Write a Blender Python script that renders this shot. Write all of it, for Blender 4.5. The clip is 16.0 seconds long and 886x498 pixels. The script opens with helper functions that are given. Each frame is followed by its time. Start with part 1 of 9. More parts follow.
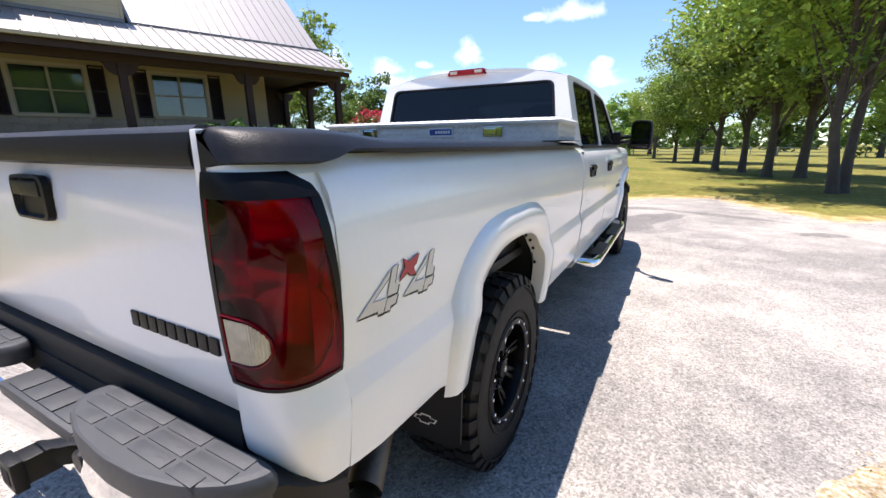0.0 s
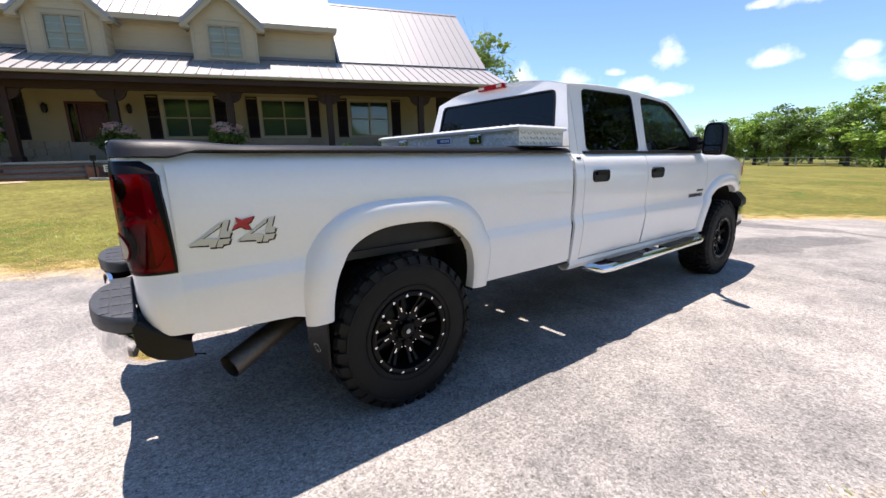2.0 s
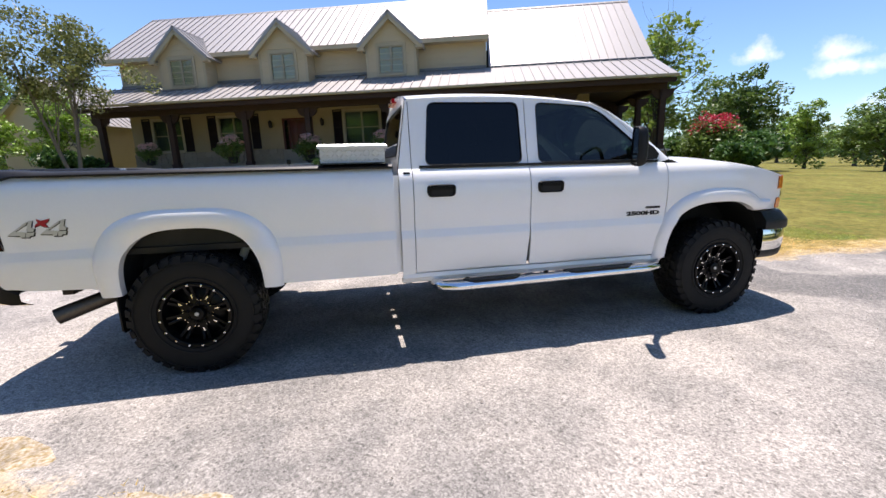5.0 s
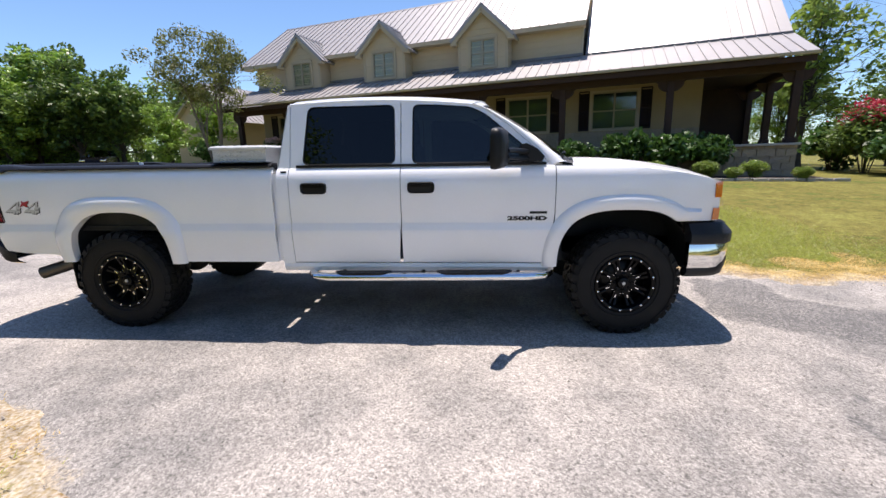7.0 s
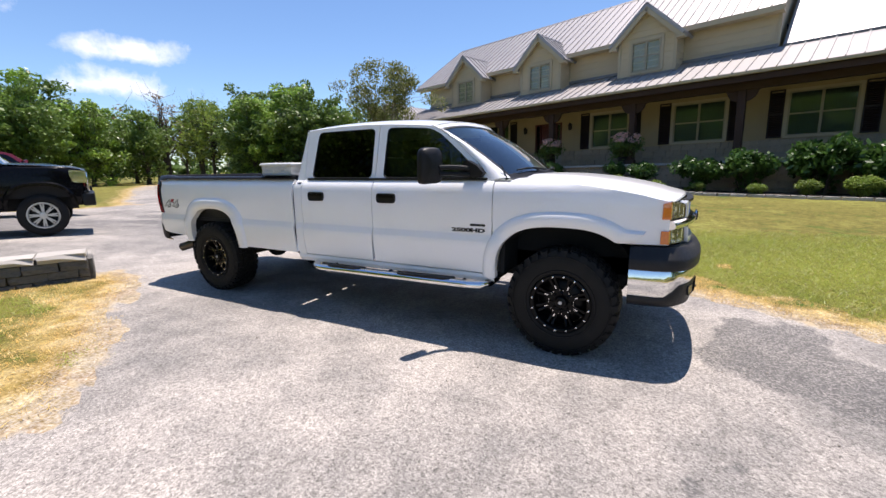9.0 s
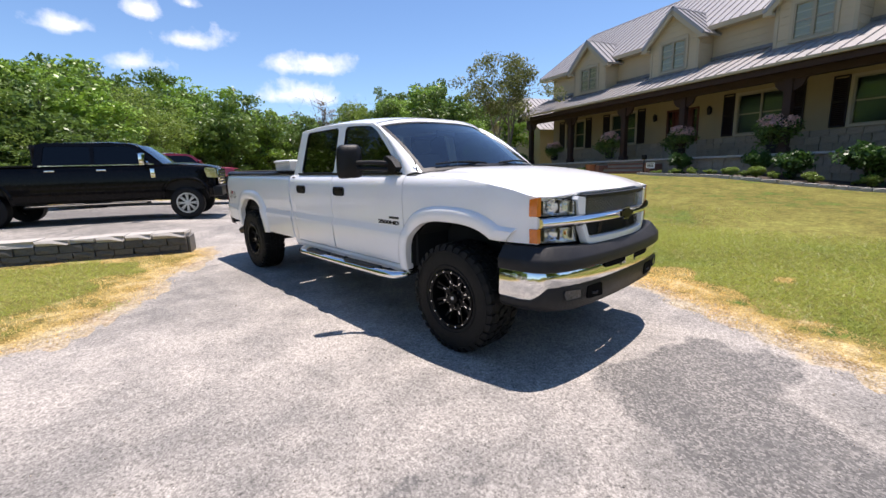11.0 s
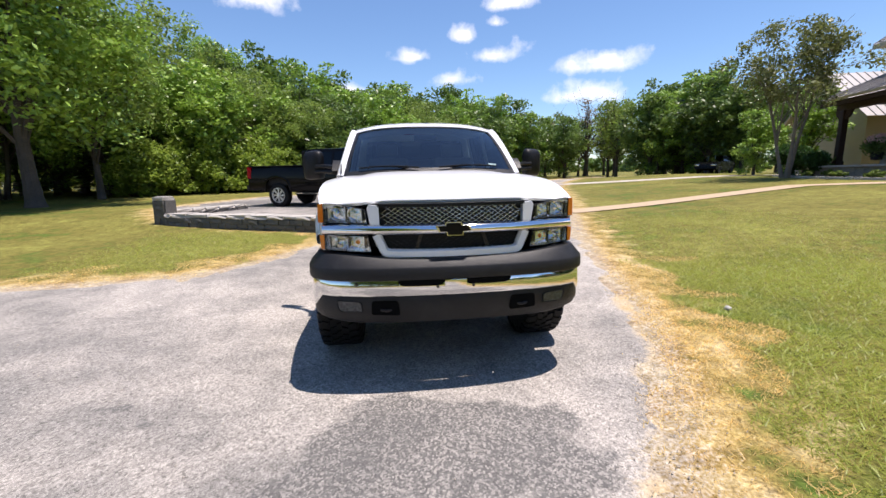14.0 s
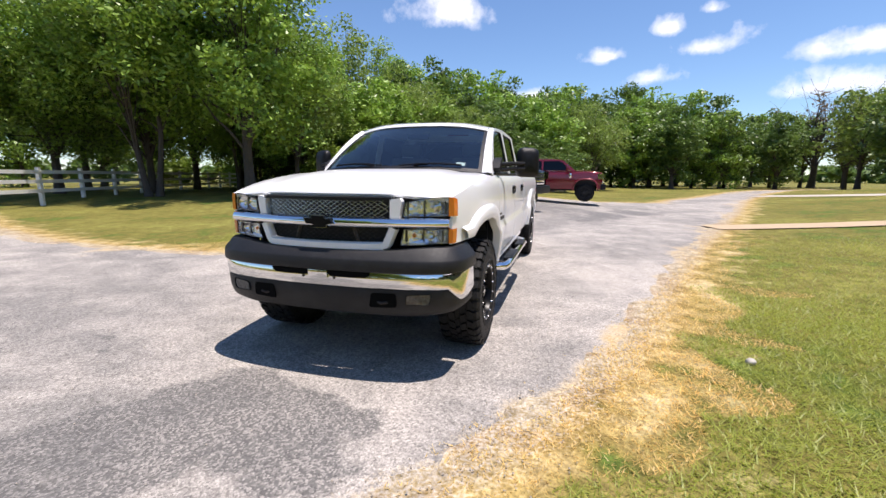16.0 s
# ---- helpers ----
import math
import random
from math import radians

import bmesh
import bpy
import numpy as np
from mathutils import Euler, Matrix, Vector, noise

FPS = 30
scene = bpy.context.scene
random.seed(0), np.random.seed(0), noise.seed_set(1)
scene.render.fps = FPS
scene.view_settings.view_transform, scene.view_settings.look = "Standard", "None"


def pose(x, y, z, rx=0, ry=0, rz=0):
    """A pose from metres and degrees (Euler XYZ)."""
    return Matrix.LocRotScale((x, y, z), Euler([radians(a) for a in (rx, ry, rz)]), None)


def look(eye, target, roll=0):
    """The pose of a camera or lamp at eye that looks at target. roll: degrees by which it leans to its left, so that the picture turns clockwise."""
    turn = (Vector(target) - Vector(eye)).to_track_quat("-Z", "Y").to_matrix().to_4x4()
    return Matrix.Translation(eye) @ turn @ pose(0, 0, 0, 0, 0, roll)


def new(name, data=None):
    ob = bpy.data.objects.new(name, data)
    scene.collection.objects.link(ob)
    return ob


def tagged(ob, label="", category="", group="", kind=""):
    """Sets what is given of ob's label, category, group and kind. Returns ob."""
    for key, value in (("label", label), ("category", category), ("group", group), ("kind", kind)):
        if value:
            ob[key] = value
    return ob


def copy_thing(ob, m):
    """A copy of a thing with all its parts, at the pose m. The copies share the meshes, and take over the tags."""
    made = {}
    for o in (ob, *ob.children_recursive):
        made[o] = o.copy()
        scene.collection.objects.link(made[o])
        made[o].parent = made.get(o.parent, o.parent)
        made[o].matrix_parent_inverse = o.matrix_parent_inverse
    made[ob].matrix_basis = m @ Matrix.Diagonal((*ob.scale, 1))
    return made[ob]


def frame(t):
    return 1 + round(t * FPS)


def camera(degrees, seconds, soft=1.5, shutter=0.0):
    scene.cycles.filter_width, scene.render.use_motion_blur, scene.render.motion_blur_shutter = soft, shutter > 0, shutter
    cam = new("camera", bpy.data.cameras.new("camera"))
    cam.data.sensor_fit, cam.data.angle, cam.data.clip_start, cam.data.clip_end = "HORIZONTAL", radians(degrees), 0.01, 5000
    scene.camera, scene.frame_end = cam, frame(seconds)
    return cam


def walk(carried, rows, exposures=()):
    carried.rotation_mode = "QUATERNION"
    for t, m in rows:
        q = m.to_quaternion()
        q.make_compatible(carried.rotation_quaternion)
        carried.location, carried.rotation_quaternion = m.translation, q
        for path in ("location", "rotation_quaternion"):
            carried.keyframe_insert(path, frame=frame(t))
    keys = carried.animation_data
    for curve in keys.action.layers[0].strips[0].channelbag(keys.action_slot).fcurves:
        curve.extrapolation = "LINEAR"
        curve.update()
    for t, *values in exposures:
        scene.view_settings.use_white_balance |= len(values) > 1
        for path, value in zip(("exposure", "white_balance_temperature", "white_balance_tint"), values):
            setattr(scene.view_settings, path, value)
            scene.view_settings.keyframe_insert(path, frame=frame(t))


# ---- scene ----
cam = camera(93.4, 16.0)
PATH = [
    (0, (1.513, -1.609, 1.401), (0.572, 0.09, 0.919), -0.2),
    (0.5, (1.845, -1.586, 1.384), (0.725, 0.014, 0.955), -0.2),
    (1, (2.143, -1.47, 1.353), (0.858, 0.002, 0.928), 0.1),
    (1.5, (2.455, -1.321, 1.367), (1.029, 0.017, 0.947), -0.2),
    (2, (2.766, -1.145, 1.348), (1.21, 0.039, 0.929), -0.8),
    (2.5, (2.851, -0.847, 1.323), (1.198, 0.195, 0.896), -1.0),
    (3, (3.018, -0.471, 1.378), (1.273, 0.409, 0.951), -1.1),
    (3.5, (3.278, -0.108, 1.4), (1.465, 0.637, 1.004), -1.4),
    (4, (3.504, 0.304, 1.401), (1.642, 0.917, 1.004), -1.4),
    (4.5, (3.758, 0.699, 1.401), (1.865, 1.211, 1.012), -1.5),
    (5, (3.976, 1.11, 1.421), (2.06, 1.515, 1.011), -1.4),
    (7.5, (4.252, 3.499, 1.452), (2.324, 3.167, 1.039), -0.9),
    (8, (4.216, 3.953, 1.406), (2.331, 3.407, 1.02), -0.9),
    (8.5, (4.191, 4.437, 1.421), (2.375, 3.687, 1.044), -0.8),
    (9, (4.135, 4.907, 1.473), (2.4, 3.985, 1.096), -0.7),
    (11.5, (2.709, 6.811, 1.421), (1.509, 5.259, 1.034), -1.5),
    (12, (2.28, 7.095, 1.397), (1.237, 5.43, 1.02), -1.4),
    (12.5, (1.802, 7.286, 1.432), (0.938, 5.522, 1.057), -1.6),
    (13, (1.325, 7.517, 1.438), (0.663, 5.667, 1.063), -1.6),
    (13.5, (0.858, 7.649, 1.426), (0.403, 5.737, 1.055), -1.2),
    (14, (0.398, 7.724, 1.429), (0.153, 5.774, 1.058), -0.9),
    (14.5, (-0.087, 7.762, 1.427), (-0.126, 5.796, 1.061), -0.7),
    (15, (-0.578, 7.692, 1.435), (-0.409, 5.732, 1.077), -0.4),
    (15.5, (-1.061, 7.644, 1.394), (-0.691, 5.71, 1.046), -0.0),
    (16, (-1.547, 7.529, 1.361), (-0.991, 5.639, 1.017), 0.3),
]
# the picture is a little brighter while the camera stands close behind the truck
EXPOSE = [(0.0, 1.14, 6560, 17), (1.0, 1.0, 6560, 17), (2.0, 0.9, 6560, 17), (4.0, 0.82, 6560, 17), (8.0, 0.65, 6560, 17), (16.0, 0.63, 6560, 17)]
walk(cam, [(t, look(eye, target, roll)) for t, eye, target, roll in PATH], EXPOSE)

# ---- world, sun, exposure ----
SUN_EL, SUN_AZ = radians(77.4), radians(-90)
world = bpy.data.worlds.new("sky")
scene.world = world
world.use_nodes = True
wn, wl = world.node_tree.nodes, world.node_tree.links
wn.clear()


def wnode(kind, operation=""):
    n = wn.new(kind)
    if operation:
        n.operation = operation
    return n


def wmath(op, a, b=None, c=None):
    n = wnode("ShaderNodeMath", operation=op)
    for i, v in enumerate((a, b, c)):
        if v is None:
            continue
        if isinstance(v, (int, float)):
            n.inputs[i].default_value = v
        else:
            wl.new(v, n.inputs[i])
    return n.outputs[0]


w_out = wnode("ShaderNodeOutputWorld")
w_bg = wnode("ShaderNodeBackground")
w_bg.inputs[1].default_value = 0.10
w_sky = wnode("ShaderNodeTexSky")
w_sky.sky_type, w_sky.sun_disc, w_sky.sun_elevation, w_sky.sun_rotation = "NISHITA", False, SUN_EL, SUN_AZ
w_sky.air_density, w_sky.dust_density, w_sky.ozone_density = 1.0, 0.05, 2.4
w_co = wnode("ShaderNodeTexCoord")
w_sep = wnode("ShaderNodeSeparateXYZ")
wl.new(w_co.outputs["Generated"], w_sep.inputs[0])
AZ = wmath("MULTIPLY", wmath("ARCTAN2", w_sep.outputs[0], w_sep.outputs[1]), 57.2958)
EL = wmath("MULTIPLY", wmath("ARCSINE", w_sep.outputs[2]), 57.2958)
w_n1 = wnode("ShaderNodeTexNoise")
w_n1.inputs["Scale"].default_value, w_n1.inputs["Detail"].default_value, w_n1.inputs["Roughness"].default_value = 13, 10, 0.6
wl.new(w_co.outputs["Generated"], w_n1.inputs[0])
w_n2 = wnode("ShaderNodeTexNoise")
w_n2.inputs["Scale"].default_value, w_n2.inputs["Detail"].default_value = 30, 6
wl.new(w_co.outputs["Generated"], w_n2.inputs[0])
# fair-weather cumulus: compass bearing (clockwise from +y), height, half width and half height, all in degrees
CLOUDS = [(-12.1, 15, 5.2, 1.9), (-17.6, 14.7, 1.9, 0.8), (-25.9, 10.7, 2.2, 2.1), (-16.2, 9.4, 2.6, 1.2), (-9.5, 9.2, 1.4, 1.1), (-9.7, 7.3, 2.9, 1.7), (-42.5, 9.9, 3.2, 1.9), (-35.4, 9.2, 3.4, 1.9), (-42.5, 9.9, 3.4, 1.7), (-35.1, 7.8, 3.7, 1.8), (-25.7, 10.7, 2.1, 2.2), (-28.9, 8.1, 2.5, 1.3), (-25.7, 7.2, 2.6, 1.1), (-29.6, 4.4, 4.8, 1.4), (-31.4, 9.8, 1.5, 0.8), (-152.8, 12, 5.9, 1.8), (-154.8, 8.8, 6.5, 1.8)]
CLOUDS += [(-164.2, 19.5, 5.1, 1.5), (-176.1, 14, 3.3, 1.4), (-169.9, 16.2, 2.5, 1.4), (-165.7, 17.5, 1.6, 0.9), (-165.5, 14.1, 3.8, 1.9), (-171.4, 11.3, 3.7, 1.8), (175.9, 10, 5.3, 1.3), (-152.8, 12.5, 5.8, 1.6), (-154.4, 9, 5.6, 2), (163.9, 19.5, 7.5, 3.1), (174.9, 10.1, 3.7, 1)]
cover = None
for c_az, c_el, c_w, c_h in CLOUDS:
    da = wmath("MULTIPLY", wmath("SUBTRACT", AZ, c_az), 1 / c_w)
    de = wmath("MULTIPLY", wmath("SUBTRACT", EL, c_el), 1 / c_h)
    # flat bases: the lower half falls off faster
    de = wmath("MULTIPLY", de, wmath("ADD", 1.0, wmath("MULTIPLY", wmath("LESS_THAN", de, 0.0), 0.7)))
    d = wmath("SUBTRACT", 1.0, wmath("SQRT", wmath("ADD", wmath("MULTIPLY", da, da), wmath("MULTIPLY", de, de))))
    cover = d if cover is None else wmath("MAXIMUM", cover, d)
dens = wmath("ADD", wmath("MULTIPLY", cover, 1.0), wmath("MULTIPLY", wmath("SUBTRACT", w_n1.outputs[0], 0.52), 2.7))
w_ramp = wnode("ShaderNodeValToRGB")
w_ramp.color_ramp.elements[0].position, w_ramp.color_ramp.elements[1].position = 0.05, 0.95
wl.new(dens, w_ramp.inputs[0])
w_shade = wnode("ShaderNodeMix")
w_shade.data_type = "RGBA"
w_shade.inputs[6].default_value, w_shade.inputs[7].default_value = (6.6, 7.0, 7.9, 1), (10.5, 10.4, 10.2, 1)
wl.new(wmath("ADD", wmath("MULTIPLY", w_n2.outputs[0], 0.5), wmath("MULTIPLY", dens, 0.55)), w_shade.inputs[0])
w_mix = wnode("ShaderNodeMix")
w_mix.data_type = "RGBA"
wl.new(wmath("MULTIPLY", w_ramp.outputs[0], 0.93), w_mix.inputs[0])
# a clear, deep summer blue
w_deep = wnode("ShaderNodeMix")
w_deep.data_type, w_deep.blend_type = "RGBA", "MULTIPLY"
w_deep.inputs[0].default_value, w_deep.inputs[7].default_value = 1.0, (0.82, 0.96, 1.08, 1)
wl.new(w_sky.outputs[0], w_deep.inputs[6])
wl.new(w_deep.outputs[2], w_mix.inputs[6])
wl.new(w_shade.outputs[2], w_mix.inputs[7])
wl.new(w_mix.outputs[2], w_bg.inputs[0])
wl.new(w_bg.outputs[0], w_out.inputs[0])

sun = new("sun", bpy.data.lights.new("sun", "SUN"))
sun.data.energy, sun.data.angle, sun.data.color = 4.5, radians(0.5), (1.0, 0.94, 0.86)
sun.matrix_world = look((-0.224 * 40, -0.1, 40), (0, 0, 0))

# ---- materials ----
def material(name, base, rough=0.6, metal=0.0, var=0.15, scale=6.0, fine=60.0, bump=0.0, bscale=40.0, coat=0.0, spec=0.5, rand=0.0, stain=None, amount=0.0, sscale=1.2):
    """Procedural surface: base colour varied at two scales, optional stain colour, fine relief, random tone for each piece."""
    m = bpy.data.materials.new(name)
    m.use_nodes = True
    n, l = m.node_tree.nodes, m.node_tree.links
    p = n["Principled BSDF"]
    co = n.new("ShaderNodeTexCoord")
    n1, n2 = n.new("ShaderNodeTexNoise"), n.new("ShaderNodeTexNoise")
    n1.inputs["Scale"].default_value, n2.inputs["Scale"].default_value = scale, fine
    n1.inputs["Detail"].default_value, n2.inputs["Detail"].default_value = 5, 3
    l.new(co.outputs["Object"], n1.inputs[0])
    l.new(co.outputs["Object"], n2.inputs[0])
    add = n.new("ShaderNodeMath")
    add.operation = "ADD"
    l.new(n1.outputs[0], add.inputs[0])
    l.new(n2.outputs[0], add.inputs[1])
    src = add.outputs[0]
    if rand:
        oi = n.new("ShaderNodeObjectInfo")
        ma = n.new("ShaderNodeMath")
        ma.operation = "MULTIPLY_ADD"
        ma.inputs[1].default_value = rand
        l.new(oi.outputs["Random"], ma.inputs[0])
        l.new(src, ma.inputs[2])
        sub = n.new("ShaderNodeMath")
        sub.operation = "SUBTRACT"
        sub.inputs[1].default_value = rand / 2
        l.new(ma.outputs[0], sub.inputs[0])
        src = sub.outputs[0]
    mr = n.new("ShaderNodeMapRange")
    mr.inputs[1].default_value, mr.inputs[2].default_value = 0.55, 1.45
    mr.inputs[3].default_value, mr.inputs[4].default_value = 1 - var, 1 + var
    mr.clamp = False
    l.new(src, mr.inputs[0])
    mul = n.new("ShaderNodeVectorMath")
    mul.operation = "SCALE"
    mul.inputs[0].default_value = base[:3]
    l.new(mr.outputs[0], mul.inputs[3])
    colour = mul.outputs[0]
    if stain:
        n3 = n.new("ShaderNodeTexNoise")
        n3.inputs["Scale"].default_value, n3.inputs["Detail"].default_value = sscale, 7
        l.new(co.outputs["Object"], n3.inputs[0])
        r = n.new("ShaderNodeMapRange")
        r.inputs[1].default_value, r.inputs[2].default_value, r.inputs[4].default_value = 0.5, 0.68, amount
        l.new(n3.outputs[0], r.inputs[0])
        mx = n.new("ShaderNodeMix")
        mx.data_type = "RGBA"
        mx.inputs[7].default_value = (*stain, 1)
        l.new(r.outputs[0], mx.inputs[0])
        l.new(colour, mx.inputs[6])
        colour = mx.outputs[2]
    l.new(colour, p.inputs["Base Color"])
    rr = n.new("ShaderNodeMapRange")
    rr.inputs[3].default_value, rr.inputs[4].default_value = max(0.02, rough * 0.85), min(1, rough * 1.15)
    l.new(n2.outputs[0], rr.inputs[0])
    l.new(rr.outputs[0], p.inputs["Roughness"])
    p.inputs["Metallic"].default_value = metal
    p.inputs["Specular IOR Level"].default_value = spec
    p.inputs["Coat Weight"].default_value = coat
    p.inputs["Coat Roughness"].default_value = 0.04
    if bump:
        nb = n.new("ShaderNodeTexNoise")
        nb.inputs["Scale"].default_value, nb.inputs["Detail"].default_value = bscale, 4
        l.new(co.outputs["Object"], nb.inputs[0])
        b = n.new("ShaderNodeBump")
        b.inputs["Strength"].default_value, b.inputs["Distance"].default_value = bump, 0.01
        l.new(nb.outputs[0], b.inputs["Height"])
        l.new(b.outputs[0], p.inputs["Normal"])
    return m


def glass(name, tint, gloss=1.0, rough=0.0, facing=0.045):
    """A thin pane: the way through is tinted, Fresnel drives the gloss."""
    m = bpy.data.materials.new(name)
    m.use_nodes = True
    n, l = m.node_tree.nodes, m.node_tree.links
    n.clear()
    o, mx = n.new("ShaderNodeOutputMaterial"), n.new("ShaderNodeMixShader")
    tr, gl, lw = n.new("ShaderNodeBsdfTransparent"), n.new("ShaderNodeBsdfGlossy"), n.new("ShaderNodeLayerWeight")
    tr.inputs[0].default_value = (*tint, 1)
    gl.inputs["Roughness"].default_value, gl.inputs[0].default_value = rough, (gloss, gloss, gloss, 1)
    lw.inputs[0].default_value = 0.5
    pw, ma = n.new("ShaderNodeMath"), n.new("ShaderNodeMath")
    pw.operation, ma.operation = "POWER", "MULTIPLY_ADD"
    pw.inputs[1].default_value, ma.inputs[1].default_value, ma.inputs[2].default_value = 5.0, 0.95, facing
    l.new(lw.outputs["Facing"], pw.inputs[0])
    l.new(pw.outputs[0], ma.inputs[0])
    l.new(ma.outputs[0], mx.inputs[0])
    l.new(tr.outputs[0], mx.inputs[1])
    l.new(gl.outputs[0], mx.inputs[2])
    l.new(mx.outputs[0], o.inputs[0])
    return m


def leaf_material(name, base, var=0.45, through_=0.35):
    m = bpy.data.materials.new(name)
    m.use_nodes = True
    n, l = m.node_tree.nodes, m.node_tree.links
    p = n["Principled BSDF"]
    geo, co, noi = n.new("ShaderNodeNewGeometry"), n.new("ShaderNodeTexCoord"), n.new("ShaderNodeTexNoise")
    noi.inputs["Scale"].default_value = 0.5
    l.new(co.outputs["Object"], noi.inputs[0])
    oi = n.new("ShaderNodeObjectInfo")
    a = n.new("ShaderNodeMath")
    a.operation = "MULTIPLY_ADD"
    a.inputs[1].default_value = 0.55
    l.new(geo.outputs["Random Per Island"], a.inputs[0])
    l.new(noi.outputs[0], a.inputs[2])
    a2 = n.new("ShaderNodeMath")
    a2.operation = "MULTIPLY_ADD"
    a2.inputs[1].default_value = 0.35
    l.new(oi.outputs["Random"], a2.inputs[0])
    l.new(a.outputs[0], a2.inputs[2])
    r = n.new("ShaderNodeValToRGB")
    e = r.color_ramp.elements
    e[0].position, e[1].position = 0.45, 1.25
    e[0].color = (base[0] * (1 - var), base[1] * (1 - var), base[2] * (1 - var), 1)
    e[1].color = (base[0] * (1 + 1.5 * var), base[1] * (1 + 1.2 * var), base[2] * (1 + var * 0.6), 1)
    l.new(a2.outputs[0], r.inputs[0])
    l.new(r.outputs[0], p.inputs["Base Color"])
    p.inputs["Roughness"].default_value = 0.42
    p.inputs["Specular IOR Level"].default_value = 0.45
    tl, mx = n.new("ShaderNodeBsdfTranslucent"), n.new("ShaderNodeMixShader")
    l.new(r.outputs[0], tl.inputs[0])
    mx.inputs[0].default_value = through_
    l.new(p.outputs[0], mx.inputs[1])
    l.new(tl.outputs[0], mx.inputs[2])
    l.new(mx.outputs[0], n["Material Output"].inputs[0])
    return m


WHITE = material("white_car_paint", (0.91, 0.91, 0.91), 0.3, var=0.02, scale=1.5, coat=0.7, stain=(0.7, 0.68, 0.62), amount=0.10, sscale=2.0)
BLACKTRIM = material("black_plastic_trim", (0.006, 0.006, 0.0065), 0.45, var=0.25, bump=0.15, bscale=400, spec=0.3)
GREYTRIM = material("dark_grey_plastic", (0.013, 0.013, 0.0145), 0.5, var=0.25, stain=(0.03, 0.03, 0.031), amount=0.4, sscale=9, bump=0.15, bscale=500, spec=0.35)
RAILCAP = material("weathered_black_bed_cap", (0.010, 0.011, 0.0145), 0.44, var=0.3, scale=3, bump=0.08, bscale=300, stain=(0.018, 0.0195, 0.024), amount=0.5, sscale=5, spec=0.22)
STEPPAD = material("grey_rubber_step_pad", (0.040, 0.044, 0.051), 0.5, var=0.2, bump=0.25, bscale=500)
CHROME = material("chrome", (0.80, 0.80, 0.80), 0.07, 1.0, var=0.05, scale=4)
STEEL = material("exhaust_steel", (0.13, 0.11, 0.09), 0.5, 0.85, var=0.3, scale=9, stain=(0.1, 0.06, 0.03), amount=0.5, sscale=8)
DARKHOLE = material("underbody_black", (0.012, 0.012, 0.012), 0.85, var=0.3)
FRAMEM = material("frame_rust_black", (0.03, 0.026, 0.024), 0.8, var=0.4, scale=10, stain=(0.1, 0.05, 0.025), amount=0.4, sscale=9)
TYRE = material("tyre_rubber", (0.0065, 0.0063, 0.0062), 0.65, var=0.3, scale=7, bump=0.3, bscale=180, stain=(0.018, 0.016, 0.013), amount=0.3, sscale=6, spec=0.3)
RIMBLACK = material("gloss_black_rim", (0.0035, 0.0035, 0.004), 0.32, 0.0, var=0.2, spec=0.16)
RIVET = material("bright_rivet", (0.85, 0.85, 0.86), 0.25, 0.9, var=0.05)
DIAMOND = material("diamond_plate_aluminium", (0.66, 0.66, 0.65), 0.36, 0.2, var=0.1, scale=5, bump=0.1)
TINT = glass("dark_tinted_glass", (0.008, 0.009, 0.011), 0.7)
TINTF = glass("front_side_glass", (0.06, 0.09, 0.085), 0.8, 0.0, 0.06)
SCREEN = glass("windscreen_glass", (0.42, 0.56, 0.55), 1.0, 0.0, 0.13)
HOUSEGLASS = glass("house_window_glass", (0.82, 0.87, 0.84))
REDGLASS = glass("red_lamp_cover", (0.44, 0.0012, 0.028), 0.35)
LAMPSILVER = material("silvered_lamp_bowl", (0.72, 0.70, 0.70), 0.2, 0.5, var=0.1, scale=30)
LENSRED = material("red_lamp_lens", (0.36, 0.006, 0.012), 0.12, var=0.35, scale=14, spec=0.2)
LENSRED2 = material("deep_red_lamp_lens", (0.13, 0.003, 0.006), 0.12, var=0.5, scale=9, spec=0.2)
LENSCLEAR = glass("clear_lamp_lens", (0.93, 0.95, 0.96))
LENSAMBER = material("amber_lamp_lens", (0.75, 0.19, 0.015), 0.12, var=0.2, coat=1.0)
LENSBACK = material("reverse_lamp_lens", (0.55, 0.50, 0.42), 0.15, var=0.2, coat=1.0)
SILVER = material("silver_decal", (0.58, 0.58, 0.56), 0.4, 0.3, var=0.06)
DECALRED = material("red_decal", (0.42, 0.02, 0.03), 0.4, var=0.1)
BLUE = material("blue_badge", (0.02, 0.06, 0.26), 0.4, var=0.1)
PAPER = material("white_print", (0.75, 0.76, 0.76), 0.6, var=0.05)
SEAT = material("grey_seat_cloth", (0.11, 0.115, 0.12), 0.9, var=0.2, bump=0.3, bscale=300)
DASH = material("dash_plastic", (0.17, 0.19, 0.19), 0.7, var=0.15)
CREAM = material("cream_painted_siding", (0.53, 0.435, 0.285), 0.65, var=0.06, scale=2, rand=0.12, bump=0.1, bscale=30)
CREAMTRIM = material("cream_trim", (0.46, 0.385, 0.26), 0.6, var=0.05, scale=3)
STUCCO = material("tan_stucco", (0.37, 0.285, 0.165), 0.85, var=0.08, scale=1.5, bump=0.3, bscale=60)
ROOFMETAL = material("pale_grey_metal_roofing", (0.36, 0.34, 0.33), 0.45, 0.25, var=0.05, scale=0.8, rand=0.1)
SEAMDARK = material("roof_ridge_metal", (0.2, 0.19, 0.19), 0.5, 0.4, var=0.1)
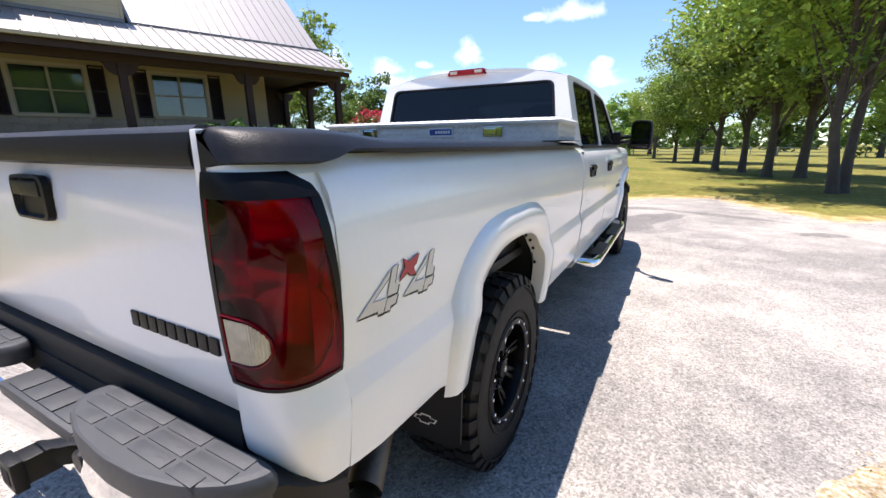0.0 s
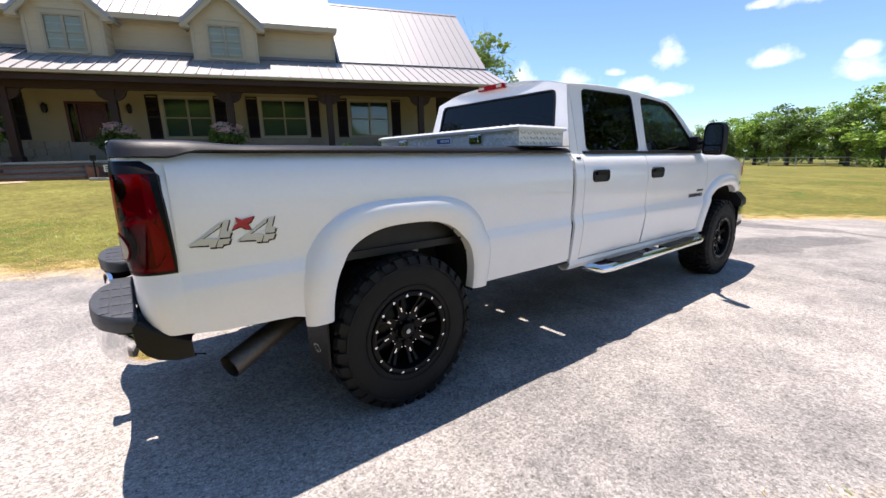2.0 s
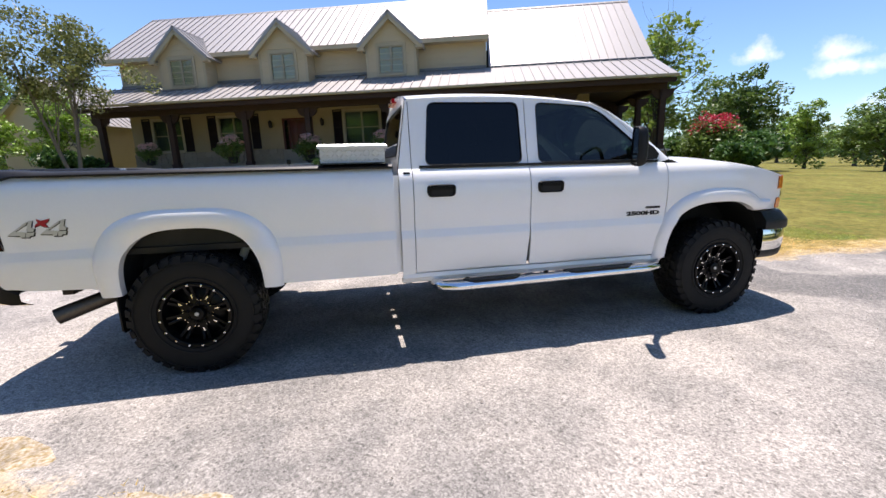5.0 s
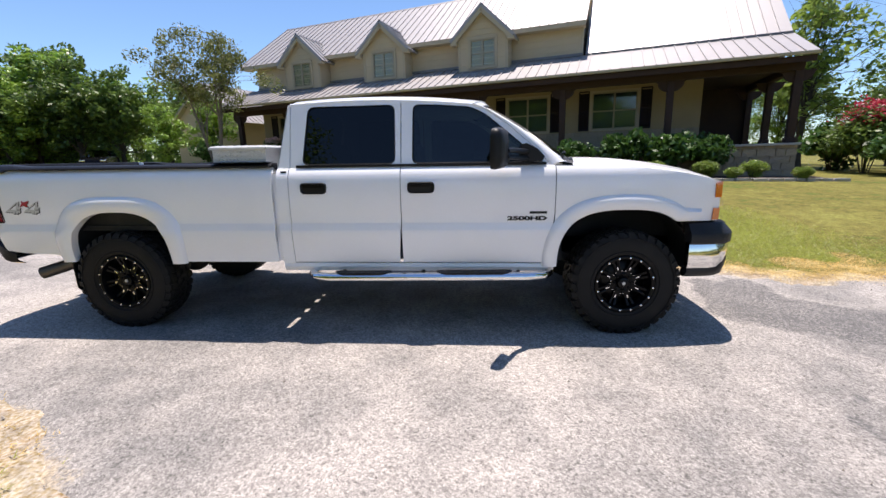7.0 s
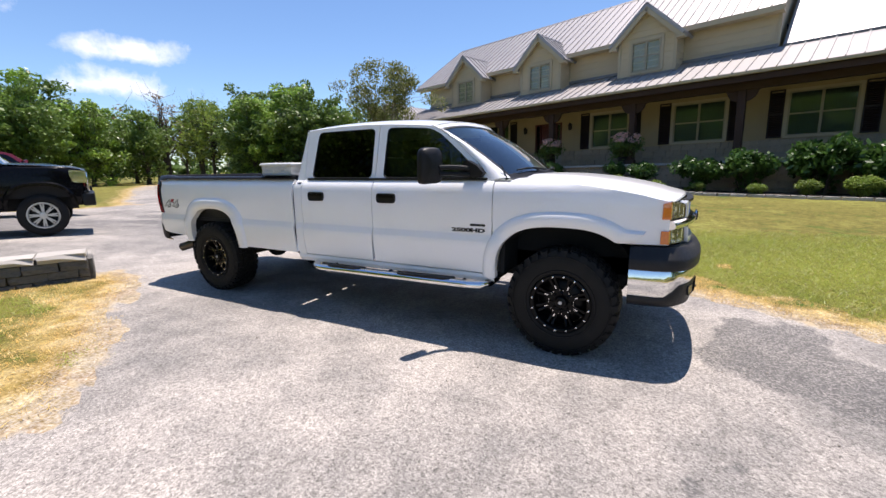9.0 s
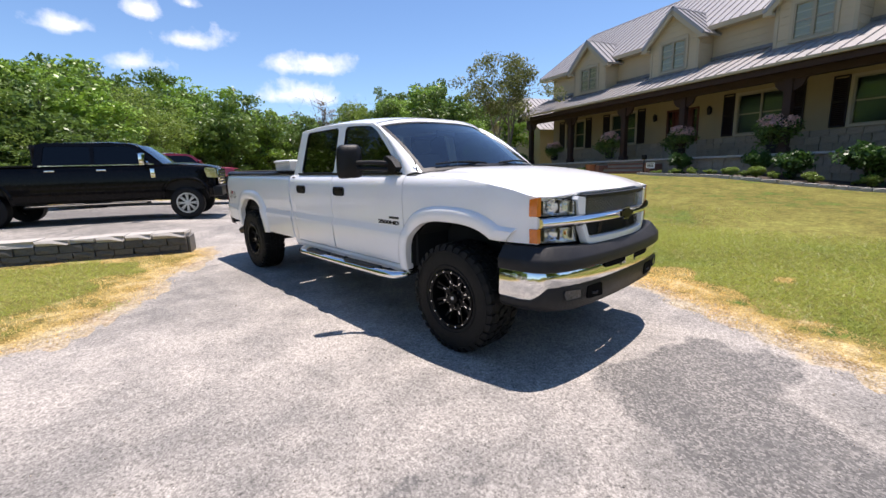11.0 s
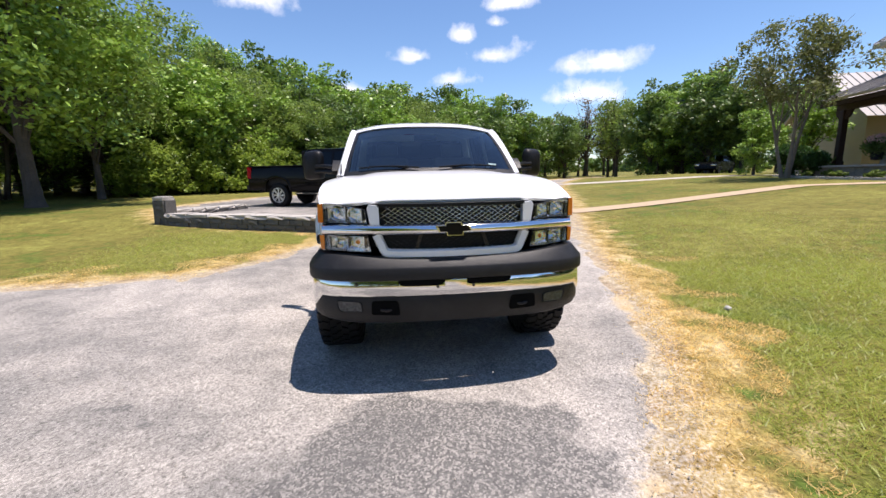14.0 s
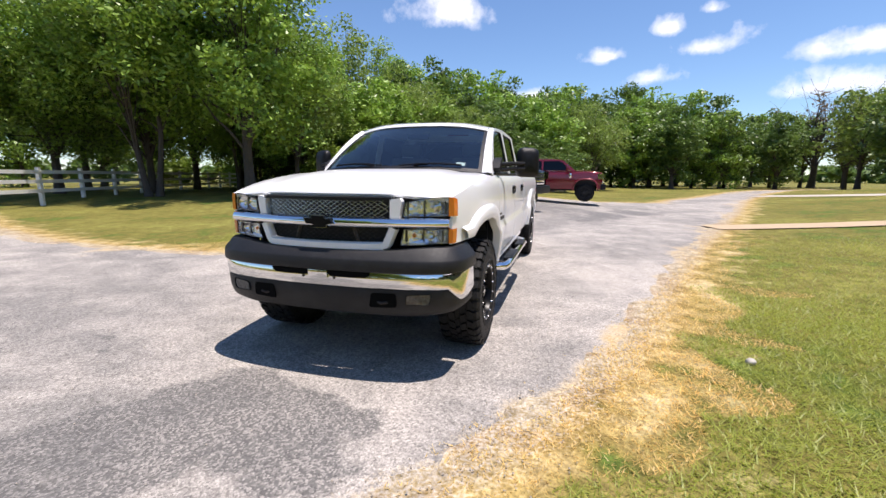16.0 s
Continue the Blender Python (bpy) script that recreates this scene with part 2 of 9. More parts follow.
BROWN = material("dark_stained_timber", (0.036, 0.015, 0.009), 0.7, var=0.3, scale=4, fine=30, bump=0.3, bscale=30)
SHUTTER = material("dark_oxblood_shutter", (0.016, 0.006, 0.006), 0.55, var=0.2)
DOORRED = material("dark_red_front_door", (0.085, 0.014, 0.012), 0.4, var=0.2)
STONE = material("pale_limestone", (0.35, 0.285, 0.21), 0.85, var=0.18, scale=5, rand=0.5, bump=0.6, bscale=25, stain=(0.24, 0.2, 0.16), amount=0.5, sscale=4)
MORTAR = material("mortar", (0.34, 0.295, 0.235), 0.95, var=0.15, bump=0.4, bscale=60)
OLDSTONE = material("weathered_grey_stone", (0.125, 0.118, 0.108), 0.9, var=0.3, scale=6, rand=0.5, bump=0.7, bscale=22, stain=(0.06, 0.055, 0.05), amount=0.6, sscale=5)
CAPSTONE = material("pale_cap_stone", (0.42, 0.39, 0.35), 0.9, var=0.2, scale=6, rand=0.4, bump=0.6, bscale=22)
BRICKRED = material("red_brick", (0.26, 0.115, 0.075), 0.85, var=0.2, rand=0.5, bump=0.4, bscale=60)
TERRACOTTA = material("terracotta", (0.36, 0.14, 0.075), 0.8, var=0.15)
BARK = material("grey_brown_bark", (0.085, 0.068, 0.055), 0.95, var=0.35, scale=4, fine=25, bump=1.0, bscale=14)
BARKPALE = material("pale_smooth_bark", (0.20, 0.165, 0.13), 0.9, var=0.25, scale=3, bump=0.5, bscale=20)
LEAF_OAK = leaf_material("oak_leaves", (0.145, 0.245, 0.048), 0.65, 0.24)
LEAF_BAMBOO = leaf_material("bright_brush_leaves", (0.17, 0.25, 0.045), 0.45, 0.45)
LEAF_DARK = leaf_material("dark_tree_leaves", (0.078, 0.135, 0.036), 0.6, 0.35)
LEAF_PALE = leaf_material("pale_green_leaves", (0.14, 0.21, 0.05), 0.5, 0.45)
LEAF_OLIVE = leaf_material("mimosa_leaves", (0.125, 0.15, 0.055), 0.45, 0.45)
LEAF_BUSH = leaf_material("hedge_leaves", (0.042, 0.10, 0.024))
LEAF_DRY = leaf_material("dry_twigs", (0.20, 0.155, 0.11), 0.3)
BLOOM = leaf_material("pink_white_blossom", (0.72, 0.52, 0.54), 0.2)
BLOOMRED = leaf_material("crimson_blossom", (0.36, 0.028, 0.06), 0.3)
BLACKPAINT = material("gloss_black_car_paint", (0.004, 0.004, 0.005), 0.25, var=0.2, coat=0.22, spec=0.05)
REDPAINT = material("metallic_red_car_paint", (0.20, 0.012, 0.022), 0.2, 0.2, var=0.1, coat=0.8)
FENCEWHITE = material("white_painted_fence", (0.72, 0.71, 0.67), 0.6, var=0.1)
CONCRETE = material("pale_concrete_path", (0.46, 0.41, 0.34), 0.9, var=0.12, scale=3, bump=0.4, bscale=80)

# ---- mesh helpers ----
def finish(name, bm, mat, parent=None, label="", smooth=False):
    me = bpy.data.meshes.new(name)
    bmesh.ops.recalc_face_normals(bm, faces=bm.faces)
    bm.to_mesh(me)
    bm.free()
    mats = mat if isinstance(mat, (list, tuple)) else [mat]
    for m in mats:
        me.materials.append(m)
    if smooth:
        for p in me.polygons:
            p.use_smooth = True
        me.set_sharp_from_angle(angle=radians(smooth if smooth is not True else 38))
    ob = new(name, me)
    if parent:
        ob.parent = parent
    if label:
        tagged(ob, label)
    return ob


part = finish


def piece(name, me, parent, m):
    ob = new(name, me)
    ob.parent = parent
    ob.matrix_local = m
    return ob


def thing(name, m, label, category, group="", kind=""):
    e = new(name)
    e.matrix_world = m
    e.empty_display_size = 0.1
    return tagged(e, label, category, group, kind)


def add_box(bm, x0, x1, y0, y1, z0, z1, bevel=0.0, mat=0):
    vs = [bm.verts.new((x, y, z)) for x in (x0, x1) for y in (y0, y1) for z in (z0, z1)]
    fs = [bm.faces.new([vs[i] for i in q]) for q in ((0, 1, 3, 2), (4, 6, 7, 5), (0, 4, 5, 1), (2, 3, 7, 6), (0, 2, 6, 4), (1, 5, 7, 3))]
    for f in fs:
        f.material_index = mat
    if bevel:
        es = {e for f in fs for e in f.edges}
        bmesh.ops.bevel(bm, geom=list(es), offset=bevel, segments=2, affect="EDGES", profile=0.6)
    return vs


def box(name, dims, mat, parent=None, bevel=0.0, label="", m=None):
    bm = bmesh.new()
    add_box(bm, *dims, bevel)
    if m is not None:
        bm.transform(m)
    return finish(name, bm, mat, parent, label, smooth=bool(bevel))


def add_prism(bm, loop, axis, a, b, mat=0):
    """A flat outline pulled along an axis ('x','y','z'); loop holds the two other coordinates in order."""
    def at(p, v):
        return {"x": (v, p[0], p[1]), "y": (p[0], v, p[1]), "z": (p[0], p[1], v)}[axis]
    A, B = [bm.verts.new(at(p, a)) for p in loop], [bm.verts.new(at(p, b)) for p in loop]
    n = len(loop)
    fs = [bm.faces.new(A), bm.faces.new(B[::-1])]
    for i in range(n):
        fs.append(bm.faces.new((A[i], B[i], B[(i + 1) % n], A[(i + 1) % n])))
    for f in fs:
        f.material_index = mat
    return fs


def add_tube(bm, pts, radii, sides=8, cap=True, mat=0):
    pts = [Vector(p) for p in pts]
    if not hasattr(radii, "__len__"):
        radii = [radii] * len(pts)
    rings, ref = [], None
    for i, p in enumerate(pts):
        d = (pts[min(i + 1, len(pts) - 1)] - pts[max(i - 1, 0)]).normalized()
        if ref is None:
            ref = d.orthogonal().normalized()
        s = d.cross(ref)
        if s.length < 1e-5:
            s = d.orthogonal()
        s.normalize()
        ref = s.cross(d).normalized()
        rings.append([bm.verts.new(p + (math.cos(a) * ref + math.sin(a) * s) * radii[i]) for a in [2 * math.pi * k / sides for k in range(sides)]])
    fs = []
    for r0, r1 in zip(rings, rings[1:]):
        for k in range(sides):
            fs.append(bm.faces.new((r0[k], r0[(k + 1) % sides], r1[(k + 1) % sides], r1[k])))
    if cap:
        fs += [bm.faces.new(rings[0][::-1]), bm.faces.new(rings[-1])]
    for f in fs:
        f.material_index = mat
    return rings


def add_lathe(bm, profile, sides=32, centre=(0, 0, 0), axis="x", closed=False, mat=0):
    """profile: (radius, along) pairs turned round an axis."""
    rings = []
    for r, h in profile:
        ring = []
        for k in range(sides):
            a = 2 * math.pi * k / sides
            c, s = r * math.cos(a), r * math.sin(a)
            p = {"x": (h, c, s), "y": (c, h, s), "z": (c, s, h)}[axis]
            ring.append(bm.verts.new(Vector(p) + Vector(centre)))
        rings.append(ring)
    pairs = list(zip(rings, rings[1:])) + ([(rings[-1], rings[0])] if closed else [])
    for r0, r1 in pairs:
        for k in range(sides):
            f = bm.faces.new((r0[k], r0[(k + 1) % sides], r1[(k + 1) % sides], r1[k]))
            f.material_index = mat
    return rings


def add_grid(bm, rows, mat=0, close=False):
    """Faces between rows of points."""
    vs = [[bm.verts.new(p) for p in r] for r in rows]
    for a, b in zip(vs, vs[1:]):
        n = len(a)
        for k in range(n if close else n - 1):
            f = bm.faces.new((a[k], a[(k + 1) % n], b[(k + 1) % n], b[k]))
            f.material_index = mat
    return vs


def smoothstep(a, b, v):
    t = min(1.0, max(0.0, (v - a) / (b - a)))
    return t * t * (3 - 2 * t)


def fract(v):
    return v - math.floor(v)


# ---- ground ----
HOUSE_TURN = 72.7
HOUSE = pose(-20.0, -1.9, 0, 0, 0, HOUSE_TURN) @ Matrix.Translation((7, 0, 0)) @ Matrix.Rotation(radians(-0.8), 4, "Y") @ Matrix.Translation((-7, 0, 0))
HOUSE_INV = HOUSE.inverted()
LEFT_EDGE = [(-0.55, 9.2), (-0.62, 7.6), (-0.55, 6.75), (-0.95, 6.1), (-1.35, 5.45), (-1.75, 4.75), (-2.25, 3.5), (-3.0, 1.2), (-3.4, 0.1), (-4.7, -3.2), (-5.9, -6.3), (-8.2, -12.0), (-11.0, -19.5), (-15.9, -30.0), (-24, -43), (-45, -62)]
RIGHT_EDGE = [(-45, -68), (-24, -50), (-15.5, -36.5), (-10.8, -26.5), (-7.5, -20.5), (-6.3, -17.2), (-5.2, -17.3), (-1.0, -17.3), (3.5, -16.8), (6.8, -14.0), (8.5, -8.2), (7.0, -5.5), (4.2, -3.95), (1.75, -2.75), (1.05, -2.4), (1.15, -1.6), (1.9, -0.6), (2.6, 0.7), (3.25, 1.5), (4.3, 1.72), (6.2, 1.85), (8.5, 1.7), (12.5, 0.6), (22, -3.0), (45, -14), (45, -8), (24, 4.5), (14, 8.2), (8.5, 9.4), (5.2, 9.2), (4.3, 8.6), (3.6, 9.4), (2.4, 11.6), (1.2, 11.2), (0.1, 9.9)]
DRIVE = LEFT_EDGE + RIGHT_EDGE


def inside(x, y, loop):
    hit, j = False, len(loop) - 1
    for i in range(len(loop)):
        (xi, yi), (xj, yj) = loop[i], loop[j]
        if (yi > y) != (yj > y) and x < (xj - xi) * (y - yi) / (yj - yi) + xi:
            hit = not hit
        j = i
    return hit


def edge_distance(x, y, loop):
    best = 1e9
    for i in range(len(loop)):
        (ax, ay), (bx, by) = loop[i], loop[(i + 1) % len(loop)]
        dx, dy = bx - ax, by - ay
        t = max(0, min(1, ((x - ax) * dx + (y - ay) * dy) / (dx * dx + dy * dy + 1e-9)))
        best = min(best, math.hypot(x - ax - t * dx, y - ay - t * dy))
    return best


def height(x, y):
    p = HOUSE_INV @ Vector((x, y, 0))
    n = -p.y
    rise = 0.78 - 0.36 * smoothstep(4, 10, p.x)
    h = rise * smoothstep(16.5, 1.2, n) * smoothstep(45, 24, p.x) * smoothstep(-50, -25, p.x)
    h += 0.25 * smoothstep(-2.6, -5.6, y + 0.1 * x) * smoothstep(-3.5, 1.5, x) * (1 - smoothstep(30, 60, math.hypot(x, y)))
    return h


def ground_noise(x, y):
    return 0.012 * noise.noise(Vector((x * 0.7, y * 0.7, 0))) + 0.02 * noise.noise(Vector((x * 0.15, y * 0.15, 3)))


def axis_steps():
    v, out = 0.0, [0.0]
    step = 0.25
    while v < 1600:
        v += step
        out.append(v)
        if v > 12:
            step *= 1.12
    return [-a for a in out[:0:-1]] + out


bm = bmesh.new()
steps_ = axis_steps()
dry = bm.verts.layers.float.new("dry")
grid_ = []
for yy in steps_:
    row = []
    for xx in steps_:
        x, y = xx - 1.0, yy + 2.0
        near = max(abs(x), abs(y)) < 60
        d = edge_distance(x, y, DRIVE) if near else 50
        ins = near and inside(x, y, DRIVE)
        v = bm.verts.new((x, y, height(x, y) + (0 if ins or not near else ground_noise(x, y) * smoothstep(0.15, 0.9, d)) - (0.035 if ins and d > 0.25 else 0)))
        v[dry] = 1.0 if ins else max(0.0, 1 - d / 1.35)
        row.append(v)
    grid_.append(row)
for a, b in zip(grid_, grid_[1:]):
    for k in range(len(a) - 1):
        bm.faces.new((a[k], a[k + 1], b[k + 1], b[k]))

GRASS = bpy.data.materials.new("mown_lawn")
GRASS.use_nodes = True
n, l = GRASS.node_tree.nodes, GRASS.node_tree.links
p = n["Principled BSDF"]
co = n.new("ShaderNodeTexCoord")
big, mid, fine = (n.new("ShaderNodeTexNoise") for _ in range(3))
for q, s, d in ((big, 0.35, 4), (mid, 2.6, 6), (fine, 45, 4)):
    q.inputs["Scale"].default_value, q.inputs["Detail"].default_value = s, d
    l.new(co.outputs["Object"], q.inputs[0])
at = n.new("ShaderNodeAttribute")
at.attribute_name = "dry"


def gmath(op, a, b):
    q = n.new("ShaderNodeMath")
    q.operation = op
    for i, v in enumerate((a, b)):
        if isinstance(v, (int, float)):
            q.inputs[i].default_value = v
        else:
            l.new(v, q.inputs[i])
    return q.outputs[0]


green = n.new("ShaderNodeValToRGB")
e = green.color_ramp.elements
e[0].position, e[1].position = 0.35, 0.68
e[0].color, e[1].color = (0.085, 0.142, 0.023, 1), (0.25, 0.245, 0.06, 1)
olive = green.color_ramp.elements.new(0.47)
olive.color = (0.165, 0.145, 0.036, 1)
l.new(gmath("ADD", gmath("MULTIPLY", big.outputs[0], 0.55), gmath("MULTIPLY", mid.outputs[0], 0.45)), green.inputs[0])
straw = n.new("ShaderNodeValToRGB")
e = straw.color_ramp.elements
e[0].position, e[1].position = 0.35, 0.7
e[0].color, e[1].color = (0.36, 0.215, 0.07, 1), (0.52, 0.42, 0.23, 1)
mid_e = straw.color_ramp.elements.new(0.5)
mid_e.color = (0.44, 0.315, 0.12, 1)
l.new(mid.outputs[0], straw.inputs[0])
mx = n.new("ShaderNodeMix")
mx.data_type = "RGBA"
edge = n.new("ShaderNodeMapRange")
edge.inputs[1].default_value, edge.inputs[2].default_value = 0.42, 0.85
l.new(gmath("ADD", at.outputs["Fac"], gmath("MULTIPLY", gmath("SUBTRACT", mid.outputs[0], 0.5), 1.3)), edge.inputs[0])
l.new(edge.outputs[0], mx.inputs[0])
l.new(green.outputs[0], mx.inputs[6])
l.new(straw.outputs[0], mx.inputs[7])
tone = n.new("ShaderNodeMapRange")
tone.inputs[1].default_value, tone.inputs[2].default_value, tone.inputs[3].default_value, tone.inputs[4].default_value = 0.3, 0.7, 0.6, 1.36
l.new(fine.outputs[0], tone.inputs[0])
sc = n.new("ShaderNodeVectorMath")
sc.operation = "SCALE"
# grit washed off the drive lies along the verge
grit = n.new("ShaderNodeMapRange")
grit.inputs[1].default_value, grit.inputs[2].default_value, grit.inputs[4].default_value = 0.84, 1.06, 0.85
l.new(gmath("ADD", at.outputs["Fac"], gmath("MULTIPLY", gmath("SUBTRACT", fine.outputs[0], 0.5), 0.7)), grit.inputs[0])
mg = n.new("ShaderNodeMix")
mg.data_type = "RGBA"
mg.inputs[7].default_value = (0.40, 0.355, 0.305, 1)
l.new(grit.outputs[0], mg.inputs[0])
l.new(mx.outputs[2], mg.inputs[6])
l.new(mg.outputs[2], sc.inputs[0])
tuft = n.new("ShaderNodeTexNoise")
tuft.inputs["Scale"].default_value, tuft.inputs["Detail"].default_value, tuft.inputs["Roughness"].default_value = 9, 8, 0.7
l.new(co.outputs["Object"], tuft.inputs[0])
tuft_r = n.new("ShaderNodeMapRange")
tuft_r.inputs[1].default_value, tuft_r.inputs[2].default_value, tuft_r.inputs[3].default_value, tuft_r.inputs[4].default_value = 0.35, 0.65, 0.62, 1.3
l.new(tuft.outputs[0], tuft_r.inputs[0])
l.new(gmath("MULTIPLY", tone.outputs[0], tuft_r.outputs[0]), sc.inputs[3])
l.new(sc.outputs[0], p.inputs["Base Color"])
p.inputs["Roughness"].default_value, p.inputs["Specular IOR Level"].default_value = 0.9, 0.15
bp = n.new("ShaderNodeBump")
bp.inputs["Strength"].default_value, bp.inputs["Distance"].default_value = 0.8, 0.03
l.new(fine.outputs[0], bp.inputs["Height"])
l.new(bp.outputs[0], p.inputs["Normal"])
tagged(finish("ground", bm, GRASS, smooth=True), "mown lawn, half green and half parched yellow", "lawn", kind="structure")

ASPHALT = bpy.data.materials.new("chip_seal_drive")
ASPHALT.use_nodes = True
n, l = ASPHALT.node_tree.nodes, ASPHALT.node_tree.links
p = n["Principled BSDF"]
co = n.new("ShaderNodeTexCoord")
big, mid, fine = (n.new("ShaderNodeTexNoise") for _ in range(3))
for q, s, d in ((big, 0.32, 6), (mid, 2.2, 6), (fine, 60, 5)):
    q.inputs["Scale"].default_value, q.inputs["Detail"].default_value = s, d
    l.new(co.outputs["Object"], q.inputs[0])
vor = n.new("ShaderNodeTexVoronoi")
vor.inputs["Scale"].default_value = 92
l.new(co.outputs["Object"], vor.inputs[0])
base_r = n.new("ShaderNodeValToRGB")
e = base_r.color_ramp.elements
e[0].position, e[1].position = 0.41, 0.58
e[0].color, e[1].color = (0.225, 0.212, 0.196, 1), (0.395, 0.362, 0.325, 1)
l.new(gmath("ADD", gmath("MULTIPLY", big.outputs[0], 0.6), gmath("MULTIPLY", mid.outputs[0], 0.4)), base_r.inputs[0])
chip = n.new("ShaderNodeMapRange")
chip.inputs[1].default_value, chip.inputs[2].default_value, chip.inputs[3].default_value, chip.inputs[4].default_value = 0.0, 1.0, 0.57, 1.43
l.new(vor.outputs["Color"], chip.inputs[0])
scour_n = n.new("ShaderNodeTexNoise")
scour_n.inputs["Scale"].default_value, scour_n.inputs["Detail"].default_value, scour_n.inputs["Roughness"].default_value = 16, 9, 0.75
l.new(co.outputs["Object"], scour_n.inputs[0])
scour = n.new("ShaderNodeMapRange")
scour.inputs[1].default_value, scour.inputs[2].default_value, scour.inputs[3].default_value, scour.inputs[4].default_value = 0.36, 0.56, 0.84, 1.05
l.new(scour_n.outputs[0], scour.inputs[0])
# finer grit between the chips
grain = n.new("ShaderNodeTexVoronoi")
grain.inputs["Scale"].default_value = 240
l.new(co.outputs["Object"], grain.inputs[0])
grain_sep = n.new("ShaderNodeSeparateColor")
l.new(grain.outputs["Color"], grain_sep.inputs[0])
grain_r = n.new("ShaderNodeMapRange")
grain_r.inputs[3].default_value, grain_r.inputs[4].default_value = 0.72, 1.28
l.new(grain_sep.outputs[2], grain_r.inputs[0])
# open pits where chips have come out
pit_n = n.new("ShaderNodeTexNoise")
pit_n.inputs["Scale"].default_value, pit_n.inputs["Detail"].default_value, pit_n.inputs["Roughness"].default_value = 48, 3, 0.6
l.new(co.outputs["Object"], pit_n.inputs[0])
pit = n.new("ShaderNodeMapRange")
pit.inputs[1].default_value, pit.inputs[2].default_value, pit.inputs[3].default_value, pit.inputs[4].default_value = 0.33, 0.44, 0.56, 1.0
l.new(pit_n.outputs[0], pit.inputs[0])
sc = n.new("ShaderNodeVectorMath")
sc.operation = "SCALE"
l.new(base_r.outputs[0], sc.inputs[0])
l.new(gmath("MULTIPLY", gmath("MULTIPLY", chip.outputs[0], gmath("MULTIPLY", grain_r.outputs[0], pit.outputs[0])), gmath("MULTIPLY", gmath("ADD", 0.86, gmath("MULTIPLY", fine.outputs[0], 0.28)), scour.outputs[0])), sc.inputs[3])
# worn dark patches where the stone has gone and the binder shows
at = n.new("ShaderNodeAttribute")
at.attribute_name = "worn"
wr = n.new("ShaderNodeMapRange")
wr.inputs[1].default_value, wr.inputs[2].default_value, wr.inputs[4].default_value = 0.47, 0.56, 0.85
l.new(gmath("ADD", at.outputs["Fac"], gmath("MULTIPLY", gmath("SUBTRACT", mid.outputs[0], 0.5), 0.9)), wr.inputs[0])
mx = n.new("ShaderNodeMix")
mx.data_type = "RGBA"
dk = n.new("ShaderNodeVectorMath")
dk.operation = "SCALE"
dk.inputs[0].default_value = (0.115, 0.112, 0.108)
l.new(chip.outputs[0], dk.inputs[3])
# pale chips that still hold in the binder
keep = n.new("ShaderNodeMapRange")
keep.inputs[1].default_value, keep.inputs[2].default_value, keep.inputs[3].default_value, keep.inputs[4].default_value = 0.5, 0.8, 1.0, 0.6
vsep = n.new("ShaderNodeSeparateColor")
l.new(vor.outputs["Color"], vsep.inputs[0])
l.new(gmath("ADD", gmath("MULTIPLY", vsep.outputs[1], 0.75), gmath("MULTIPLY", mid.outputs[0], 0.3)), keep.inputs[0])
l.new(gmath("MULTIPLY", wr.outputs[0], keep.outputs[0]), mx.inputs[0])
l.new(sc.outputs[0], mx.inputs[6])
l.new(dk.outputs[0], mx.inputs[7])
# straw and grit lie over the broken edge
rim = n.new("ShaderNodeAttribute")
rim.attribute_name = "rim"
rr = n.new("ShaderNodeMapRange")
rr.inputs[1].default_value, rr.inputs[2].default_value = 0.62, 0.95
l.new(gmath("ADD", rim.outputs["Fac"], gmath("ADD", gmath("MULTIPLY", gmath("SUBTRACT", mid.outputs[0], 0.5), 1.5), gmath("MULTIPLY", gmath("SUBTRACT", fine.outputs[0], 0.5), 0.8))), rr.inputs[0])
verge = n.new("ShaderNodeValToRGB")
e = verge.color_ramp.elements
e[0].position, e[1].position = 0.35, 0.65
e[0].color, e[1].color = (0.38, 0.26, 0.10, 1), (0.50, 0.42, 0.30, 1)
l.new(fine.outputs[0], verge.inputs[0])
mv = n.new("ShaderNodeMix")
mv.data_type = "RGBA"
l.new(rr.outputs[0], mv.inputs[0])
l.new(mx.outputs[2], mv.inputs[6])
l.new(verge.outputs[0], mv.inputs[7])
l.new(mv.outputs[2], p.inputs["Base Color"])
p.inputs["Roughness"].default_value, p.inputs["Specular IOR Level"].default_value = 0.85, 0.25
bp = n.new("ShaderNodeBump")
bp.inputs["Strength"].default_value, bp.inputs["Distance"].default_value = 0.3, 0.008
l.new(vor.outputs["Distance"], bp.inputs["Height"])
l.new(bp.outputs[0], p.inputs["Normal"])

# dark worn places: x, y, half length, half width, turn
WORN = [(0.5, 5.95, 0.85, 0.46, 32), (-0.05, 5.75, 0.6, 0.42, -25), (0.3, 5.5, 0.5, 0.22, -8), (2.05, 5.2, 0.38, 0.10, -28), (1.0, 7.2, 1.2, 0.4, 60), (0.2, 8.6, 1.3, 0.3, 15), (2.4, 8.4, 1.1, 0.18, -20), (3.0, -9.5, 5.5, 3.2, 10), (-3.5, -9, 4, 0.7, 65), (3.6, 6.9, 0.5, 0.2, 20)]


def worn(x, y):
    w = 0.0
    for cx, cy, a, b, r in WORN:
        c, s = math.cos(radians(r)), math.sin(radians(r))
        u, v = (x - cx) * c + (y - cy) * s, (y - cy) * c - (x - cx) * s
        w = max(w, 1 - 0.5 * math.hypot(u / a, v / b))
    return max(0.0, w)


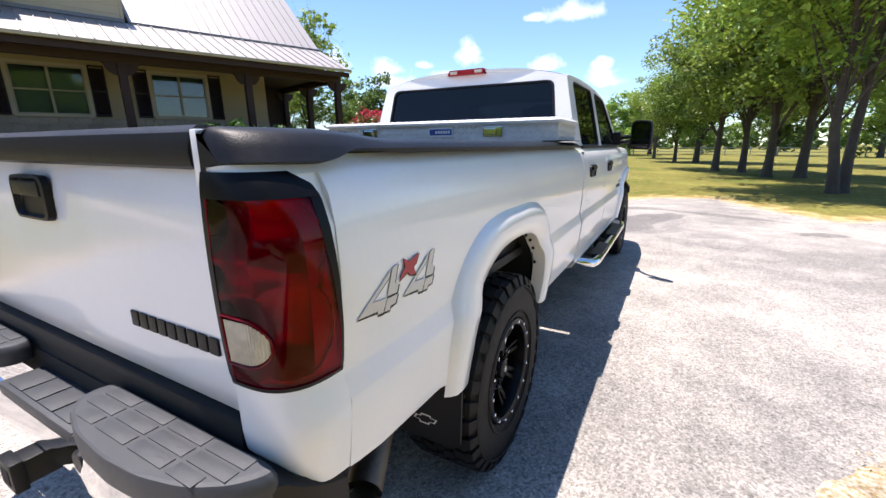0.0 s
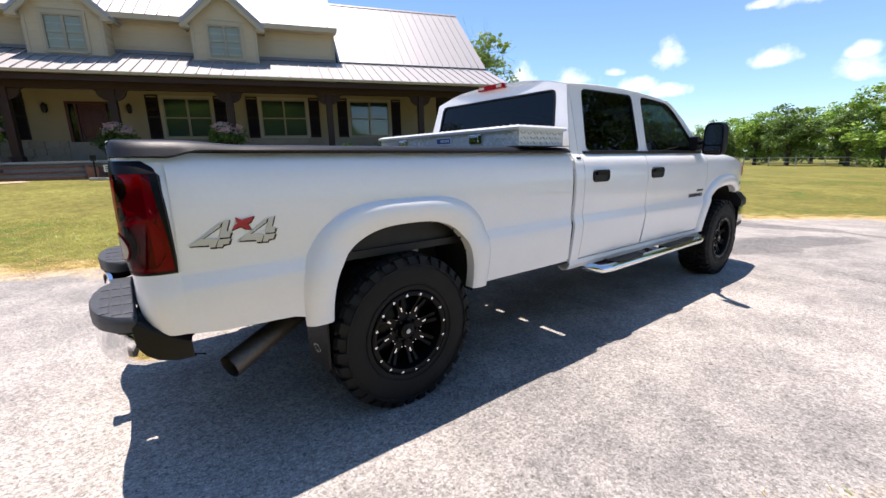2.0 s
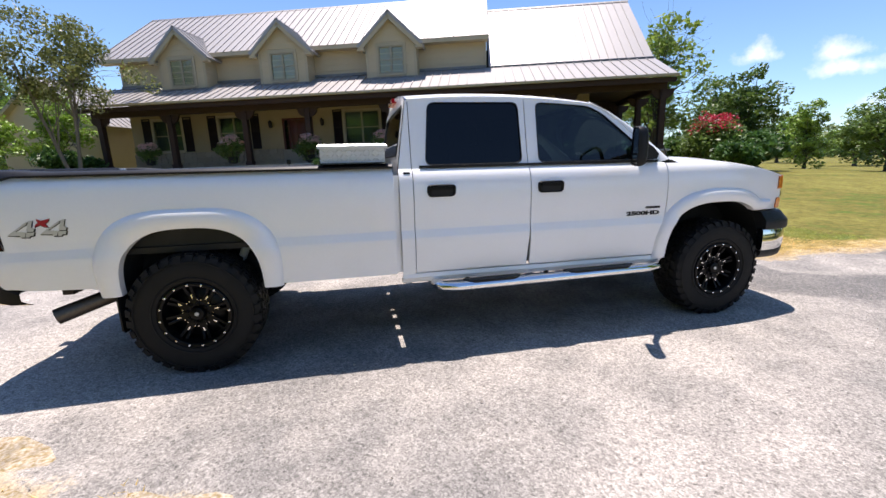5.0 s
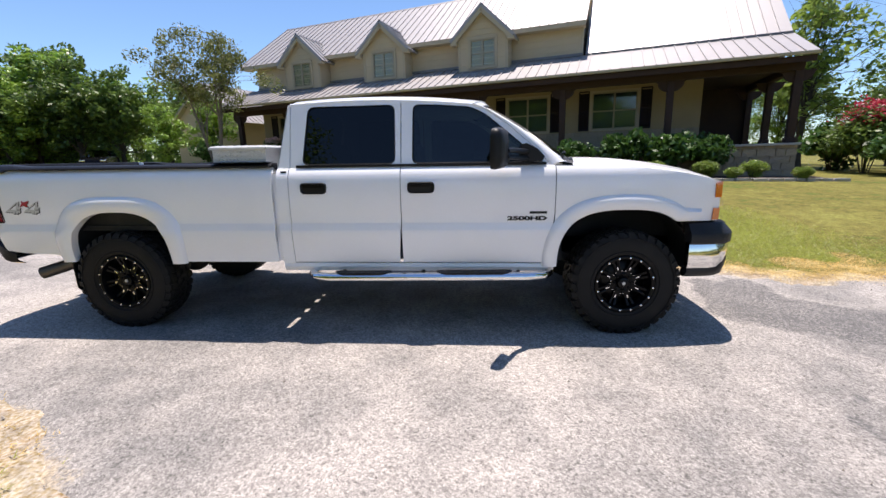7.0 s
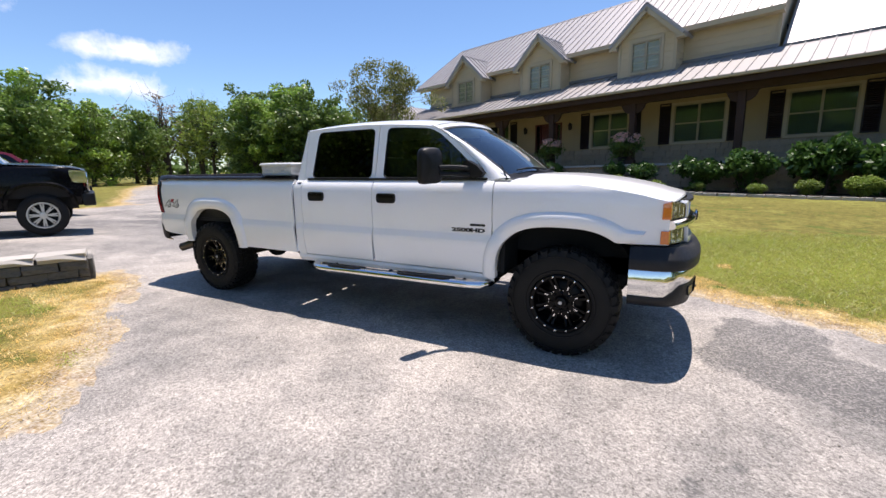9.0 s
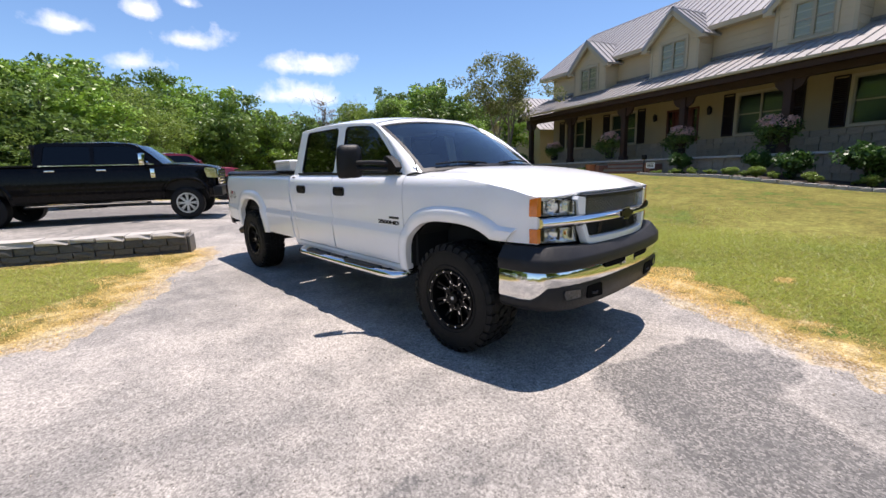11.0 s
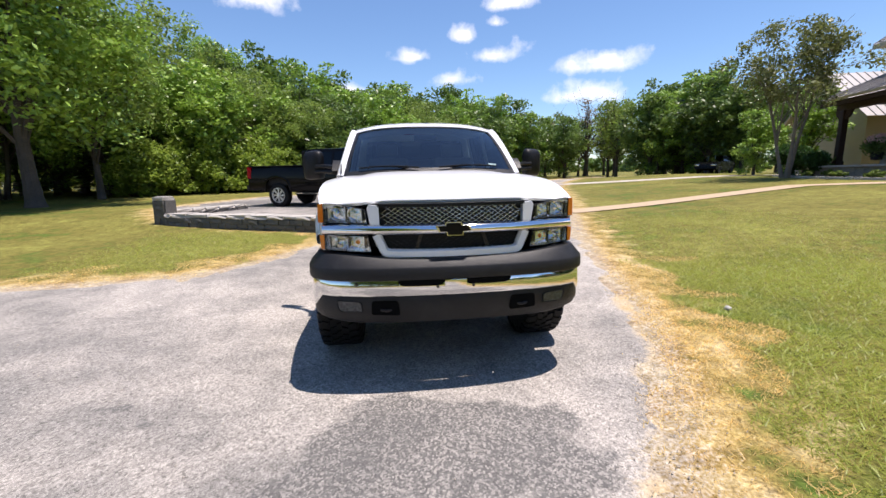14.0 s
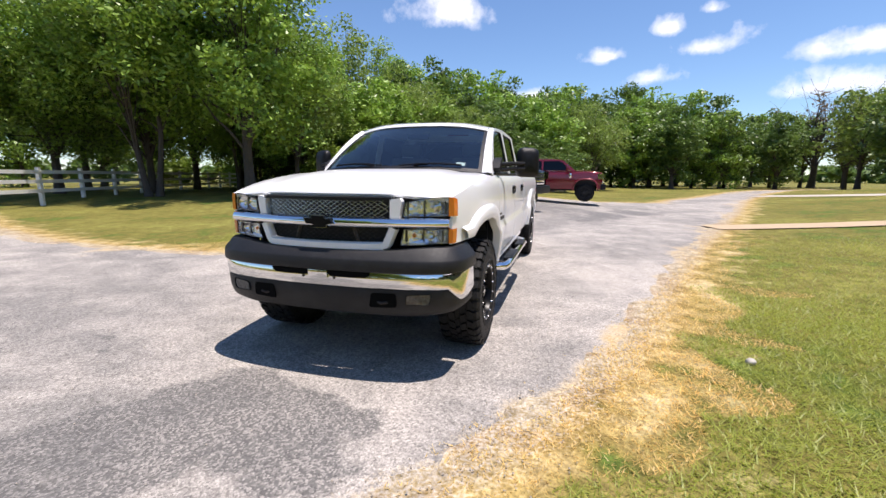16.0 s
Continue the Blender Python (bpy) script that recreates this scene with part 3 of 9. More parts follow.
def wobble(loop, amount, step):
    out = []
    for i in range(len(loop)):
        a, b = Vector(loop[i]), Vector(loop[(i + 1) % len(loop)])
        k = max(1, int((b - a).length / step))
        d = (b - a).normalized()
        for j in range(k):
            p = a.lerp(b, j / k)
            o = amount * (noise.noise(Vector((p.x * 1.7, p.y * 1.7, 7))) + 0.6 * noise.noise(Vector((p.x * 6, p.y * 6, 9))))
            out.append((p.x - d.y * o, p.y + d.x * o))
    return out


def sheet(name, loop, step, lift, mat, label, category, layer="", far=60):
    """A ground sheet with a free outline, laid over the terrain."""
    bm = bmesh.new()
    edge_v = [bm.verts.new((x, y, 0)) for x, y in loop]
    for a, b in zip(edge_v, edge_v[1:] + edge_v[:1]):
        bm.edges.new((a, b))
    bmesh.ops.triangle_fill(bm, use_beauty=True, edges=bm.edges[:])
    for cut in range(14):
        x = -14 + cut * 2.0
        bmesh.ops.bisect_plane(bm, geom=bm.verts[:] + bm.edges[:] + bm.faces[:], plane_co=(x, 0, 0), plane_no=(1, 0, 0))
    for cut in range(28):
        y = -40 + cut * 2.0
        bmesh.ops.bisect_plane(bm, geom=bm.verts[:] + bm.edges[:] + bm.faces[:], plane_co=(0, y, 0), plane_no=(0, 1, 0))
    if step:
        for k in range(int(8 / step)):
            bmesh.ops.bisect_plane(bm, geom=[g for g in bm.verts[:] + bm.edges[:] + bm.faces[:]], plane_co=(-3 + k * step, 0, 0), plane_no=(1, 0, 0))
            bmesh.ops.bisect_plane(bm, geom=[g for g in bm.verts[:] + bm.edges[:] + bm.faces[:]], plane_co=(0, 3.8 + k * step, 0), plane_no=(0, 1, 0))
    lay = bm.verts.layers.float.new(layer) if layer else None
    rim_lay = bm.verts.layers.float.new("rim") if layer else None
    for v in bm.verts:
        v.co.z = height(v.co.x, v.co.y) + lift
        if layer and edge_distance(v.co.x, v.co.y, loop) < 0.03:
            # the broken edge sinks into the verge
            v.co.z -= 0.03
        if lay:
            v[lay] = worn(v.co.x, v.co.y)
            v[rim_lay] = max(0.0, 1 - edge_distance(v.co.x, v.co.y, loop) / 0.36)
    return tagged(finish(name, bm, mat, smooth=True), label, category, kind="structure")


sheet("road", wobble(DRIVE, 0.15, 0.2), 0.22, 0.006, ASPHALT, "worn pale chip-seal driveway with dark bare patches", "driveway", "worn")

# ---- house ----
house = thing("house", HOUSE, "two-storey cream sided farmhouse with grey metal roof and deep timber porch", "house")


def roof_slope(name, u0, u1, y0, z0, y1, z1, thick=0.12, pitch=0.46, label="", panels=True):
    """A roof slope from the eave (y0, z0) up to (y1, z1), covered with standing-seam panels."""
    bm = bmesh.new()
    s = Vector((0, y1 - y0, z1 - z0))
    nrm = Vector((0, -s.z, s.y)).normalized()
    if nrm.z < 0:
        nrm = -nrm
    prof = [Vector((0, y0, z0)), Vector((0, y1, z1)), Vector((0, y1, z1)) - nrm * thick, Vector((0, y0, z0)) - nrm * thick]
    add_prism(bm, [(p.y, p.z) for p in prof], "x", u0, u1)
    roof = part(name, bm, [CREAMTRIM], house, label)
    if not panels:
        return roof
    k = max(1, round((u1 - u0) / pitch))
    w = (u1 - u0) / k
    L = s.length
    bm = bmesh.new()
    add_box(bm, 0, w, 0, L, 0.004, 0.012)
    add_box(bm, -0.016, 0.016, 0, L, 0.004, 0.06)
    me = bpy.data.meshes.new("roof_panel")
    bm.to_mesh(me)
    bm.free()
    me.materials.append(ROOFMETAL)
    d = s.normalized()
    x_axis = d.cross(nrm)
    flip = x_axis.x < 0
    for i in range(k):
        m = Matrix.Identity(4)
        if flip:
            # on the back slope the panel's x runs the other way
            m.col[0].xyz, o = Vector((-1, 0, 0)), u0 + (i + 1) * w
        else:
            m.col[0].xyz, o = Vector((1, 0, 0)), u0 + i * w
        m.col[1].xyz, m.col[2].xyz = d, nrm
        m.translation = (o, y0, z0)
        piece("roof_panel", me, roof, m)
    return roof


PF = 1.6          # porch floor
roof_slope("roof", -11.9, 10.55, 1.78, 7.82, 7.07, 11.5, label="main metal roof slope")
roof_slope("roof", -11.9, 10.55, 12.36, 7.82, 7.07, 11.5, label="rear metal roof slope", panels=False)
roof_slope("roof", 10.56, 19.12, 2.3, 6.3, 7.07, 10.62)
roof_slope("roof", 10.56, 19.12, 11.84, 6.3, 7.07, 10.62, panels=False)
roof_slope("roof", -11.4, 19.15, -0.68, 4.98, 2.32, 6.29, label="porch roof of standing-seam metal")
for u0, u1, z in ((-11.95, 10.6, 11.52), (10.6, 19.15, 10.64)):
    bm = bmesh.new()
    add_prism(bm, [(6.9, z - 0.11), (7.07, z + 0.03), (7.24, z - 0.11), (7.07, z - 0.02)], "x", u0, u1)
    part("ridge_cap", bm, SEAMDARK, house)
box("flashing", (-10.9, 10.4, 2.2, 2.3, 6.28, 6.42), SEAMDARK, house)
box("flashing", (10.58, 19.1, 2.2, 2.36, 6.27, 6.36), SEAMDARK, house)
# gutter and fascia
box("gutter", (-11.42, 19.17, -0.8, -0.68, 4.86, 4.98), CREAMTRIM, house, bevel=0.02)
box("fascia", (-11.38, 19.1, -0.64, -0.56, 4.62, 4.84), BROWN, house)
bm = bmesh.new()
add_prism(bm, [(-11.3, -0.55), (19.05, -0.55), (19.05, 6.9), (15.9, 6.9), (15.9, 2.28), (-11.3, 2.28)], "z", 4.72, 4.76)
part("porch_ceiling", bm, BROWN, house)
box("beam", (-11.2, 19.0, 0.06, 0.34, 4.42, 4.71), BROWN, house, bevel=0.01)
box("beam", (18.7, 18.98, 0.36, 7.0, 4.42, 4.71), BROWN, house, bevel=0.01)

# walls
def wall_with_openings(name, u0, u1, z0, z1, y, thick, holes, mat, label=""):
    """A wall along u, cut into strips round rectangular openings (u0, u1, z0, z1)."""
    bm = bmesh.new()
    us = sorted({u0, u1, *[h[0] for h in holes], *[h[1] for h in holes]})
    for a, b in zip(us, us[1:]):
        cuts = sorted([(h[2], h[3]) for h in holes if h[0] <= a and h[1] >= b])
        z = z0
        for c, d in cuts + [(z1, z1)]:
            if c > z:
                add_box(bm, a, b, y, y + thick, z, c)
            z = d
    bmesh.ops.remove_doubles(bm, verts=bm.verts, dist=1e-4)
    return part(name, bm, mat, house, label)


WINDOWS = [(-9.45, -7.65), (-5.3, -3.46), (2.3, 4.32), (6.55, 8.72), (10.97, 13.1)]
WZ0, WZ1 = 2.62, 4.42
DOOR = (-1.42, 0.42, PF, 4.2)
holes = [(a, b, WZ0, WZ1) for a, b in WINDOWS] + [DOOR]
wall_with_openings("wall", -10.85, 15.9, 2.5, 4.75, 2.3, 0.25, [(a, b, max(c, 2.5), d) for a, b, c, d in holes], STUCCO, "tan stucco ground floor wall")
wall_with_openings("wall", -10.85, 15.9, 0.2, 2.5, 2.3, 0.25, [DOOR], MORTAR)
box("wall", (15.65, 15.9, 2.55, 12.0, 0.2, 4.75), STUCCO, house)
box("wall", (-10.85, -10.6, 2.55, 12.0, 0.2, 7.9), STUCCO, house)
box("wall", (-10.85, 15.9, 11.75, 12.0, 0.2, 7.6), STUCCO, house)
box("wall", (15.9, 19.0, 6.9, 7.1, 0.2, 6.6), BROWN, house)
# upper wall behind lap boards
box("wall", (-10.85, 10.38, 2.35, 2.6, 4.76, 7.85), CREAM, house)
bm = bmesh.new()
add_prism(bm, [(2.4, 6.2), (7.07, 10.5), (11.75, 6.2), (11.75, 4.8), (2.4, 4.8)], "x", 18.75, 18.95)
part("gable", bm, CREAM, house)
for u in (-10.83, 10.25):
    bm = bmesh.new()
    add_prism(bm, [(2.4, 7.75), (7.07, 11.3), (11.75, 7.75), (11.75, 4.8), (2.4, 4.8)], "x", u, u + 0.1)
    part("gable", bm, CREAM, house)
board_cache = {}


def siding(parent, u0, u1, z0, z1, y, rise=0.2):
    k = max(1, round((z1 - z0) / rise))
    h = (z1 - z0) / k
    key = (round(u1 - u0, 3), round(h, 4))
    if key not in board_cache:
        bm = bmesh.new()
        L = u1 - u0
        add_prism(bm, [(0, 0), (-0.028, 0.0), (-0.01, h * 1.06), (0, h * 1.06)], "x", 0, L)
        me = bpy.data.meshes.new("siding_board")
        bmesh.ops.recalc_face_normals(bm, faces=bm.faces)
        bm.to_mesh(me)
        bm.free()
        me.materials.append(CREAM)
        board_cache[key] = me
    for i in range(k):
        piece("siding_board", board_cache[key], parent, Matrix.Translation((u0, y - (0.001 if i % 2 else 0), z0 + i * h)))


DORMERS = [-6.3, -0.5, 5.42]
DW = 1.32
edges = [-10.85] + [v for c in DORMERS for v in (c - DW, c + DW)] + [10.38]
sid = part("siding", (lambda b: (add_box(b, -10.85, 10.38, 2.345, 2.36, 6.3, 6.32), b)[1])(bmesh.new()), CREAM, house, "cream lap siding")
for a, b in zip(edges[::2], edges[1::2]):
    siding(sid, a, b, 6.3, 7.82, 2.34, 0.3)
box("corner_board", (10.3, 10.42, 2.28, 2.42, 6.25, 7.8), CREAMTRIM, house)
box("corner_board", (-10.9, -10.78, 2.28, 2.42, 6.25, 7.8), CREAMTRIM, house)
box("soffit", (-11.85, 10.5, 1.85, 2.4, 7.62, 7.68), CREAMTRIM, house)
box("fascia", (-11.88, 10.52, 1.74, 1.8, 7.6, 7.8), CREAMTRIM, house)


def sash_window(name, u0, u1, z0, z1, y, parent, panes=(2, 2), frame_w=0.07, label="", blind=None):
    """Twin sash window: frame, meeting rails and glazing bars in one mesh, one glass pane for each light."""
    bm = bmesh.new()
    f = frame_w
    add_box(bm, u0, u1, y - 0.04, y + 0.1, z0, z0 + f)
    add_box(bm, u0, u1, y - 0.04, y + 0.1, z1 - f, z1)
    add_box(bm, u0, u0 + f, y - 0.04, y + 0.1, z0 + f, z1 - f)
    add_box(bm, u1 - f, u1, y - 0.04, y + 0.1, z0 + f, z1 - f)
    uc = (u0 + u1) / 2
    add_box(bm, uc - f * 0.8, uc + f * 0.8, y - 0.035, y + 0.09, z0 + f, z1 - f)
    zc = (z0 + z1) / 2
    for a, b in ((u0 + f, uc - f * 0.8), (uc + f * 0.8, u1 - f)):
        add_box(bm, a, b, y, y + 0.06, zc - 0.03, zc + 0.03)
        m = (a + b) / 2
        if panes[0] > 1:
            add_box(bm, m - 0.012, m + 0.012, y + 0.012, y + 0.04, zc + 0.03, z1 - f)
            q = (zc + z1) / 2
            add_box(bm, a, b, y + 0.013, y + 0.041, q - 0.012, q + 0.012)
    win = part(name, bm, TRIMSHADED, parent, label or "cream twin sash window")
    for a, b in ((u0 + f, uc - f * 0.8), (uc + f * 0.8, u1 - f)):
        for c, d in ((z0 + f, zc - 0.03), (zc + 0.03, z1 - f)):
            box("pane", (a, b, y + 0.02, y + 0.028, c, d), HOUSEGLASS, win).visible_shadow = False
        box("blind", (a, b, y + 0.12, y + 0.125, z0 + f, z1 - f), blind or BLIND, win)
    return win


# darker copy of the cream trim, with the porch shade put into it
TRIMSHADED = material("shaded_cream_trim", (0.34, 0.285, 0.195), 0.6, var=0.05, scale=3)
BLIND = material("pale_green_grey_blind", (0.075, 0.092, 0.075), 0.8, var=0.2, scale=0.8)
# dark sheet behind the dormer panes: the unlit room put into its colour
DIMROOM = material("dim_room_behind_glass", (0.07, 0.085, 0.09), 0.8, var=0.3, scale=1.5)
for a, b in WINDOWS:
    w = sash_window("window", a, b, WZ0, WZ1, 2.32, house, panes=(1, 1), frame_w=0.055)
    box("sill", (a - 0.08, b + 0.08, 2.2, 2.32, WZ0 - 0.09, WZ0), CREAMTRIM, w)
    bm = bmesh.new()
    for s0, s1 in ((a - 0.12, a - 0.004), (b + 0.004, b + 0.12)):
        add_box(bm, s0, s1, 2.26, 2.3, WZ0, WZ1 + 0.1)
    add_box(bm, a - 0.004, b + 0.004, 2.26, 2.3, WZ1 + 0.004, WZ1 + 0.1)
    part("casing", bm, CREAMTRIM, w)
    for s0, s1 in ((a - 0.66, a - 0.14), (b + 0.14, b + 0.66)):
        bm = bmesh.new()
        add_box(bm, s0, s0 + 0.05, 2.235, 2.28, WZ0 - 0.06, WZ1 + 0.12)
        add_box(bm, s1 - 0.05, s1, 2.235, 2.28, WZ0 - 0.06, WZ1 + 0.12)
        for z in (WZ0 - 0.06, (WZ0 + WZ1) / 2, WZ1 + 0.06):
            add_box(bm, s0 + 0.05, s1 - 0.05, 2.24, 2.28, z, z + 0.06)
        zz = [WZ0 + 0.0375 * k for k in range(int((WZ1 - WZ0) / 0.0375) + 1)]
        add_grid(bm, [[Vector((u, 2.25 + 0.03 * (k % 2), z)) for u in (s0 + 0.05, s1 - 0.05)] for k, z in enumerate(zz)])
        part("shutter", bm, SHUTTER, house, "dark louvred shutter")

# front door with side lights
door = part("door", (lambda b: (add_box(b, -1.0, 0.0, 2.36, 2.42, PF, 4.1), b)[1])(bmesh.new()), DOORRED, house, "dark red panelled front door")
for z0, z1 in ((PF + 0.2, PF + 1.0), (PF + 1.15, PF + 2.3)):
    for u0, u1 in ((-0.92, -0.55), (-0.45, -0.08)):
        box("panel", (u0, u1, 2.335, 2.36, z0, z1), DOORRED, door, bevel=0.01)
box("handle", (-0.95, -0.91, 2.28, 2.35, PF + 0.95, PF + 1.25), STEEL, door, bevel=0.008)
bm = bmesh.new()
for u0, u1 in ((-1.42, -1.32), (-1.08, -1.0), (0.0, 0.08), (0.32, 0.42)):
    add_box(bm, u0, u1, 2.27, 2.45, PF, 4.2)
add_box(bm, -1.32, 0.32, 2.28, 2.44, 4.1, 4.2)
for u0, u1 in ((-1.32, -1.08), (0.08, 0.32)):
    add_box(bm, u0, u1, 2.3, 2.4, PF, PF + 0.7)
    for k in range(1, 5):
        add_box(bm, u0, u1, 2.33, 2.37, PF + 0.7 + k * 0.36, PF + 0.73 + k * 0.36)
part("door_frame", bm, DOORRED, house)
for u0, u1 in ((-1.32, -1.08), (0.08, 0.32)):
    box("pane", (u0, u1, 2.345, 2.355, PF + 0.7, 4.1), HOUSEGLASS, house)
# rooms behind the glass; their dimness is put into the surface colour
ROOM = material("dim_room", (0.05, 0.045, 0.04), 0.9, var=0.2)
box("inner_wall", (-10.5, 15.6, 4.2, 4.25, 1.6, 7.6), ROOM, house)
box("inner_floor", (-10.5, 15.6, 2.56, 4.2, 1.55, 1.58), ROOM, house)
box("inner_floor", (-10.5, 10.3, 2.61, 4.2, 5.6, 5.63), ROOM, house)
for u in (-2.1, 1.0):
    sc_ = part("sconce", (lambda b: (add_box(b, u - 0.07, u + 0.07, 2.27, 2.3, 3.75, 4.05), b)[1])(bmesh.new()), SHUTTER, house, "black metal porch lantern")
    bm = bmesh.new()
    add_lathe(bm, [(0.0, 3.68), (0.07, 3.7), (0.1, 3.95), (0.11, 4.0), (0.03, 4.12), (0.0, 4.13)], 10, (u, 2.16, 0), "z")
    part("lantern", bm, SHUTTER, sc_)

# porch deck, stone front, posts
box("porch_floor", (-11.2, 19.0, -0.62, 2.3, 1.5, PF), CONCRETE, house, bevel=0.015)
box("porch_floor", (15.9, 19.0, 2.3, 7.0, 1.5, PF), CONCRETE, house)
stone_meshes = []
for k in range(6):
    bm = bmesh.new()
    add_box(bm, -0.5, 0.5, -0.5, 0.5, -0.5, 0.5)
    bmesh.ops.subdivide_edges(bm, edges=bm.edges[:], cuts=1, use_grid_fill=True)
    for v in bm.verts:
        q = noise.noise_vector(v.co * 2.1 + Vector((k * 9.1, 3, 1)))
        v.co += Vector((q.x * 0.05, q.y * 0.16, q.z * 0.06))
        v.co *= 1 - 0.05 * (abs(v.co.x) + abs(v.co.z))
    me = bpy.data.meshes.new("stone")
    bm.to_mesh(me)
    bm.free()
    me.materials.append(STONE)
    stone_meshes.append(me)


def stone_face(parent, u0, u1, z0, z1, y, rng, mat=None, depth=0.12, size=0.55, row=0.26):
    """Coursed rubble: rows of stones of uneven length and height."""
    meshes = stone_meshes
    if mat is not None:
        meshes = []
        for me in stone_meshes:
            c = me.copy()
            c.materials.clear()
            c.materials.append(mat)
            meshes.append(c)
    z = z0
    while z < z1 - 0.04:
        h = min(row * rng.uniform(0.7, 1.3), z1 - z)
        if z1 - z - h < 0.1:
            h = z1 - z
        u = u0 - rng.uniform(0, size * 0.5)
        while u < u1:
            w = size * rng.uniform(0.5, 1.35)
            a, b = max(u, u0), min(u + w, u1)
            if b - a > 0.06:
                m = Matrix.Translation(((a + b) / 2, y, z + h / 2)) @ Matrix.Diagonal(((b - a) * 0.985, depth * rng.uniform(0.9, 1.15), h * 0.97, 1))
                piece("stone", rng.choice(meshes), parent, m)
            u += w
        z += h


rng = random.Random(5)
base = box("porch_base", (-11.1, 18.9, -0.54, -0.3, 0.0, 1.5), MORTAR, house, label="pale limestone porch base wall")
stone_face(base, -11.1, -2.6, 0.45, 1.5, -0.55, rng)
stone_face(base, 0.3, 18.9, 0.2, 1.5, -0.55, rng)
wain = box("wainscot", (-10.84, 15.88, 2.24, 2.299, PF, 2.45), MORTAR, house)
stone_face(wain, -10.84, -1.5, PF, 2.5, 2.22, rng, size=0.5, row=0.3)
stone_face(wain, 0.5, 15.88, PF, 2.5, 2.22, rng, size=0.5, row=0.3)
box("coping", (-11.15, -2.6, -0.72, -0.4, 1.5, 1.58), CAPSTONE, house, bevel=0.015)
box("coping", (0.3, 18.95, -0.72, -0.4, 1.5, 1.58), CAPSTONE, house, bevel=0.015)


def porch_post(u, y):
    bm = bmesh.new()
    add_box(bm, u - 0.14, u + 0.14, y - 0.14, y + 0.14, PF, 4.42, 0.012)
    add_box(bm, u - 0.18, u + 0.18, y - 0.18, y + 0.18, PF, PF + 0.22, 0.012)
    post = part("porch_post", bm, BROWN, house, smooth=True)
    for sgn in (-1, 1):
        bm = bmesh.new()
        loop = [(u + sgn * 0.14, 3.95), (u + sgn * 0.14, 4.42), (u + sgn * 0.62, 4.42)]
        for k in range(7):
            a = k / 6 * math.pi / 2
            loop.append((u + sgn * (0.14 + 0.36 * math.cos(a) ** 1.4 + 0.02), 4.34 - 0.36 * math.sin(a)))
        add_prism(bm, loop, "y", y - 0.06, y + 0.06)
        part("bracket", bm, BROWN, post)


for u in (-10.8, -6.7, -2.45, 1.02, 5.38, 9.7, 14.3, 18.84):
    porch_post(u, 0.2)
for y in (3.4, 6.6):
    porch_post(18.84, y)

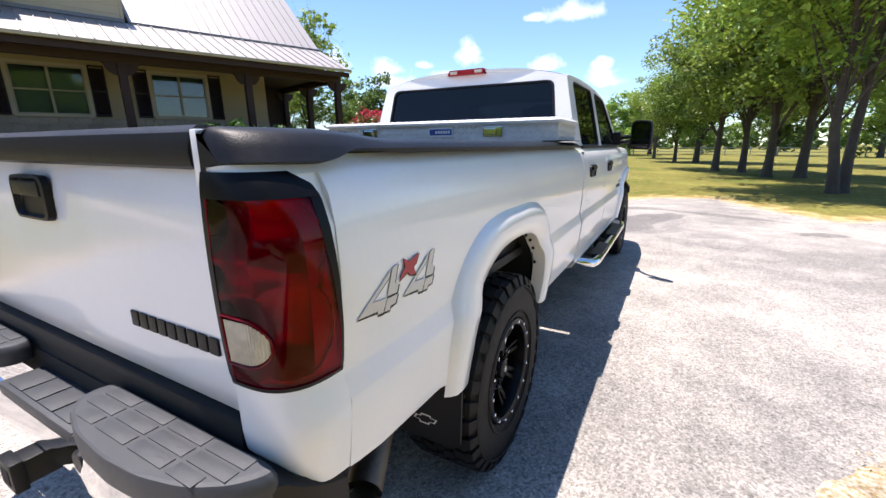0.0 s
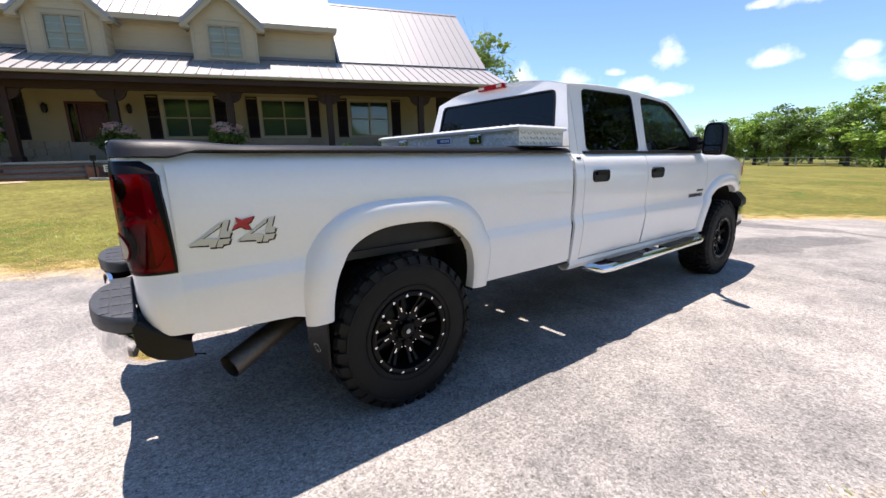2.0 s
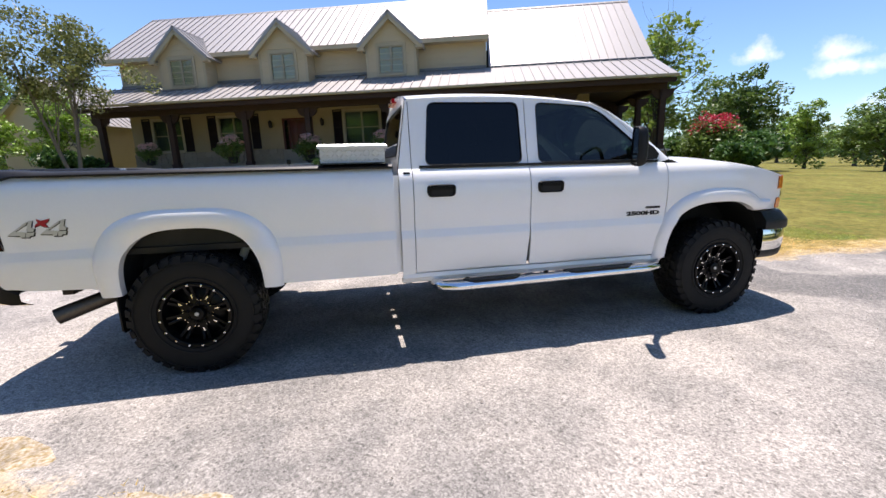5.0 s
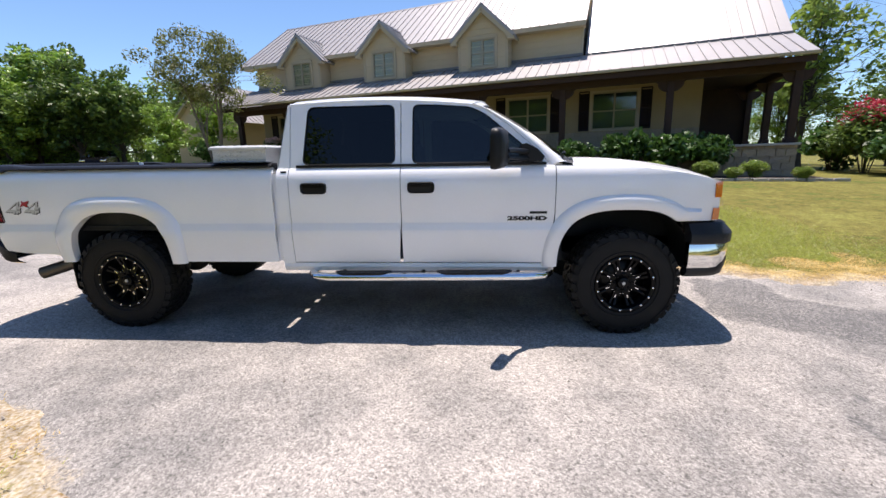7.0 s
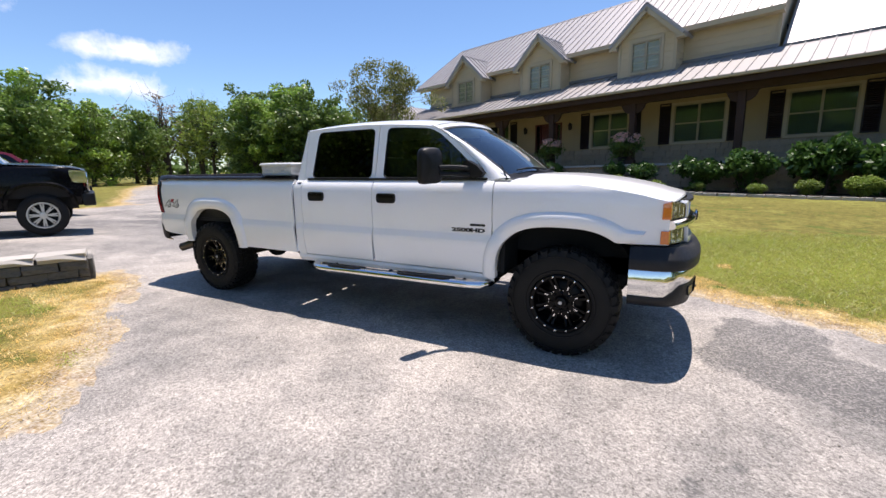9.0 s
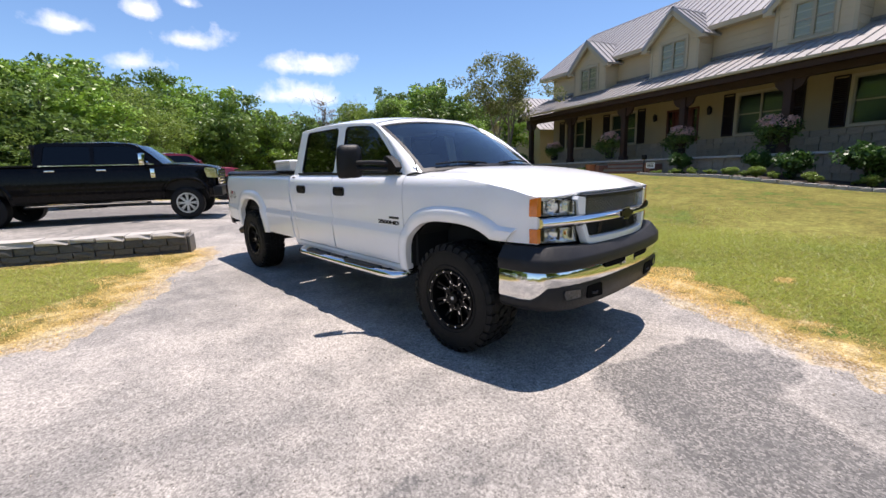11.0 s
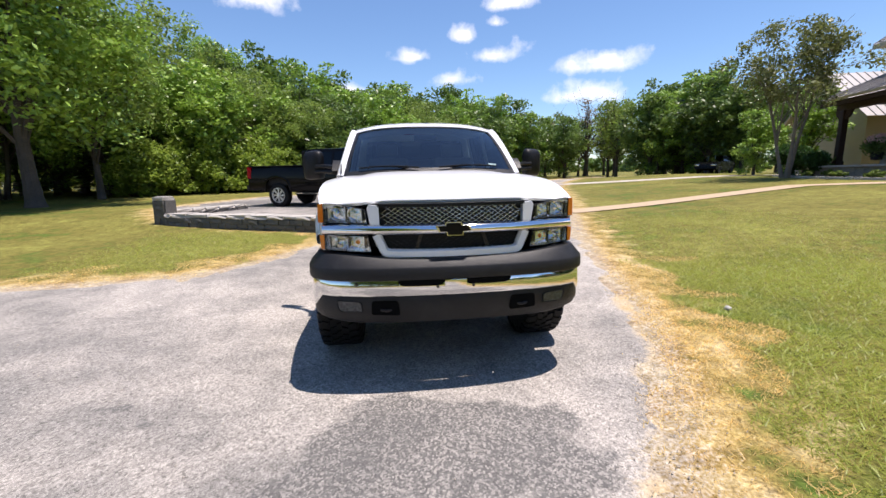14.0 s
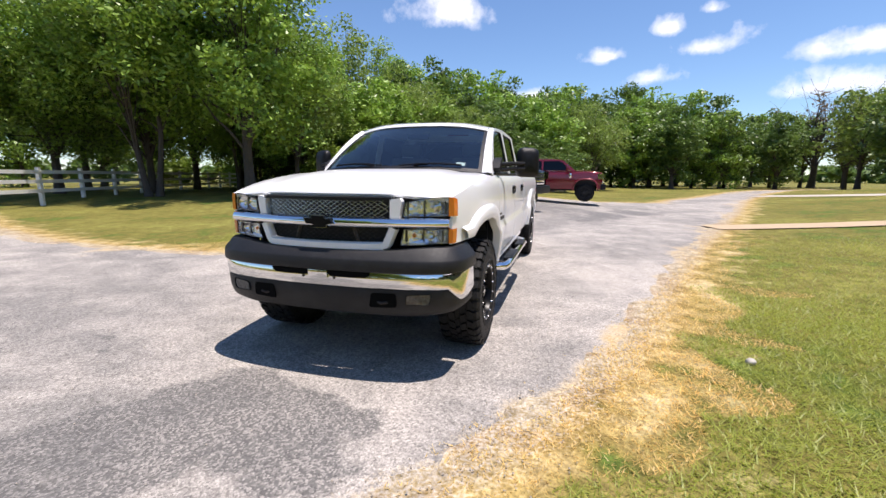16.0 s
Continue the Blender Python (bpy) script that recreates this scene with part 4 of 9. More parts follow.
# dormers
for c in DORMERS:
    dormer = part("dormer", (lambda b: (add_prism(b, [(c - DW, 5.85), (c + DW, 5.85), (c + DW, 7.62), (c, 8.86), (c - DW, 7.62)], "y", 1.27, 1.31), b)[1])(bmesh.new()), CREAM, house, "gabled dormer with cream siding")
    k = 0
    z = 5.9
    while z < 8.7:
        hw = DW if z + 0.3 < 7.6 else DW * max(0.05, (8.82 - z - 0.1) / 1.24)
        bm = bmesh.new()
        add_prism(bm, [(1.27, z), (1.245, z), (1.262, z + 0.29), (1.27, z + 0.29)], "x", c - min(hw, DW), c + min(hw, DW))
        if hw > 0.1:
            part("siding_board", bm, CREAM, dormer)
        else:
            bm.free()
        z += 0.29
    for s in (-1, 1):
        bm = bmesh.new()
        add_box(bm, min(c + s * DW, c + s * (DW - 0.05)), max(c + s * DW, c + s * (DW - 0.05)), 1.31, 3.2, 5.85, 7.62)
        part("cheek", bm, CREAM, dormer)
        for kk in range(6):
            box("siding_board", (min(c + s * DW, c + s * (DW + 0.02)), max(c + s * DW, c + s * (DW + 0.02)), 1.3, 2.34, 5.9 + kk * 0.29, 6.17 + kk * 0.29), CREAM, dormer)
        bm = bmesh.new()
        add_box(bm, min(c + s * (DW - 0.1), c + s * (DW + 0.03)), max(c + s * (DW - 0.1), c + s * (DW + 0.03)), 1.225, 1.24, 5.85, 7.6)
        part("corner_board", bm, CREAMTRIM, dormer)
        # roof side
        sl = Vector((s * 1.72, 0, -1.62))
        bm = bmesh.new()
        p0, p1 = Vector((c, 0, 9.05)), Vector((c + s * 1.72, 0, 7.42))
        nn = Vector((s * 1.63, 0, 1.72)).normalized()
        loop = [p0, p1, p1 - nn * 0.1, p0 - nn * 0.1]
        add_prism(bm, [(q.x, q.z) for q in loop], "y", 0.93, 4.6)
        part("dormer_roof", bm, [ROOFMETAL], dormer)
        bm = bmesh.new()
        d_ = (p1 - p0).normalized()
        for q in range(8):
            y = 0.96 + q * 0.45
            a, b = p0 + nn * 0.004, p1 + nn * 0.004
            add_prism(bm, [(a.x, a.z), (b.x, b.z), ((b + nn * 0.045).x, (b + nn * 0.045).z), ((a + nn * 0.045).x, (a + nn * 0.045).z)], "y", y - 0.014, y + 0.014)
        part("seam", bm, ROOFMETAL, dormer)
        bm = bmesh.new()
        a, b = p0 - nn * 0.105, p1 - nn * 0.105
        add_prism(bm, [(a.x, a.z), (b.x, b.z), ((b - nn * 0.17).x, (b - nn * 0.17).z), (a.x, a.z - 0.25)], "y", 0.95, 1.06)
        add_prism(bm, [(a.x, a.z), (b.x, b.z), ((b - nn * 0.05).x, (b - nn * 0.05).z), (a.x, a.z - 0.07)], "y", 1.06, 1.27)
        add_box(bm, min(c + s * 1.36, c + s * 1.72), max(c + s * 1.36, c + s * 1.72), 0.96, 1.3, 7.22, 7.34)
        part("barge_board", bm, CREAMTRIM, dormer)
    bm = bmesh.new()
    add_prism(bm, [(c - 0.1, 8.98), (c, 9.1), (c + 0.1, 8.98)], "y", 0.92, 4.6)
    part("ridge_cap", bm, SEAMDARK, dormer)
    bm = bmesh.new()
    add_box(bm, c - DW - 0.05, c + DW + 0.05, 1.2, 1.27, 5.8, 5.92)
    part("apron", bm, SEAMDARK, dormer)
    w = sash_window("window", c - 0.68, c + 0.68, 6.06, 7.45, 1.22, dormer, panes=(1, 1), blind=DIMROOM)
    bm = bmesh.new()
    add_box(bm, c - 0.8, c - 0.684, 1.19, 1.24, 6.0, 7.55)
    add_box(bm, c + 0.684, c + 0.8, 1.19, 1.24, 6.0, 7.55)
    add_box(bm, c - 0.684, c + 0.684, 1.19, 1.24, 7.454, 7.57)
    add_box(bm, c - 0.684, c + 0.684, 1.18, 1.24, 5.96, 6.056)
    part("casing", bm, CREAMTRIM, dormer)

# wing set back at the far end
bm = bmesh.new()
WU, WN = -17.2, 3.2
add_prism(bm, [(WU - 3.6, 0.2), (WU + 3.6, 0.2), (WU + 3.6, 4.6), (WU, 7.35), (WU - 3.6, 4.6)], "y", WN, WN + 12)
part("wing_wall", bm, CREAM, house, "cream gabled side wing")
for s in (-1, 1):
    bm = bmesh.new()
    p0, p1 = Vector((WU, 0, 7.5)), Vector((WU + s * 4.1, 0, 4.37))
    nn = Vector((s * 3.13, 0, 4.1)).normalized()
    add_prism(bm, [(q.x, q.z) for q in (p0, p1, p1 - nn * 0.12, p0 - nn * 0.12)], "y", WN - 0.4, WN + 12.3)
    r_ = part("roof", bm, CREAMTRIM, house)
    L = (p1 - p0).length
    bm = bmesh.new()
    add_box(bm, 0, 0.46, 0, L, 0.004, 0.012)
    add_box(bm, -0.016, 0.016, 0, L, 0.004, 0.06)
    me = bpy.data.meshes.new("roof_panel")
    bm.to_mesh(me)
    bm.free()
    me.materials.append(ROOFMETAL)
    d_ = (p1 - p0).normalized()
    for k in range(27):
        m = Matrix.Identity(4)
        m.col[0].xyz, m.col[1].xyz, m.col[2].xyz = d_.cross(nn), d_, nn
        step = WN - 0.4 + (k + (1 if m.col[0].y < 0 else 0)) * 0.46
        m.translation = (p0.x, step, p0.z)
        piece("roof_panel", me, r_, m)

# brick steps up to the porch
for k in range(5):
    st = part("step", (lambda b: (add_box(b, -2.5, 0.2, -0.9 - (4 - k) * 0.32, -0.54, 0.6 + k * 0.2 - 0.6, 0.6 + k * 0.2 + 0.0), b)[1])(bmesh.new()), MORTAR, house, "red brick porch steps" if k == 0 else "")
    for j in range(12):
        box("brick", (-2.5 + j * 0.225 + 0.004, -2.5 + (j + 1) * 0.225 - 0.004, -0.93 - (4 - k) * 0.32, -0.6 - (4 - k) * 0.32, 0.6 + k * 0.2 - 0.07, 0.6 + k * 0.2 + 0.012), BRICKRED, st)
for u0 in (-2.95, 0.25):
    box("step_pier", (u0, u0 + 0.4, -1.5, -0.56, 0.3, 1.35), BRICKRED, house, bevel=0.01)

# ---- trees and shrubs ----
def leaf_mesh(name, centres, radii, per, size, mat, rs, flat=0.0, stretch=1.0):
    """Many small four-cornered leaves, in clumps round the centres."""
    C = np.repeat(np.asarray(centres, float), per, 0)
    R = np.repeat(np.asarray(radii, float), per)[:, None]
    n = len(C)
    d = rs.normal(size=(n, 3))
    d /= np.linalg.norm(d, axis=1)[:, None]
    P = C + d * R * (rs.random((n, 1)) ** 0.45) * np.array([1, 1, 0.72])
    a = rs.normal(size=(n, 3)) * np.array([1, 1, 0.6 - 0.4 * flat])
    a /= np.linalg.norm(a, axis=1)[:, None]
    b = np.cross(a, rs.normal(size=(n, 3)) * np.array([0.5, 0.5, 1.0 + flat]))
    b /= np.linalg.norm(b, axis=1)[:, None] + 1e-9
    s = size * rs.uniform(0.6, 1.3, (n, 1))
    V = np.stack([P - a * s * stretch, P + b * s * 0.5, P + a * s * stretch, P - b * s * 0.5], 1).reshape(-1, 3)
    F = np.arange(n * 4).reshape(-1, 4)
    me = bpy.data.meshes.new(name)
    me.vertices.add(len(V))
    me.vertices.foreach_set("co", V.ravel())
    me.loops.add(n * 4)
    me.loops.foreach_set("vertex_index", F.ravel())
    me.polygons.add(n)
    me.polygons.foreach_set("loop_start", np.arange(n) * 4)
    me.polygons.foreach_set("loop_total", np.full(n, 4))
    me.materials.append(mat)
    me.update(calc_edges=True)
    return me


def make_tree(name, seed, tall, spread, clear, trunk_r, leaf, bark, label, category, clumps=70, per=120, size=0.13, lean=0.0, forks=1, clump_r=0.75, bare=False, group=""):
    """A tapered trunk that divides into limbs, which lead to clumps of leaves."""
    rs = np.random.RandomState(seed)
    rnd = random.Random(seed)
    t = thing(name, Matrix.Identity(4), label, category, group)
    bm = bmesh.new()
    zc, hz = (clear + tall) / 2, (tall - clear) / 2
    centres, radii = [], []
    for k in range(clumps):
        d = Vector(rs.normal(size=3)).normalized()
        r = rnd.random() ** 0.42
        lump = 0.82 + 0.5 * noise.noise(d * 1.7 + Vector((seed, 0, 0)))
        p = Vector((d.x * spread * r * lump, d.y * spread * r * lump, zc + d.z * hz * r * min(1.05, lump + 0.1)))
        # the crown is widest above its middle
        p.x *= 1.0 - 0.25 * max(0, (p.z - zc) / hz)
        p.y *= 1.0 - 0.25 * max(0, (p.z - zc) / hz)
        centres.append(p)
        radii.append(clump_r * rnd.uniform(0.65, 1.25))
    tops = []
    for f in range(forks):
        ang = 2 * math.pi * f / forks + rnd.random()
        off = 0.0 if forks == 1 else trunk_r * 1.1
        pts, rad = [], []
        for k in range(8):
            s = k / 7
            sway = Vector((noise.noise(Vector((s * 2, seed, f))), noise.noise(Vector((s * 2, seed + 5, f))), 0)) * (0.5 * s)
            tilt = (0.0 if forks == 1 else 0.28 + 0.1 * f) * s * clear
            p = Vector((math.cos(ang) * (off + tilt) + lean * s * s * tall * 0.5, math.sin(ang) * (off + tilt), s * (clear + hz * 0.95))) + sway
            pts.append(p)
            rad.append(trunk_r * (1.45 if k == 0 else 1.0) * (1 - 0.68 * s) * (1 if forks == 1 else 0.75))
        pts.insert(1, pts[0].lerp(pts[1], 0.22))
        rad.insert(1, rad[0] * 0.78)
        add_tube(bm, pts, rad, 9)
        tops.append((pts, rad))
    limb_from = sorted(range(len(centres)), key=lambda i: rnd.random())[: (min(len(centres), 46) if not bare else len(centres))]
    for i in limb_from:
        pts, rad = tops[i % len(tops)]
        target = centres[i]
        j = min(len(pts) - 1, max(3, int((0.35 + 0.6 * rnd.random()) * len(pts))))
        while j > 3 and pts[j].z > target.z + 0.2:
            j -= 1
        a = pts[j]
        mid = a.lerp(target, 0.5) + Vector((rnd.uniform(-0.3, 0.3), rnd.uniform(-0.3, 0.3), 0.25 * (target - a).length * rnd.uniform(0.1, 0.5)))
        r0 = rad[j] * rnd.uniform(0.3, 0.55)
        add_tube(bm, [a, a.lerp(mid, 0.55) + Vector((0, 0, 0.1)), mid, mid.lerp(target, 0.6), target], [r0, r0 * 0.7, r0 * 0.5, r0 * 0.3, r0 * 0.12], 5)
        for q in range(5 if bare else 1):
            e_ = target + Vector(rs.normal(size=3)) * (0.9 if bare else 0.5)
            add_tube(bm, [mid.lerp(target, 0.4 + 0.12 * q), mid.lerp(e_, 0.8), e_], [r0 * 0.25, r0 * 0.15, 0.006], 3)
    part("trunk", bm, bark, t, smooth=True)
    me = leaf_mesh("crown", centres, radii, per, size, leaf, rs)
    c = new("crown", me)
    c.parent = t
    return t


def tree_at(proto, x, y, tall, base_tall, turn, label="", squash=1.0):
    s = tall / base_tall
    t = copy_thing(proto, pose(x, y, height(x, y) - 0.05, 0, 0, turn))
    t.scale = (s * squash, s * squash, s)
    if label:
        tagged(t, label)
    return t


FARTREES = "trees at the edge of the field"
oak = make_tree("oak_tree", 3, 10.0, 4.5, 1.9, 0.2, LEAF_OAK, BARK, "broad green oak tree standing in mown grass", "tree", clumps=125, per=300, size=0.092, clump_r=0.95, group="oaks beside the lawn")
oak_two = make_tree("oak_tree", 11, 10.0, 4.3, 1.8, 0.17, LEAF_OAK, BARK, "twin-stemmed oak tree with bright green crown", "tree", clumps=120, per=300, size=0.092, forks=2, clump_r=0.95, group="oaks beside the lawn")
oak_pale = make_tree("oak_tree", 23, 10.0, 4.0, 1.8, 0.17, LEAF_PALE, BARK, "light green oak tree with open crown", "tree", clumps=85, per=115, size=0.115, clump_r=0.9, group="oaks beside the lawn")
wood = make_tree("tree", 31, 10.0, 4.1, 0.3, 0.25, LEAF_DARK, BARK, "dense dark green tree of the far tree line", "tree", clumps=80, per=85, size=0.2, clump_r=1.0, group=FARTREES)
wood_b = make_tree("tree", 37, 10.0, 3.6, 0.3, 0.22, LEAF_OAK, BARK, "green tree of the far tree line", "tree", clumps=72, per=85, size=0.2, clump_r=0.95, group=FARTREES)
thin = make_tree("tree", 41, 10.0, 3.2, 2.0, 0.2, LEAF_PALE, BARK, "thin tree with sky showing through its crown", "tree", clumps=60, per=40, size=0.2, clump_r=0.9, bare=True, group=FARTREES)
dead = make_tree("dead_tree", 43, 10.0, 3.3, 2.4, 0.24, LEAF_DRY, BARK, "half-dead tree with bare grey limbs", "tree", clumps=34, per=10, size=0.16, bare=True)
scrub = make_tree("shrub", 47, 4.0, 2.6, 0.1, 0.08, LEAF_BAMBOO, BARK, "bright green brush at the wood's edge", "shrub", clumps=60, per=90, size=0.15, clump_r=0.75, group="brush along the wood")
mimosa = make_tree("mimosa_tree", 53, 8.0, 4.5, 3.3, 0.15, LEAF_OLIVE, BARKPALE, "spreading mimosa with feathery crown beside the house", "tree", clumps=85, per=120, size=0.10, forks=3, clump_r=0.75)
PROTOS = [(oak, 10), (oak_two, 10), (oak_pale, 10), (wood, 10), (wood_b, 10), (thin, 10), (dead, 10), (scrub, 4), (mimosa, 8)]

# oaks beyond the front of the drive
OAKS = [(2.7, 38.0, 11.0, 0), (3.3, 26.0, 10.5, 2), (4.4, 25.0, 10.0, 2), (5.0, 21.9, 11.0, 2), (6.1, 21.5, 11.5, 2), (5.7, 14.6, 11.5, 1), (-0.8, 48.0, 9.5, 2), (1.2, 38.0, 8.4, 2), (9.0, 36.0, 10, 2), (14.0, 32.0, 10, 0)]
for i, (x, y, h, k) in enumerate(OAKS):
    tree_at((oak, oak_two, oak_pale)[k], x, y, h, 10, 70 * i + 20)
# oaks behind the branch of the drive
OAKS = [(14.1, -10.5, 13.8, 0), (18.8, -9.0, 13.0, 1), (25.5, -18.0, 12.5, 0), (22.5, -12.0, 11.5, 0), (21.0, -24.0, 13, 2), (26.5, -9.5, 12, 0), (19.5, -30.5, 16, 2), (28.5, -26.0, 13.5, 0), (17.5, -38.0, 15, 1), (24.5, -4.5, 11.0, 1), (31, -14, 12, 0), (20.5, -17.0, 11, 1), (17.0, -19.5, 10.5, 0), (23.5, -22.5, 12, 1), (14.8, -15.5, 10.0, 2)]
for i, (x, y, h, k) in enumerate(OAKS):
    tree_at((oak, oak_two, oak_pale)[k], x, y, h, 10, 130 * i + 50)
# dark dense trees added to stand in for the deep shade under the oaks
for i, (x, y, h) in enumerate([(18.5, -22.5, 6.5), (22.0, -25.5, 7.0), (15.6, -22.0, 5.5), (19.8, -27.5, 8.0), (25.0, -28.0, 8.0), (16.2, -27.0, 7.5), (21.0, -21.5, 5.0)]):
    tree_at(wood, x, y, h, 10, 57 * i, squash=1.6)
# wood along the back
WOOD = [(12.2, -38.8, 12.4), (9.2, -43.5, 13.0), (3.6, -54.2, 12.2), (-2.0, -58.2, 13.6), (-9.3, -61.6, 14.0), (-17.5, -65.1, 13.2), (-22.5, -67.1, 13.0), (-28.0, -66.8, 11.5), (-35.1, -40.6, 12.3), (-34.4, -34.9, 11.2), (-33.3, -29.2, 9.6), (-39.6, -50.1, 13.0), (5.9, -46.5, 11.0), (0.5, -51.0, 11.5), (-5.8, -56.0, 11.0), (-13.0, -60.0, 11.5), (15.0, -34.0, 11.0), (-29.1, -35.9, 9.5), (-32, -32, 10.4), (-38, -44, 11.5), (-28.5, -36.4, 9.6), (-33.4, -37.6, 10.4), (-38.4, -38.3, 10.4), (3.3, -43.2, 9.6), (-3.1, -48.9, 9.4), (-9.7, -51.9, 9.6), (-13.5, -48.9, 9.4), (-19.2, -51.2, 8.8), (-25.2, -51.8, 8.6), (-27.2, -58.5, 9.0), (-32.3, -22.4, 7.4)]
for i, (x, y, h) in enumerate(WOOD):
    tree_at((wood, wood_b)[i % 2], x, y, h * (1.1 if x > -28 else 0.98), 10, 47 * i)
    if not -36 < x < -20 or y > -40:
        tree_at((wood_b, wood)[i % 2], x - 3.5 + 2 * fract(i * 0.7), y - 4.0, h * (0.9 + 0.3 * fract(i * 0.43)), 10, 91 * i)
for i, (x, y, h) in enumerate([(-29.7, -45.5, 10.8), (-31.0, -50.0, 11.0), (-36.5, -58.0, 13.0), (-42, -54, 13.5), (-44, -48, 12), (-33, -64, 11), (-47, -60, 13), (-52, -52, 13), (-40, -68, 12), (-25, -74, 11), (-46, -38, 11), (-50, -42, 12)]):
    tree_at(thin, x, y, h, 10, 61 * i)
tree_at(dead, -33.4, -62.0, 14.6, 10, 20, squash=1.25)
# brushy bank behind the parked trucks
BRUSH = [(11.2, -21.4, 8.2), (9.8, -25.8, 9.0), (8.1, -26.1, 7.4), (5.9, -24.5, 6.6), (3.6, -26.7, 7.2), (0.6, -31.7, 8.6), (-3.8, -38.3, 9.2), (13.5, -24.5, 9.5), (15.5, -20.5, 7.0), (7.5, -31, 9.5), (3.0, -36, 10), (12.5, -30, 10)]
for i, (x, y, h) in enumerate(BRUSH):
    tree_at((wood_b, oak_pale, wood_b, oak_pale, wood)[i % 5], x, y, h * 0.95, 10, 83 * i, squash=1.15)
for i in range(16):
    s = i / 15
    x, y = 14.5 - 15.5 * s, -17.5 - 10.5 * s + 1.2 * math.sin(i * 2.3)
    if i <= 7:
        tree_at(scrub, x, y, 2.6 + 1.2 * fract(i * 0.37), 4, 53 * i)
    else:
        tree_at(wood, x, y, 3.0 + 1.6 * fract(i * 0.37), 10, 53 * i, squash=1.6)
# distance beyond the front lawn
FAR = [(-39.0, 67.8, 6.8), (-36.3, 75.1, 7.2), (-30.8, 72.2, 7.0), (-26.3, 73.8, 6.6), (-22.7, 69.7, 6.6), (-18.5, 71.0, 7.6), (-13.9, 67.1, 7.6), (-25.9, 84.1, 8.2), (-21.1, 85.6, 9.0), (-14.6, 82.0, 8.8), (-8.0, 66.0, 7.6), (-4.5, 60.0, 8.5), (-29.4, 51.0, 5.9), (-44, 62, 7), (-50, 66, 7.5), (-10, 75, 8.5), (-2.5, 70, 9), (4, 72, 9), (12, 66, 10), (20, 60, 10)]
for i, (x, y, h) in enumerate(FAR):
    tree_at((wood, wood_b)[i % 2], x, y, h, 10, 29 * i, squash=1.3)
for i, (x, y, h) in enumerate([(-24.4, 23.6, 11.4), (-19.8, 26.6, 6.8), (-23.4, 36.8, 5.6), (-26.5, 31.0, 7.6), (-33, 40, 7), (-30, 26, 8)]):
    tree_at((thin, wood, wood_b, wood, wood_b, oak)[i], x, y, h, 10, 31 * i)
for i, (x, y, h) in enumerate([(38, -20, 10), (44, -30, 11), (36, -38, 12), (48, -12, 10), (40, -8, 9.5), (52, -22, 11), (30, -46, 13), (24, -52, 13), (42, -42, 12), (36, -2, 9), (56, -34, 12), (46, -2, 10), (-15.0, 32.0, 5.0)]):
    tree_at((wood, wood_b)[i % 2], x, y, h, 10, 37 * i, squash=1.2)
for i, (x, y, h) in enumerate([(30, -34, 3.2), (27, -38, 3.4), (23, -42, 3.6), (33, -30, 3.0), (20, -33, 3.4), (17.5, -27, 3.2), (36, -26, 3.2)]):
    tree_at(scrub, x, y, h, 4, 53 * i, squash=1.5)
tree_at(mimosa, -20.2, -12.0, 8.0, 8, 30, squash=0.85)
for i, (x, y, h) in enumerate([(-25.0, -15.4, 5.4), (-24.0, -18.0, 4.6)]):
    tree_at(wood_b, x, y, h, 10, 40 * i)
for i, (x, y, h) in enumerate([(-31.5, -20.5, 6.0)]):
    tree_at(wood_b, x, y, h, 10, 90 * i)
for t, _ in PROTOS:
    for o in (t, *t.children_recursive):
        bpy.data.objects.remove(o)

# ---- white pickup truck ----
truck = thing("pickup_truck", Matrix.Identity(4), "white crew-cab pickup truck with black off-road wheels, parked on the drive", "pickup truck")
SIDE_Z = [(0.55, 0.922), (0.62, 0.934), (0.72, 0.948), (0.82, 0.958), (0.868, 0.961), (0.878, 0.9595), (0.925, 0.944), (0.935, 0.943), (1.05, 0.951), (1.16, 0.953), (1.25, 0.947), (1.31, 0.935), (1.345, 0.917), (1.365, 0.898), (1.385, 0.876)]


def half_width(z):
    for (z0, x0), (z1, x1) in zip(SIDE_Z, SIDE_Z[1:]):
        if z <= z1:
            return x0 + (x1 - x0) * max(0, (z - z0)) / (z1 - z0)
    return SIDE_Z[-1][1]


def plan(y):
    """How far the body side draws in towards the ends."""
    front = max(0.0, (y - 3.95) / 1.02)
    rear = max(0.0, (-0.92 - y) / 0.22)
    return -0.105 * front ** 2.2 - 0.03 * rear ** 2


def arch(y, yc, a, zb, top, power=2.7):
    s = abs(y - yc) / a
    return zb if s >= 1 else zb + (top - zb) * (1 - s ** power) ** (1 / power)


R_ARCH = (0.02, 0.445, 0.60, 1.035)
F_ARCH = (4.215, 0.52, 0.56, 1.03)


def arch_columns(yc, a, n=26):
    return [yc + a * (1 if k > 0 else -1) * min(1, abs(math.sin(k / n * math.pi / 2))) for k in range(-n, n + 1)]


def both(name, make, mat, parent=None, label="", smooth=38, thick=0.0):
    """Builds a part on the near side and its mirror image on the other."""
    out = []
    for s in (1, -1):
        bm = bmesh.new()
        make(bm)
        if thick:
            bmesh.ops.recalc_face_normals(bm, faces=bm.faces)
            mid = sum((f.normal.x * f.calc_area() for f in bm.faces))
            if mid < 0:
                bmesh.ops.reverse_faces(bm, faces=bm.faces)
            bmesh.ops.solidify(bm, geom=bm.faces[:], thickness=thick)
        if s < 0:
            bm.transform(Matrix.Diagonal((-1, 1, 1, 1)))
        out.append(part(name, bm, mat, parent or truck, label, smooth))
    return out


